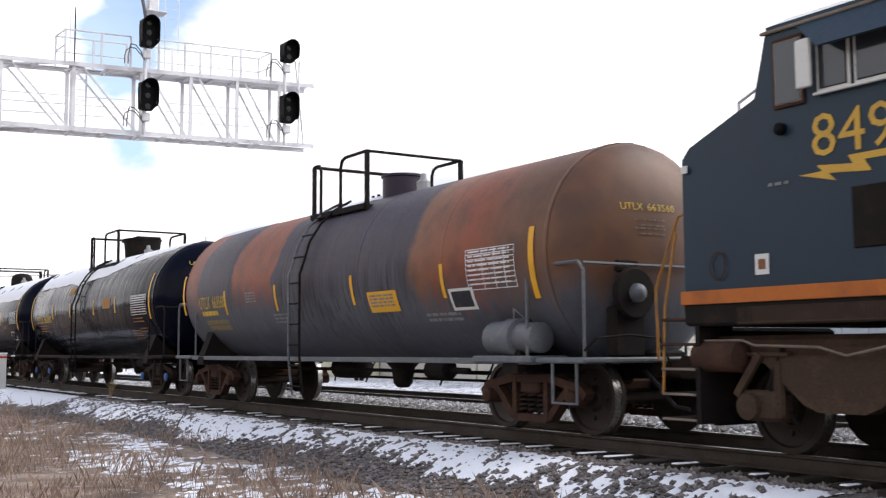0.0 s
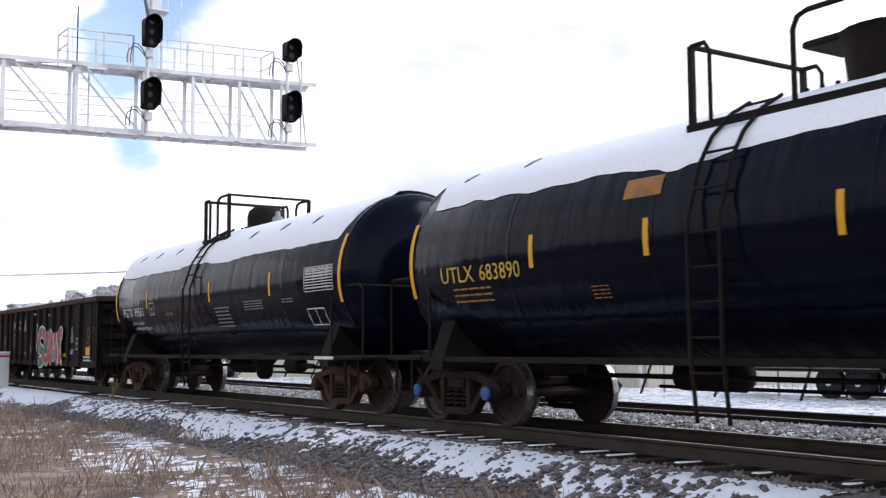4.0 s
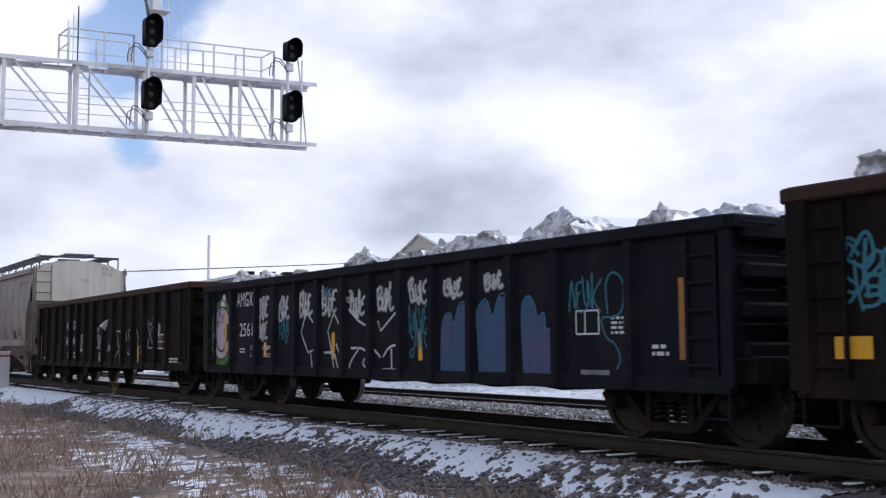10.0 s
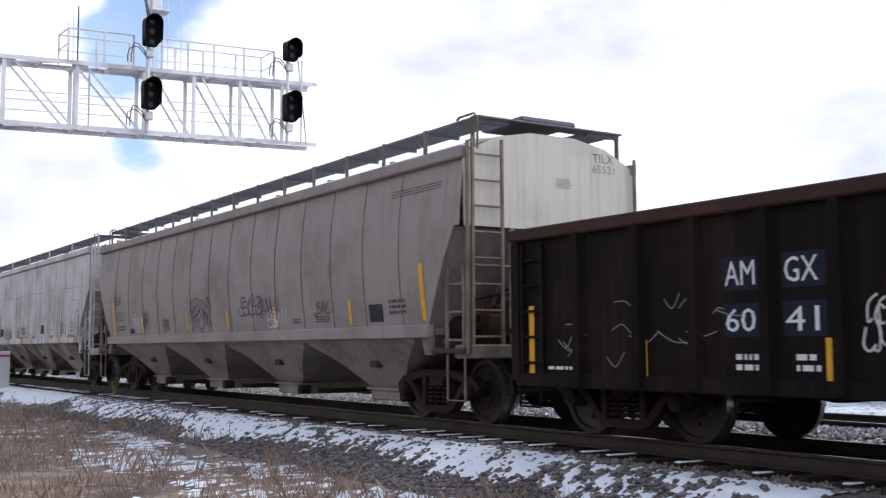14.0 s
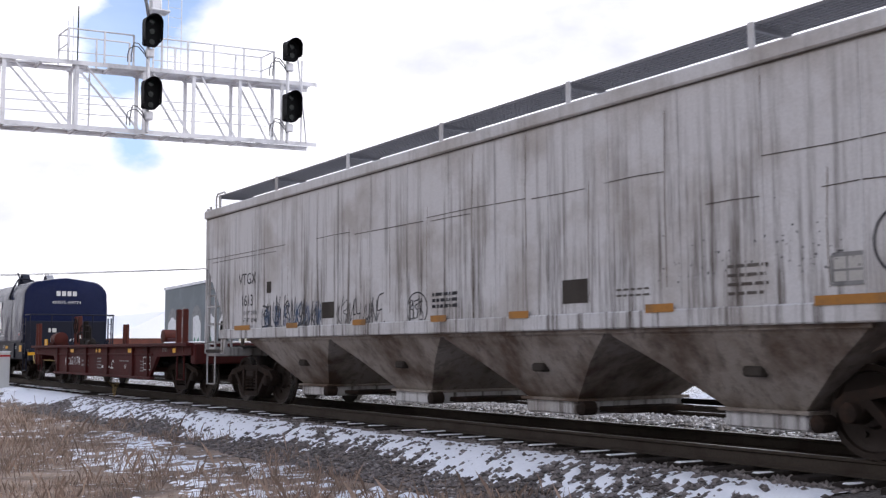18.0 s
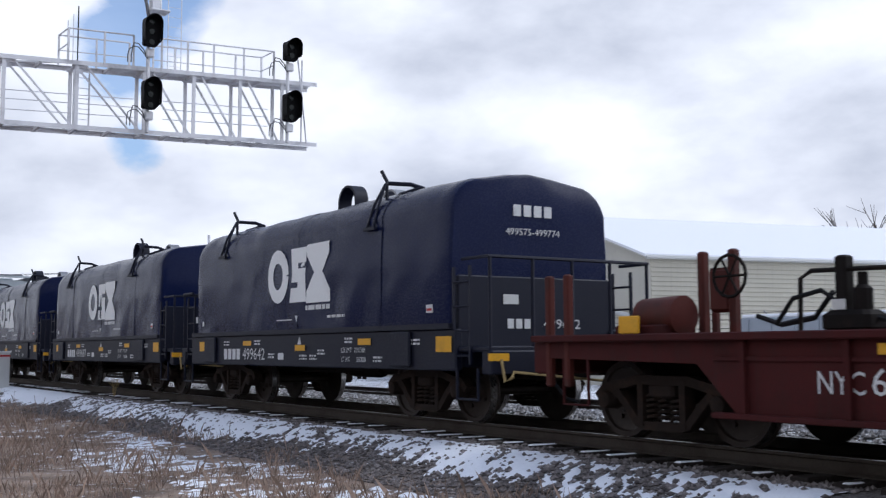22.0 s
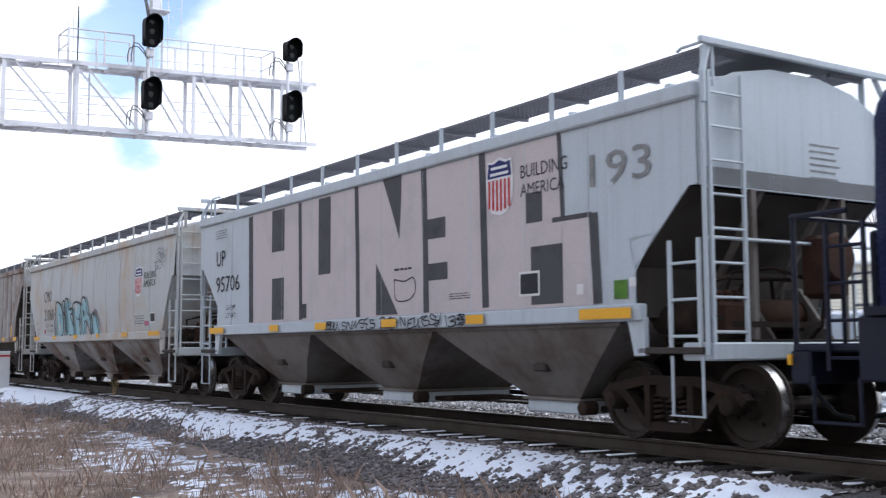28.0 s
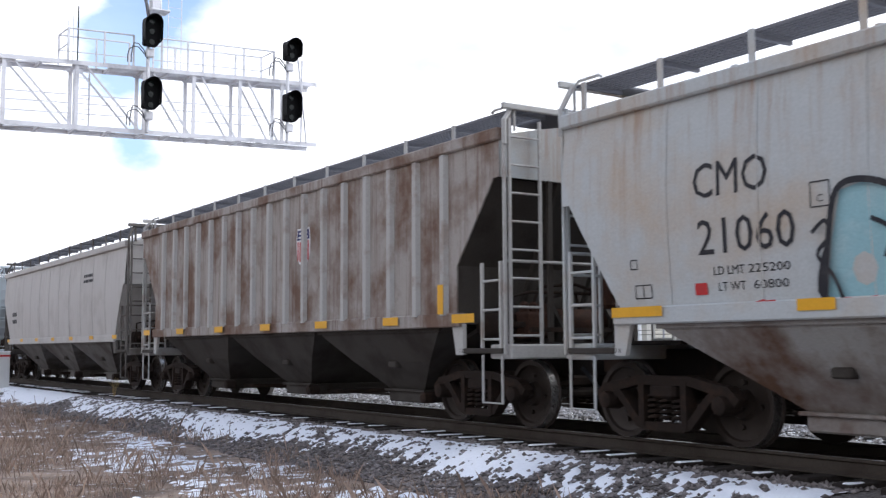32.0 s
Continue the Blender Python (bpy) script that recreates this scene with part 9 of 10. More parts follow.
# ---------------------------------------------------------------- flat car
def flat_car():
    u = -145.5
    c = car("flat_car", "empty oxide red flat car with upright stakes and a hand brake", "flat car", u, 8.05, 5.78)
    rnd = random.Random(51)
    half = 7.5
    part("deck", Shape().slab(-half, half, -1.42, 1.42, 1.10, 1.2, 0.02), FLAT_RED, c, "worn red deck")
    for k in (-1, 1):
        y = k * 1.45
        part("side_sill", Shape().loft([[(x, y + dy, z) for x, z in ((-half, 1.2), (half, 1.2), (half, 0.95), (5.2, 0.9), (4.65, 0.42), (-4.3, 0.38), (-4.85, 0.9), (-half, 0.95))] for dy in (-0.04, 0.04)]),
             FLAT_RED, c, "deep fish-belly side sill")
        part("sill_flange", Shape().slab(-4.6, 4.9, min(y - 0.02 * k, y + 0.12 * k), max(y - 0.02 * k, y + 0.12 * k), 0.36, 0.42, 0.01), FLAT_RED, c)
        part("top_flange", Shape().slab(-half, half, min(y - 0.02 * k, y + 0.16 * k), max(y - 0.02 * k, y + 0.16 * k), 1.14, 1.22, 0.012), FLAT_RED, c)
        for x in (-3.0, -0.9, 1.2, 3.4, 4.6, -4.2):
            part("sill_stiffener", Shape().prism_y([(x - 0.03, 0.42), (x + 0.03, 0.42), (x + 0.03, 1.14), (x - 0.03, 1.14)], min(y, y + 0.1 * k), max(y, y + 0.1 * k)), FLAT_RED, c)
        part("chord_line", Shape().slab(-4.6, 4.9, min(y, y + 0.07 * k), max(y, y + 0.07 * k), 0.93, 0.98, 0.01), FLAT_RED, c)
        part("end_sill", Shape().slab(k * half - 0.15, k * half + 0.15, -1.45, 1.45, 0.75, 1.2, 0.03), FLAT_RED, c)
        # stakes with grab irons at the leading end, lower ones at the trailing end
        yy = y * 1.0
        for x, h in ((6.57, 1.98), (7.0, 1.98)) if k < 0 else ((6.9, 1.5),):
            st = part("stake", Shape().slab(x - 0.055, x + 0.055, yy - 0.06, yy + 0.06, 1.0, h, 0.02), STAKE_RED, c, "upright red stake")
            part("grab_iron", Shape().tube([(x - 0.06, yy, h - 0.04), (x - 0.13, yy, h - 0.06), (x - 0.13, yy, h - 0.55), (x - 0.06, yy, h - 0.57)], 0.016, 5), STAKE_RED, st)
        for x in (-6.95, -7.3):
            part("stake", Shape().slab(x - 0.05, x + 0.05, yy - 0.05, yy + 0.05, 0.6, 1.95, 0.02), STAKE_RED, c)
        part("step", Shape().tube([(6.5, y, 0.95), (6.5, y, 0.4), (6.95, y, 0.4), (6.95, y, 0.95)], 0.022, 5), FLAT_RED, c)
        part("step", Shape().tube([(-6.6, y, 0.95), (-6.6, y, 0.4), (-7.05, y, 0.4), (-7.05, y, 0.95)], 0.022, 5), FLAT_RED, c)
    part("deck_snow", Shape().slab(5.3, 7.4, -1.38, 1.1, 1.2, 1.25, 0.02), SNOW, c, "flat patch of snow on the deck")
    part("centre_sill", Shape().slab(-half, half, -0.3, 0.3, 0.6, 1.1, 0.02), UNDER, c)
    brake_rigging(c, -2.0, 1.8)
    part("winch_drum", Shape().lathe([(-0.16, 0.08), (-0.14, 0.17), (0.14, 0.17), (0.16, 0.08)], "y", (5.15, -1.2, 1.38), 14), STAKE_RED, c, "rounded winch drum", smooth=0.6)
    part("winch_bar", Shape().slab(5.3, 6.4, -1.3, -1.15, 1.22, 1.34, 0.02), FLAT_RED, c)
    # brake stand and housings at the trailing end
    part("brake_housing", Shape().lathe([(-0.36, 0.08), (-0.33, 0.2), (0.28, 0.22), (0.32, 0.1)], "x", (-5.62, -1.15, 1.42), 14), STAKE_RED, c, "rounded red brake housing", smooth=0.6)
    part("housing_foot", Shape().slab(-6.2, -5.4, -1.4, -0.9, 1.2, 1.32, 0.02), FLAT_RED, c)
    part("marker_board", Shape().slab(-6.0, -5.68, -1.52, -1.48, 1.22, 1.42, 0.01), YELLOW, c, "yellow marker board")
    for dx in (0.0, 0.5):
        part("brake_stand", Shape().slab(-5.58 + dx * 0.9, -5.48 + dx * 0.9, -0.7, -0.58, 1.2, 2.15, 0.02), STAKE_RED, c, "upright of the brake stand")
    bw = part("brake_wheel", Shape().tube([(-5.0 + 0.23 * math.cos(t), -0.8, 1.84 + 0.23 * math.sin(t)) for t in [k * 0.42 for k in range(16)]], 0.02, 5), UNDER, c, "hand brake wheel")
    for a in range(3):
        part("spoke", Shape().cyl((-5.0 - 0.22 * math.cos(a * 1.05), -0.8, 1.84 - 0.22 * math.sin(a * 1.05)), (-5.0 + 0.22 * math.cos(a * 1.05), -0.8, 1.84 + 0.22 * math.sin(a * 1.05)), 0.014, 5), UNDER, bw)
    part("gear_plate", Shape().slab(-5.42, -5.1, -0.7, -0.6, 1.45, 1.95, 0.04), STAKE_RED, c)
    part("hose_line", Shape().tube([(-4.8, -0.6, 1.4), (-4.4, -0.7, 1.3), (-3.9, -0.8, 1.36), (-3.6, -0.9, 1.6)], 0.03, 6), RUBBER, c)
    part("machine_arch", Shape().tube([(-4.0, -0.9, 1.2), (-3.98, -0.9, 1.75), (-3.85, -0.9, 1.82), (-2.95, -0.9, 1.80), (-2.85, -0.9, 1.72), (-2.82, -0.9, 1.2)], 0.024, 6), UNDER, c, "black bent pipe guard")
    part("machine_post", Shape().slab(-3.55, -3.42, -0.95, -0.8, 1.2, 1.95, 0.02), UNDER, c)
    part("machine_cylinder", Shape().lathe([(1.2, 0.09), (1.62, 0.09), (1.66, 0.05), (1.78, 0.05)], "z", (-3.3, -0.85, 0), 10), UNDER, c, smooth=0.6)
    part("machine_hose", Shape().tube([(-4.3, -0.9, 1.3), (-4.0, -1.0, 1.55), (-3.7, -0.95, 1.62), (-3.4, -0.9, 1.4), (-3.0, -0.8, 1.3), (-2.6, -0.7, 1.28)], 0.025, 6), RUBBER, c)
    part("machine", Shape().slab(-3.7, -3.15, -1.0, -0.65, 1.2, 1.42, 0.05), UNDER, c, "small dark engine under the guard")
    part("machine_label", Shape().box(-3.5, -3.35, -1.058, -1.052, 1.42, 1.52), PANEL_WHITE, c)
    part("deck_cleat", Shape().lathe([(-0.2, 0.05), (-0.16, 0.12), (0.16, 0.12), (0.2, 0.05)], "x", (-1.7, -1.2, 1.25), 10), UNDER, c)
    sd = Side(c, lambda z: -1.49, 1.0)
    s = Shape()
    faint = Shape()
    sd.word(s, "NYC", -148.85 - u, -148.35 - u, 0.64, 0.85)
    sd.word(s, "631174", -148.28 - u, -147.2 - u, 0.64, 0.88)
    for a, b, z0, z1, n in ((-147.0, -146.75, 0.55, 0.8, 2), (-146.6, -146.3, 0.55, 0.8, 2), (-145.4, -145.0, 0.52, 0.86, 4), (-143.3, -142.5, 0.74, 0.8, 1), (-141.55, -141.3, 0.5, 0.8, 4), (-139.9, -139.6, 1.0, 1.1, 2)):
        sd.bars(faint, a - u, b - u, z0, z1, n, rnd, 0.55)
    sd.paint("small_print", faint, GREY_INK, "faded small print")
    sd.bars(s, -144.95 - u, -144.75 - u, 0.58, 0.66, 1, rnd, 0.1)
    sd.bars(s, -144.52 - u, -144.15 - u, 0.59, 0.65, 1, rnd, 0.1)
    sd.word(s, "652T", -142.9 - u, -142.7 - u, 0.6, 0.69)
    sd.curve(s, [(-144.0 - u, 0.62), (-143.95 - u, 0.74), (-143.88 - u, 0.79), (-143.8 - u, 0.74)], 0.035)
    sd.rect(s, -144.1 - u, -143.85 - u, 0.58, 0.61)
    sd.table(s, -141.3 - u, -140.78 - u, 0.59, 0.89, 2, (0.5,), 0.015)
    sd.paint("stencil", s, WHITE_INK, "white stencilled reporting mark")
    for a, b in ((-148.2, -147.83), (-145.47, -145.35), (-145.2, -145.0), (-142.53, -142.14), (-139.14, -138.94)):
        sd.paint("reflective_stripe", sd.rect(Shape(), a - u, b - u, 1.0, 1.1), YELLOW, "yellow reflective tape", up=0.02)


flat_car()


# ---------------------------------------------------------------- coil cars
def coil_car(number, u, seed, weights):
    c = car("coil_car", "dark blue coil car with a dented hood and white emblem", "coil car", u, 6.26, 3.76)
    rnd = random.Random(seed)
    # hood: rounded section drawn along the car with rounded ends
    hl = 5.02

    def section(k):
        """Half width and height profile of the hood, from the near foot over the crown to the far foot."""
        w, t = 1.47, 3.62
        pts = [(-w, 1.38), (-w, 1.7), (-w, 2.0), (-w, 2.3), (-w, 2.55), (-w + 0.02, 2.9)]
        pts += [(-w + 0.62 - 0.62 * math.cos(a), 2.95 + 0.60 * math.sin(a)) for a in [math.pi / 2 * j / 6 for j in range(1, 7)]]
        pts += [(-0.4, t), (0.0, t + 0.04)]
        pts += [(-y, z) for y, z in pts[-2::-1]]
        return [(y * k if abs(y) > 0.3 else y, 1.38 + (z - 1.38) * (1 - (1 - k) * 0.9)) for y, z in pts]

    def dent(x, y, z):
        return 0.020 * noise.noise((x * 0.9 + seed * 7, y, z * 0.9)) + 0.012 * noise.noise((x * 2.1, y + seed, z * 1.5))

    rows = []
    xs = [-hl, -hl + 0.03, -hl + 0.12] + [-hl + 0.12 + (2 * hl - 0.24) * i / 48 for i in range(1, 48)] + [hl - 0.12, hl - 0.03, hl]
    for x in xs:
        e = hl - abs(x)
        k = 1.0 - (0.035 if e < 0.02 else 0.012 if e < 0.08 else 0)
        rows.append([(x, y + dent(x, y, z), z + dent(x, z, y) * (z > 3)) for y, z in section(k)])
    hood = part("hood", Shape().loft(rows), COIL_BLUE, c, "dented rounded steel hood", smooth=0.6)
    part("hood_foot", Shape().loft([[(x, y, z) for x, y in ((-hl - 0.06, -1.54), (hl + 0.06, -1.54), (hl + 0.06, 1.54), (-hl - 0.06, 1.54))] for z in (1.34, 1.42)]), COIL_DARK, c, "ledge under the hood")
    for x in (-hl * 0.6, 0.0, hl * 0.6):
        part("hood_band", Shape().loft([[(x + dx, y * 1.004, 1.38 + (z - 1.38) * 1.003) for y, z in section(1.0)] for dx in (-0.07, 0.07)], cap=False, closed=False), COIL_BLUE, hood, smooth=0.6)
    for x in (-3.45, 2.78):
        h = part("lifting_bracket", Shape().tube([(x + 0.02, -1.2, 3.35), (x - 0.03, -1.18, 3.70), (x - 0.06, -1.15, 3.74), (x - 0.16, -1.2, 3.93)], 0.03, 6), COIL_DARK, hood, "dark hooked lifting bracket on the hood")
        part("bracket_arm", Shape().tube([(x - 0.06, -1.15, 3.72), (x + 0.25, -0.9, 3.68), (x + 0.42, -0.75, 3.60)], 0.035, 6), COIL_DARK, h)
        part("bracket_rib", Shape().tube([(x + 0.4, -0.78, 3.6), (x + 0.2, -1.05, 3.5), (x + 0.08, -1.3, 3.25)], 0.05, 6), COIL_DARK, h)
        part("bracket_leg", Shape().tube([(x - 0.03, -1.2, 3.70), (x - 0.08, -1.38, 3.35), (x - 0.11, -1.5, 2.97)], 0.024, 6), COIL_DARK, h)
        part("bracket_leg", Shape().tube([(x - 0.03, -1.2, 3.70), (x + 0.07, -1.38, 3.35), (x + 0.11, -1.5, 2.97)], 0.024, 6), COIL_DARK, h)
        part("bracket_plate", Shape().box(x - 0.18, x + 0.18, -1.53, -1.48, 2.93, 2.98), COIL_DARK, h)
    for y, m in ((-0.45, COIL_DARK), (0.45, CHROME)):
        arch = [(0.25 + 0.34 * math.cos(t), 3.55 + 0.2 + 0.30 * math.sin(t)) for t in [math.pi * k / 14 for k in range(15)]]
        arch = [(0.59, 3.5)] + arch + [(-0.09, 3.5)]
        part("lifting_loop", Shape().loft([[(x_, y - 0.13, z_), (x_, y + 0.13, z_), (0.25 + (x_ - 0.25) * 0.88, y + 0.13, z_ - 0.035 * (z_ > 3.6)), (0.25 + (x_ - 0.25) * 0.88, y - 0.13, z_ - 0.035 * (z_ > 3.6))] for x_, z_ in arch]), m, hood, "arched band for lifting the hood", smooth=0.6)
    # trough, sills and ends
    for k in (-1, 1):
        part("side_sill", Shape().slab(-5.2, 5.2, min(k * 1.38, k * 1.5), max(k * 1.38, k * 1.5), 0.76, 1.34, 0.02), COIL_DARK, c, "deep dark side sill")
        for x in (-4.0, 3.75):
            part("sill_pocket", Shape().slab(x - 0.3, x + 0.3, min(k * 1.5, k * 1.56), max(k * 1.5, k * 1.56), 0.80, 1.32, 0.02), COIL_DARK, c)
        e = k * 5.55
        part("end_platform", Shape().slab(min(k * 5.1, k * 5.95), max(k * 5.1, k * 5.95), -1.45, 1.45, 1.02, 1.1, 0.02), COIL_DARK, c, "end platform")
        part("end_sill", Shape().slab(min(k * 5.75, k * 5.98), max(k * 5.75, k * 5.98), -1.45, 1.45, 0.72, 1.04, 0.02), COIL_DARK, c)
        part("end_wall", Shape().slab(min(k * 5.05, k * 5.12), max(k * 5.05, k * 5.12), -1.4, 1.4, 0.8, 2.1, 0.02), COIL_DARK, c)
        for y in (-1.42, -0.7, 0.0, 0.7, 1.42):
            part("railing_post", Shape().tube([(k * 5.92, y, 1.05), (k * 5.92, y, 2.3)], 0.026, 6), COIL_DARK, c)
        part("end_railing", Shape().tube([(k * 5.3, -1.45, 2.3), (k * 5.92, -1.45, 2.3), (k * 5.92, 1.45, 2.3), (k * 5.3, 1.45, 2.3)], 0.026, 6), COIL_DARK, c, "tubular end railing")
        for y in (-1.47, 1.47):
            ladder(c, "side_ladder", k * 5.32, y, 0.85, 2.2, 0.4, COIL_DARK, "x", 4, label="short dark side ladder")
            part("step", Shape().tube([(k * 5.2, y, 0.8), (k * 5.2, y, 0.38), (k * 5.7, y, 0.38), (k * 5.7, y, 0.8)], 0.024, 6), COIL_DARK, c)
            part("end_marker", Shape().box(min(k * 5.95, k * 5.985), max(k * 5.95, k * 5.985), y * 0.9 - 0.16, y * 0.9 + 0.16, 0.9, 1.0), YELLOW, c)
    part("centre_sill", Shape().slab(-5.9, 5.9, -0.32, 0.32, 0.62, 0.95, 0.02), UNDER, c)
    part("trough", Shape().prism_x([(-1.4, 1.3), (1.4, 1.3), (0.3, 0.66), (-0.3, 0.66)], -5.0, 5.0), UNDER, c)
    brake_rigging(c, -0.8, 0.9)
    part("rope", Shape().tube([(6.0, -1.3, 0.92), (6.05, -1.28, 0.62), (6.1, -1.2, 0.68), (6.0, -1.1, 0.75), (6.3, 0.4, 0.60), (6.25, 1.1, 0.62)], 0.02, 5), ROPE, c, "tan uncoupling rod")
    # markings
    sd = Side(c, lambda z: -1.47, 0.2)
    sd.lift, sd.warp = 0.010, lambda x, z: dent(x, -1.47, z)
    ring = lambda cx, cz, rx, rz, n=20: [(cx + rx * math.cos(2 * math.pi * k / n), cz + rz * math.sin(2 * math.pi * k / n)) for k in range(n + 1)]
    s = Shape()
    sd.line(s, ring(-0.75, 2.4, 0.33, 0.37), 0.25)
    sd.fill(s, [(-0.24, 1.9), (0.44, 1.9), (0.40, 2.4), (0.46, 2.87), (-0.18, 2.87), (-0.14, 2.4)])
    sd.fill(s, [(0.45, 2.9), (1.32, 2.9), (1.32, 2.7), (1.06, 2.4), (1.36, 2.08), (1.36, 1.87), (0.44, 1.87), (0.46, 2.08), (0.74, 2.4), (0.46, 2.7)])
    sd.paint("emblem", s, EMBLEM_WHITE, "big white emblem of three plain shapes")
    s = Shape()
    sd.rect(s, 0.12, 0.46, 2.5, 2.6)
    sd.rect(s, -0.24, 0.1, 2.16, 2.26)
    sd.paint("emblem_gap", s, COIL_BLUE, up=0.003)
    s = Shape()
    sd.bars(s, 0.42, 1.35, 1.74, 1.83, 1, rnd, 0.1)
    sd.rect(s, -0.83, -0.14, 1.585, 1.605)
    sd.fill(s, [(-0.02, 1.66), (0.1, 1.66), (0.04, 1.54)])
    sd.bars(s, 1.26, 1.92, 1.59, 1.64, 1, rnd, 0.1)
    sd.rect(s, -4.65, -4.55, 1.56, 1.66)
    sd.rect(s, 4.40, 4.58, 1.58, 1.7)
    sd.paint("stencil", s, WHITE_INK)
    sd.paint("notice_bar", sd.rect(Shape(), 4.42, 4.56, 1.61, 1.645), RED_INK, up=0.004)
    sd2 = Side(c, lambda z: -1.505, 1.0)
    s = Shape()
    for k in range(4):
        sd2.rect(s, -3.29 + 0.22 * k, -3.29 + 0.22 * k + 0.17, 0.87, 1.08)
    sd2.word(s, number, -2.32, -1.26, 0.87, 1.09)
    sd2.word(s, "LD LMT", 1.83, 2.2, 1.01, 1.09)
    sd2.word(s, weights[0], 2.28, 2.64, 1.01, 1.09)
    sd2.word(s, "LT WT", 1.84, 2.13, 0.86, 0.94)
    sd2.word(s, weights[1], 2.36, 2.66, 0.86, 0.94)
    for x, z in ((-1.1, 0.88), (0.25, 0.86), (0.65, 0.86), (-3.3, 1.12), (-1.75, 1.13), (1.95, 1.14), (4.0, 1.1), (2.9, 0.84), (0.95, 0.95)):
        sd2.bars(s, x, x + 0.28, z, z + 0.11, 2, rnd)
    sd2.rect(s, -0.66, -0.42, 0.88, 1.0)
    sd2.fill(s, [(0.16, 1.15), (0.32, 1.15), (0.24, 1.29)])
    sd2.paint("stencil", s, WHITE_INK, "white stencilled number and weights")
    for x0, x1, z0, z1 in ((-4.67, -4.24, 1.03, 1.23), (-2.29, -1.89, 1.14, 1.23), (0.07, 0.48, 1.04, 1.14), (2.41, 2.83, 1.13, 1.23), (4.72, 5.12, 1.02, 1.24)):
        sd2.paint("reflective_stripe", sd2.rect(Shape(), x0, x1, z0, z1), YELLOW, "yellow reflective tape", up=0.006)
    rows = [("499575-499774", -0.5, 0.5, 2.72, 2.82)]
    s = Shape()
    for text, y0, y1, z0, z1 in rows:
        v, f, (p, q, e, d) = WORD_MESH[text]
        s.add([(hl + 0.02, y0 + (k[0] - p) / (q - p) * (y1 - y0), z0 + (k[1] - e) / (d - e) * (z1 - z0)) for k in v], f)
    for k in range(4):
        y = -0.36 + 0.19 * k
        s.add([(hl + 0.02, y, 3.0), (hl + 0.02, y + 0.14, 3.0), (hl + 0.02, y + 0.14, 3.17), (hl + 0.02, y, 3.17)], [(0, 1, 2, 3)])
    part("end_stencil", s, WHITE_INK, c, "white stencilled number range on the hood's end")
    v, f, (p, q, e, d) = WORD_MESH[number]
    s = Shape().add([(5.13, 0.1 + (k[0] - p) / (q - p) * 0.7, 1.35 + (k[1] - e) / (d - e) * 0.14) for k in v], f)
    for k in range(3):
        s.add([(5.13, -0.55 + 0.15 * k, 1.35), (5.13, -0.44 + 0.15 * k, 1.35), (5.13, -0.44 + 0.15 * k, 1.49), (5.13, -0.55 + 0.15 * k, 1.49)], [(0, 1, 2, 3)])
    part("end_stencil", s, WHITE_INK, c)
    part("end_notice", Shape().box(5.12, 5.128, -0.62, -0.35, 1.7, 1.84), PANEL_WHITE, c)
    return c


coil_car("499642", -160.03, 1, ("230700", "55300"))
coil_car("499687", -172.55, 2, ("230500", "55500"))
coil_car("499438", -185.07, 3, ("230500", "55500"))


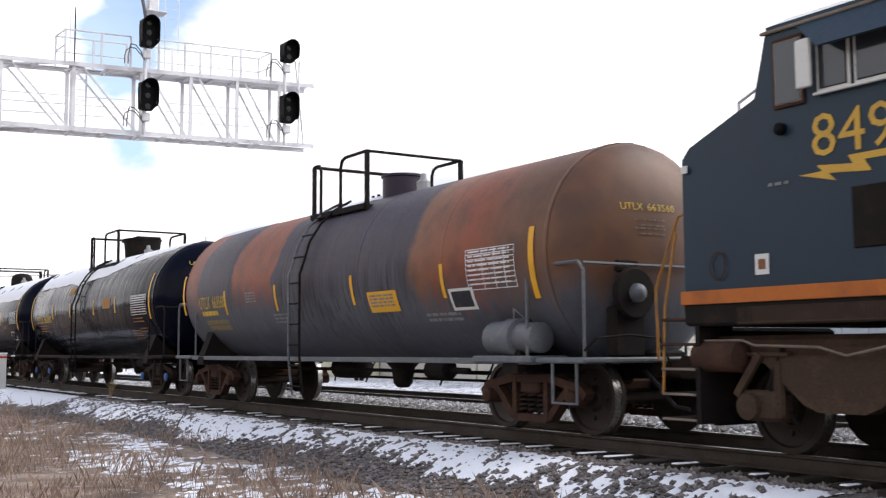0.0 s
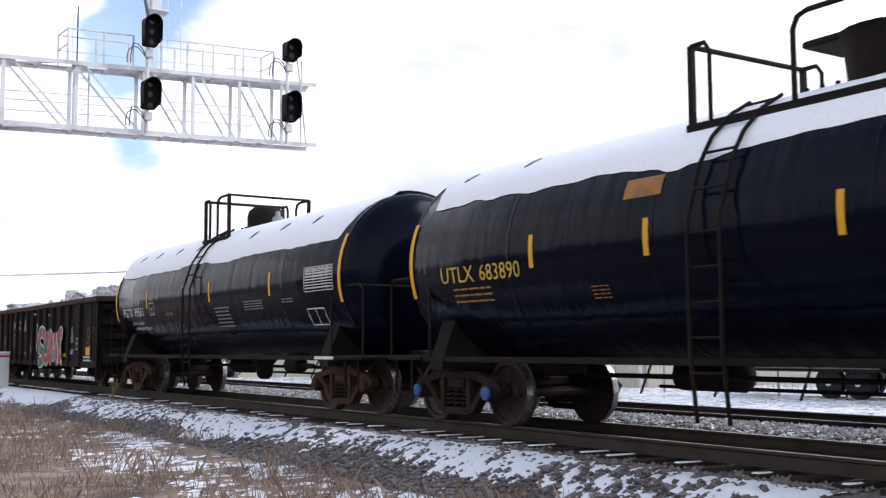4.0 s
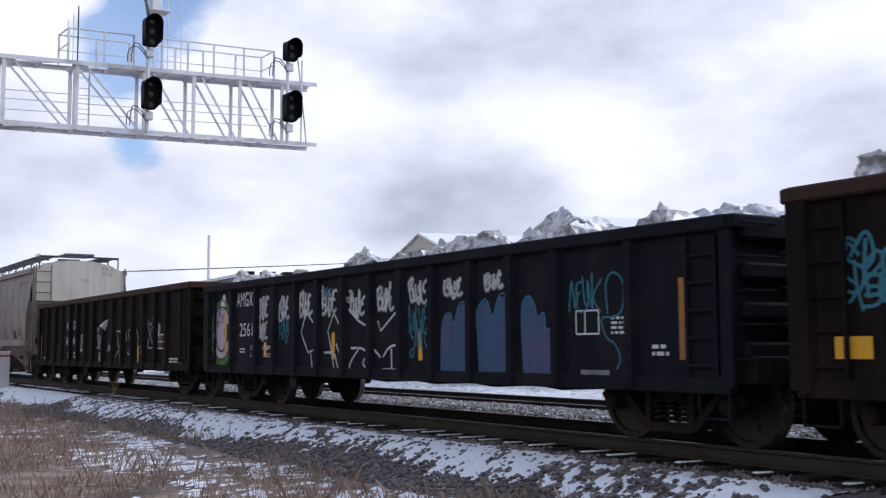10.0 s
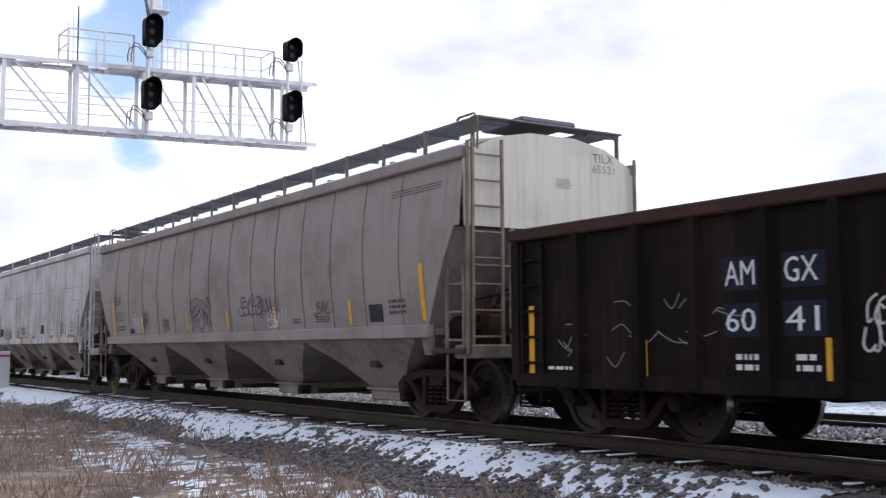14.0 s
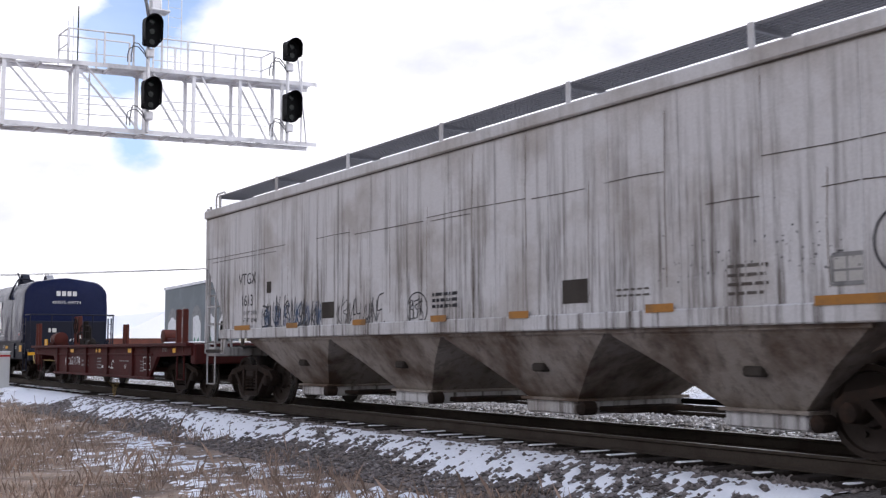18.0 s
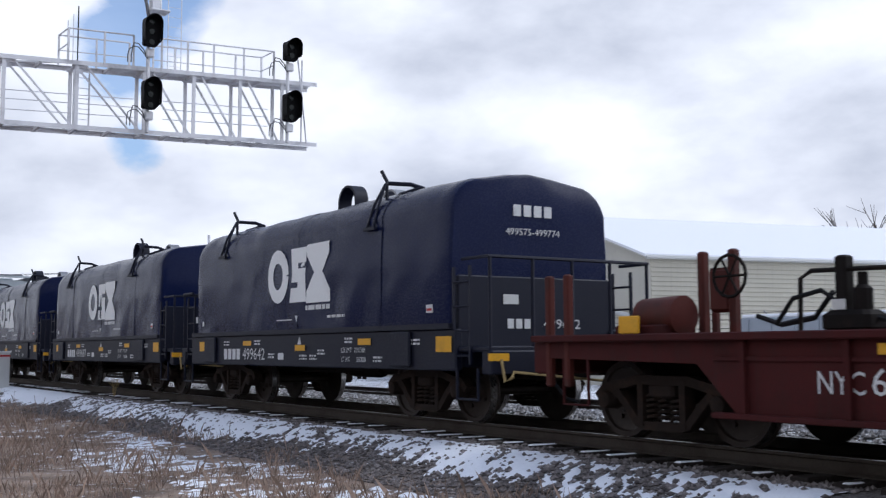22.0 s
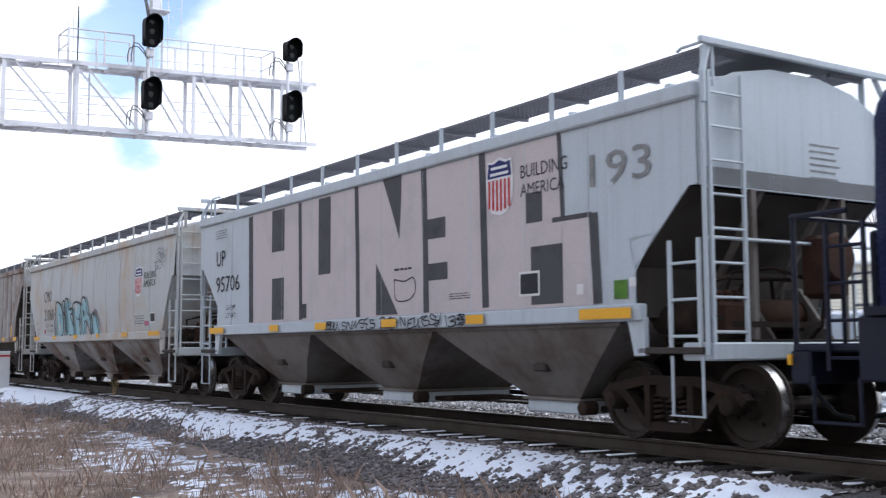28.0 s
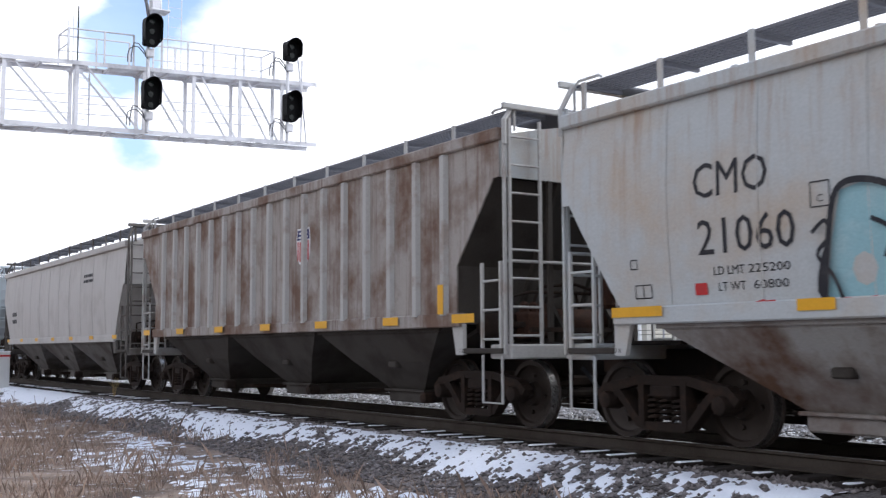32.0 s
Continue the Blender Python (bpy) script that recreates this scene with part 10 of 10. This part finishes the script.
# ---------------------------------------------------------------- locomotive
def locomotive():
    u = 0.0
    c = thing("locomotive", "dark blue diesel locomotive with yellow number and orange stripe", "locomotive", "cars of the passing freight train", at=(u, 0, 0))
    CARS.append((c, u))
    x0 = -8.1
    part("frame", Shape().slab(x0, 13.0, -1.52, 1.52, 1.30, 1.66, 0.03), UNDER, c, "heavy underframe")
    part("sill_stripe", Shape().slab(x0 - 0.006, 12.9, -1.545, -1.522, 1.52, 1.66, 0.005), ORANGE, c, "orange stripe along the frame")
    part("sill_stripe", Shape().slab(x0 - 0.03, x0 - 0.002, -1.5, 1.5, 1.50, 1.66, 0.005), ORANGE, c)
    part("sill_apron", Shape().slab(x0 + 0.7, 6.0, -1.52, -1.47, 1.30, 1.5, 0.02), LOCO_TRUCK, c, "dusty skirt under the frame stripe")
    nose = [(x0 + 0.02, 1.66), (x0 + 0.02, 3.05), (x0 + 0.12, 3.16), (x0 + 1.02, 3.52), (x0 + 1.02, 1.66)]
    part("nose", Shape().loft([[(x, y, z) for x, z in nose] for y in (-1.5, 1.5)]), LOCO_BLUE, c, "wide sloping nose")
    cab = [(x0 + 1.024, 1.66), (x0 + 1.024, 3.50), (x0 + 1.2, 4.18), (x0 + 3.9, 4.18), (x0 + 3.9, 1.66)]
    part("cab", Shape().loft([[(x, y, z) for x, z in cab] for y in (-1.52, 1.52)]), LOCO_BLUE, c, "crew cab")
    part("cab_roof", Shape().loft([[(x, y, z) for y, z in ((-1.5, 4.182), (-1.12, 4.36), (-0.6, 4.42), (0.6, 4.42), (1.12, 4.36), (1.5, 4.182))] for x in (x0 + 1.16, x0 + 4.0)]), PANEL_WHITE, c, "pale snow-dusted cab roof")
    part("roof_gutter", Shape().slab(x0 + 1.14, x0 + 4.0, -1.555, -1.522, 4.10, 4.135, 0.008), HOP_TAN, c, "light drip edge along the roof")
    for a, b, z0, z1, nm in ((1.29, 1.62, 3.37, 4.0, "quarter_window"), (1.80, 2.12, 3.43, 3.95, "side_window"), (2.20, 3.2, 3.43, 3.95, "side_window")):
        w = part(nm, Shape().slab(x0 + a - 0.02, x0 + b + 0.02, -1.545, -1.522, z0 - 0.025, z1 + 0.025, 0.008), TRUCK_RUST if a < 1.5 else TRIM, c, "metal window frame")
        part("gasket", Shape().slab(x0 + a + 0.008, x0 + b - 0.008, -1.548, -1.5455, z0 + 0.01, z1 - 0.01, 0.001), HOP_TAN if a < 1.5 else UNDER, w)
        part("pane", Shape().slab(x0 + a + 0.022, x0 + b - 0.022, -1.553, -1.549, z0 + 0.02, z1 - 0.02, 0.001), GLASS, w, "dark glass pane")
    part("sun_visor", Shape().loft([[(x0 + 1.56, -1.53, 4.10), (x0 + 3.3, -1.53, 4.10), (x0 + 3.3, -1.76, 3.77), (x0 + 1.97, -1.76, 3.77)], [(x0 + 1.56, -1.53, 4.12), (x0 + 3.3, -1.53, 4.12), (x0 + 3.3, -1.78, 3.78), (x0 + 1.97, -1.78, 3.78)]]),
         LOCO_BLUE, c, "blue sun visor over the side window")
    part("mirror", Shape().slab(x0 + 1.63, x0 + 1.80, -1.66, -1.62, 3.46, 3.92, 0.012), PANEL_WHITE, c, "pale folding wind deflector")
    part("window_ledge", Shape().slab(x0 + 1.76, x0 + 3.2, -1.585, -1.546, 3.385, 3.41, 0.006), PANEL_WHITE, c)
    part("hood", Shape().slab(x0 + 3.9, 12.0, -1.3, 1.3, 1.66, 4.2, 0.06), LOCO_BLUE, c, "long engine hood")
    sd = Side(c, lambda z: -1.522, 1.0)
    s = Shape()
    sd.word(s, "849", -6.41, -5.55, 2.82, 3.22)
    # lightning stripe: three leaning bars joined by short slanted backs
    for quad in ([(-6.56, 2.675), (-6.31, 2.685), (-6.235, 2.657), (-6.16, 2.58)], [(-6.36, 2.745), (-5.98, 2.71), (-5.79, 2.62), (-6.235, 2.657), (-6.31, 2.685)],
                 [(-6.03, 2.79), (-4.9, 2.80), (-4.9, 2.73), (-5.86, 2.73), (-5.79, 2.62), (-5.98, 2.71)]):
        sd.mark(s)
        s.add([sd.place(x, z) for x, z in quad], [tuple(range(len(quad)))])
    sd.paint("number", s, LOCO_YELLOW, "yellow cab number and lightning stripe")
    sd.paint("small_print", sd.bars(Shape(), -6.93, -6.69, 2.615, 2.65, 1, random.Random(3), 0.1), GREY_INK)
    sd.paint("notice_print", sd.rect(Shape(), x0 + 1.02, x0 + 1.11, 1.83, 1.93), GRAF_BROWN, up=0.003)
    s = Shape()
    sd.rect(s, x0 + 0.98, x0 + 1.15, 1.78, 1.98)
    sd.paint("notice", s, PANEL_WHITE)
    sd.paint("notice", sd.line(Shape(), [(x0 + 0.5 + 0.1 * math.cos(t), 1.9 + 0.14 * math.sin(t)) for t in [k * 0.52 for k in range(13)]], 0.02), GOND_RIM)
    sd.paint("notice", sd.rect(Shape(), x0 + 0.03, x0 + 0.12, 2.9, 2.98), PANEL_WHITE)
    part("lamp", Shape().lathe([(-1.6, 0.03), (-1.58, 0.06), (-1.5, 0.06)], "y", (x0 + 1.35, 0, 3.15), 10), SIGNAL, c)
    part("equipment_door", Shape().slab(x0 + 2.1, x0 + 3.3, -1.54, -1.522, 1.95, 2.5, 0.01), UNDER, c, "dark louvred equipment door")
    part("nose_grab", Shape().tube([(x0 + 0.55, -1.2, 3.35), (x0 + 0.55, -1.2, 3.6), (x0 + 0.85, -1.2, 3.72), (x0 + 0.95, -1.2, 3.5)], 0.02, 5), STEEL, c)
    # steps, pilot and end rails
    for k in range(5):
        part("step", Shape().slab(x0 - 0.35, x0 + 0.15, -1.5, -1.0, 0.32 + 0.26 * k, 0.35 + 0.26 * k, 0.008), UNDER, c, "dark end step")
        part("step_edge", Shape().box(x0 - 0.34, x0 + 0.14, -1.512, -1.502, 0.325 + 0.26 * k, 0.35 + 0.26 * k), HOP_TAN if k < 3 else TRUCK_RUST, c)
    part("step_side", Shape().box(x0 + 0.14, x0 + 0.2, -1.5, -1.0, 0.3, 1.4), UNDER, c)
    part("pilot", Shape().slab(x0 - 0.2, x0 - 0.02, -1.0, 1.0, 0.25, 1.3, 0.04), UNDER, c)
    rail = [(x0 - 0.35, -1.48, 0.6), (x0 - 0.3, -1.48, 1.5), (x0 - 0.12, -1.48, 2.3)]
    part("end_rail", Shape().tube(rail, 0.016, 6), DULL_ORANGE, c, "worn yellow handrail")
    part("end_rail", Shape().tube([(x0 - 0.95, -0.95, 0.95), (x0 - 0.98, -0.95, 1.75), (x0 - 0.6, -0.95, 2.55), (x0 - 0.15, -0.95, 2.62)], 0.018, 6), DULL_ORANGE, c, "bent yellow handrail at the walkway")
    part("gate_post", Shape().slab(x0 - 0.36, x0 - 0.26, -0.98, -0.86, 1.3, 2.62, 0.01), DULL_ORANGE, c, "wide ochre gate post")
    # truck with large side frame and rotating wheels
    t = part("truck", Shape().slab(-8.0, -2.6, -1.25, 1.25, 0.95, 1.2, 0.05), LOCO_TRUCK, c, "heavy three-axle locomotive truck")
    sf = Shape().slab(-7.55, -2.8, -1.28, -1.1, 0.92, 1.12, 0.04)
    for x in (-6.35, -4.4):
        sf.loft([[(x + a, y, z) for a, z in ((-0.95, 1.0), (-0.42, 0.54), (-0.25, 0.47), (0.25, 0.47), (0.42, 0.54), (0.95, 1.0))] for y in (-1.33, -1.12)])
    for x in (-7.36, -5.4, -3.4):
        sf.slab(x - 0.18, x + 0.34, -1.38, -1.14, 0.36, 0.66, 0.04)
        sf.lathe([(-1.46, 0.06), (-1.44, 0.13), (-1.3, 0.15)], "y", (x, 0, 0.5), 14)
        sf.beam([(x - 0.16, 0.62), (x + 0.12, 1.0)], 0.075, -1.40, -1.34)
        sf.cyl((x + 0.3, -1.3, 0.42), (x + 0.3, -1.3, 0.95), 0.06, 8)
    sf.slab(-7.5, -6.9, -1.36, -1.24, 0.99, 1.03, 0.01)
    part("side_frame", sf, LOCO_TRUCK, t, "deep cast side frame")
    part("side_frame", Shape().slab(-7.9, -2.8, 1.1, 1.28, 0.6, 1.1, 0.05), LOCO_TRUCK, t)
    part("brake_cylinder", Shape().lathe([(-0.35, 0.1), (-0.3, 0.16), (0.25, 0.16), (0.3, 0.06)], "x", (-7.7, -1.38, 0.99), 12), TRUCK_RUST, t, "rusty brake cylinder", smooth=0.6)
    part("brake_pipe", Shape().tube([(-7.95, -1.42, 1.15), (-7.4, -1.42, 1.15), (-7.25, -1.42, 1.10), (-6.5, -1.42, 1.08), (-6.2, -1.42, 1.0), (-5.6, -1.42, 1.12), (-4.6, -1.42, 1.1)], 0.014, 5), HOP_TAN, t, "thin dusty brake pipe")
    part("sand_pipe", Shape().tube([(-7.0, -1.3, 1.1), (-7.15, -1.35, 0.7), (-6.95, -1.1, 0.25)], 0.025, 6), UNDER, t)
    for x in (-7.36, -5.4, -3.4):
        w = part("wheelset", WHEELSET, None, t, "large worn steel wheels on an axle", at=(x, 0, WHEEL_R))
        WHEELS.append((w, x))
    part("coupler", COUPLER, None, c, "knuckle coupler", at=(x0 - 0.75, 0, 0)).rotation_euler = (0, 0, math.pi)
    part("fuel_tank", Shape().slab(-1.8, 3.5, -1.4, 1.4, 0.4, 1.3, 0.15), UNDER, c)


locomotive()


# ---------------------------------------------------------------- ties, last because they are many
def make_ties():
    me = mesh_of("tie", Shape().slab(-0.11, 0.11, -1.3, 1.3, -0.345, -0.168, 0.012), TIE)
    rnd = random.Random(9)
    snow = []
    for k in range(4):
        s = Shape()
        y1 = -0.86 - 0.06 * k
        s.loft([[(0.0, -1.29, -0.168), (0.08, -1.28, -0.168), (0.09, y1 - 0.1, -0.168), (0.07, y1, -0.168), (0.045, y1 - 0.08, -0.168)],
                [(0.015, -1.27, -0.153), (0.065, -1.26, -0.153), (0.075, y1 - 0.13, -0.155), (0.06, y1 - 0.04, -0.155), (0.055, y1 - 0.1, -0.155)]])
        snow.append(mesh_of("tie_snow", s, SNOW))
    for track, n, x0 in ((TRACK, 190, -96.0), (TRACK_FAR, 110, -60.0)):
        for k in range(n):
            x = x0 + 0.53 * k + rnd.uniform(-0.03, 0.03)
            t = part("tie", me, None, track, at=(x, rnd.uniform(-0.05, 0.05), rnd.uniform(-0.012, 0.004)))
            t.rotation_euler = (0, 0, rnd.uniform(-0.012, 0.012))
            if rnd.random() < (0.75 if track == TRACK else 0.2):
                part("tie_snow", snow[rnd.randrange(4)], None, t)


make_ties()


# ---------------------------------------------------------------- what moves
def travelled(t):
    v = t / 32.0
    return 32.0 * (6.0413 * v + 0.5384 * v * v + 0.26403 * v ** 3 - 0.20253 * v ** 4)


def motions():
    rows = [0.0] + [0.5 * k for k in range(1, 65)]
    for ob, u in CARS:
        walk(ob, [(t, pose(u + travelled(t), 0, 0)) for t in rows])
    turns = [2 * k / FPS for k in range(481)]
    for w, x in WHEELS:
        walk(w, [(t, pose(x, 0, WHEEL_R, 0, math.degrees(travelled(t) / WHEEL_R), 0)) for t in turns])


motions()
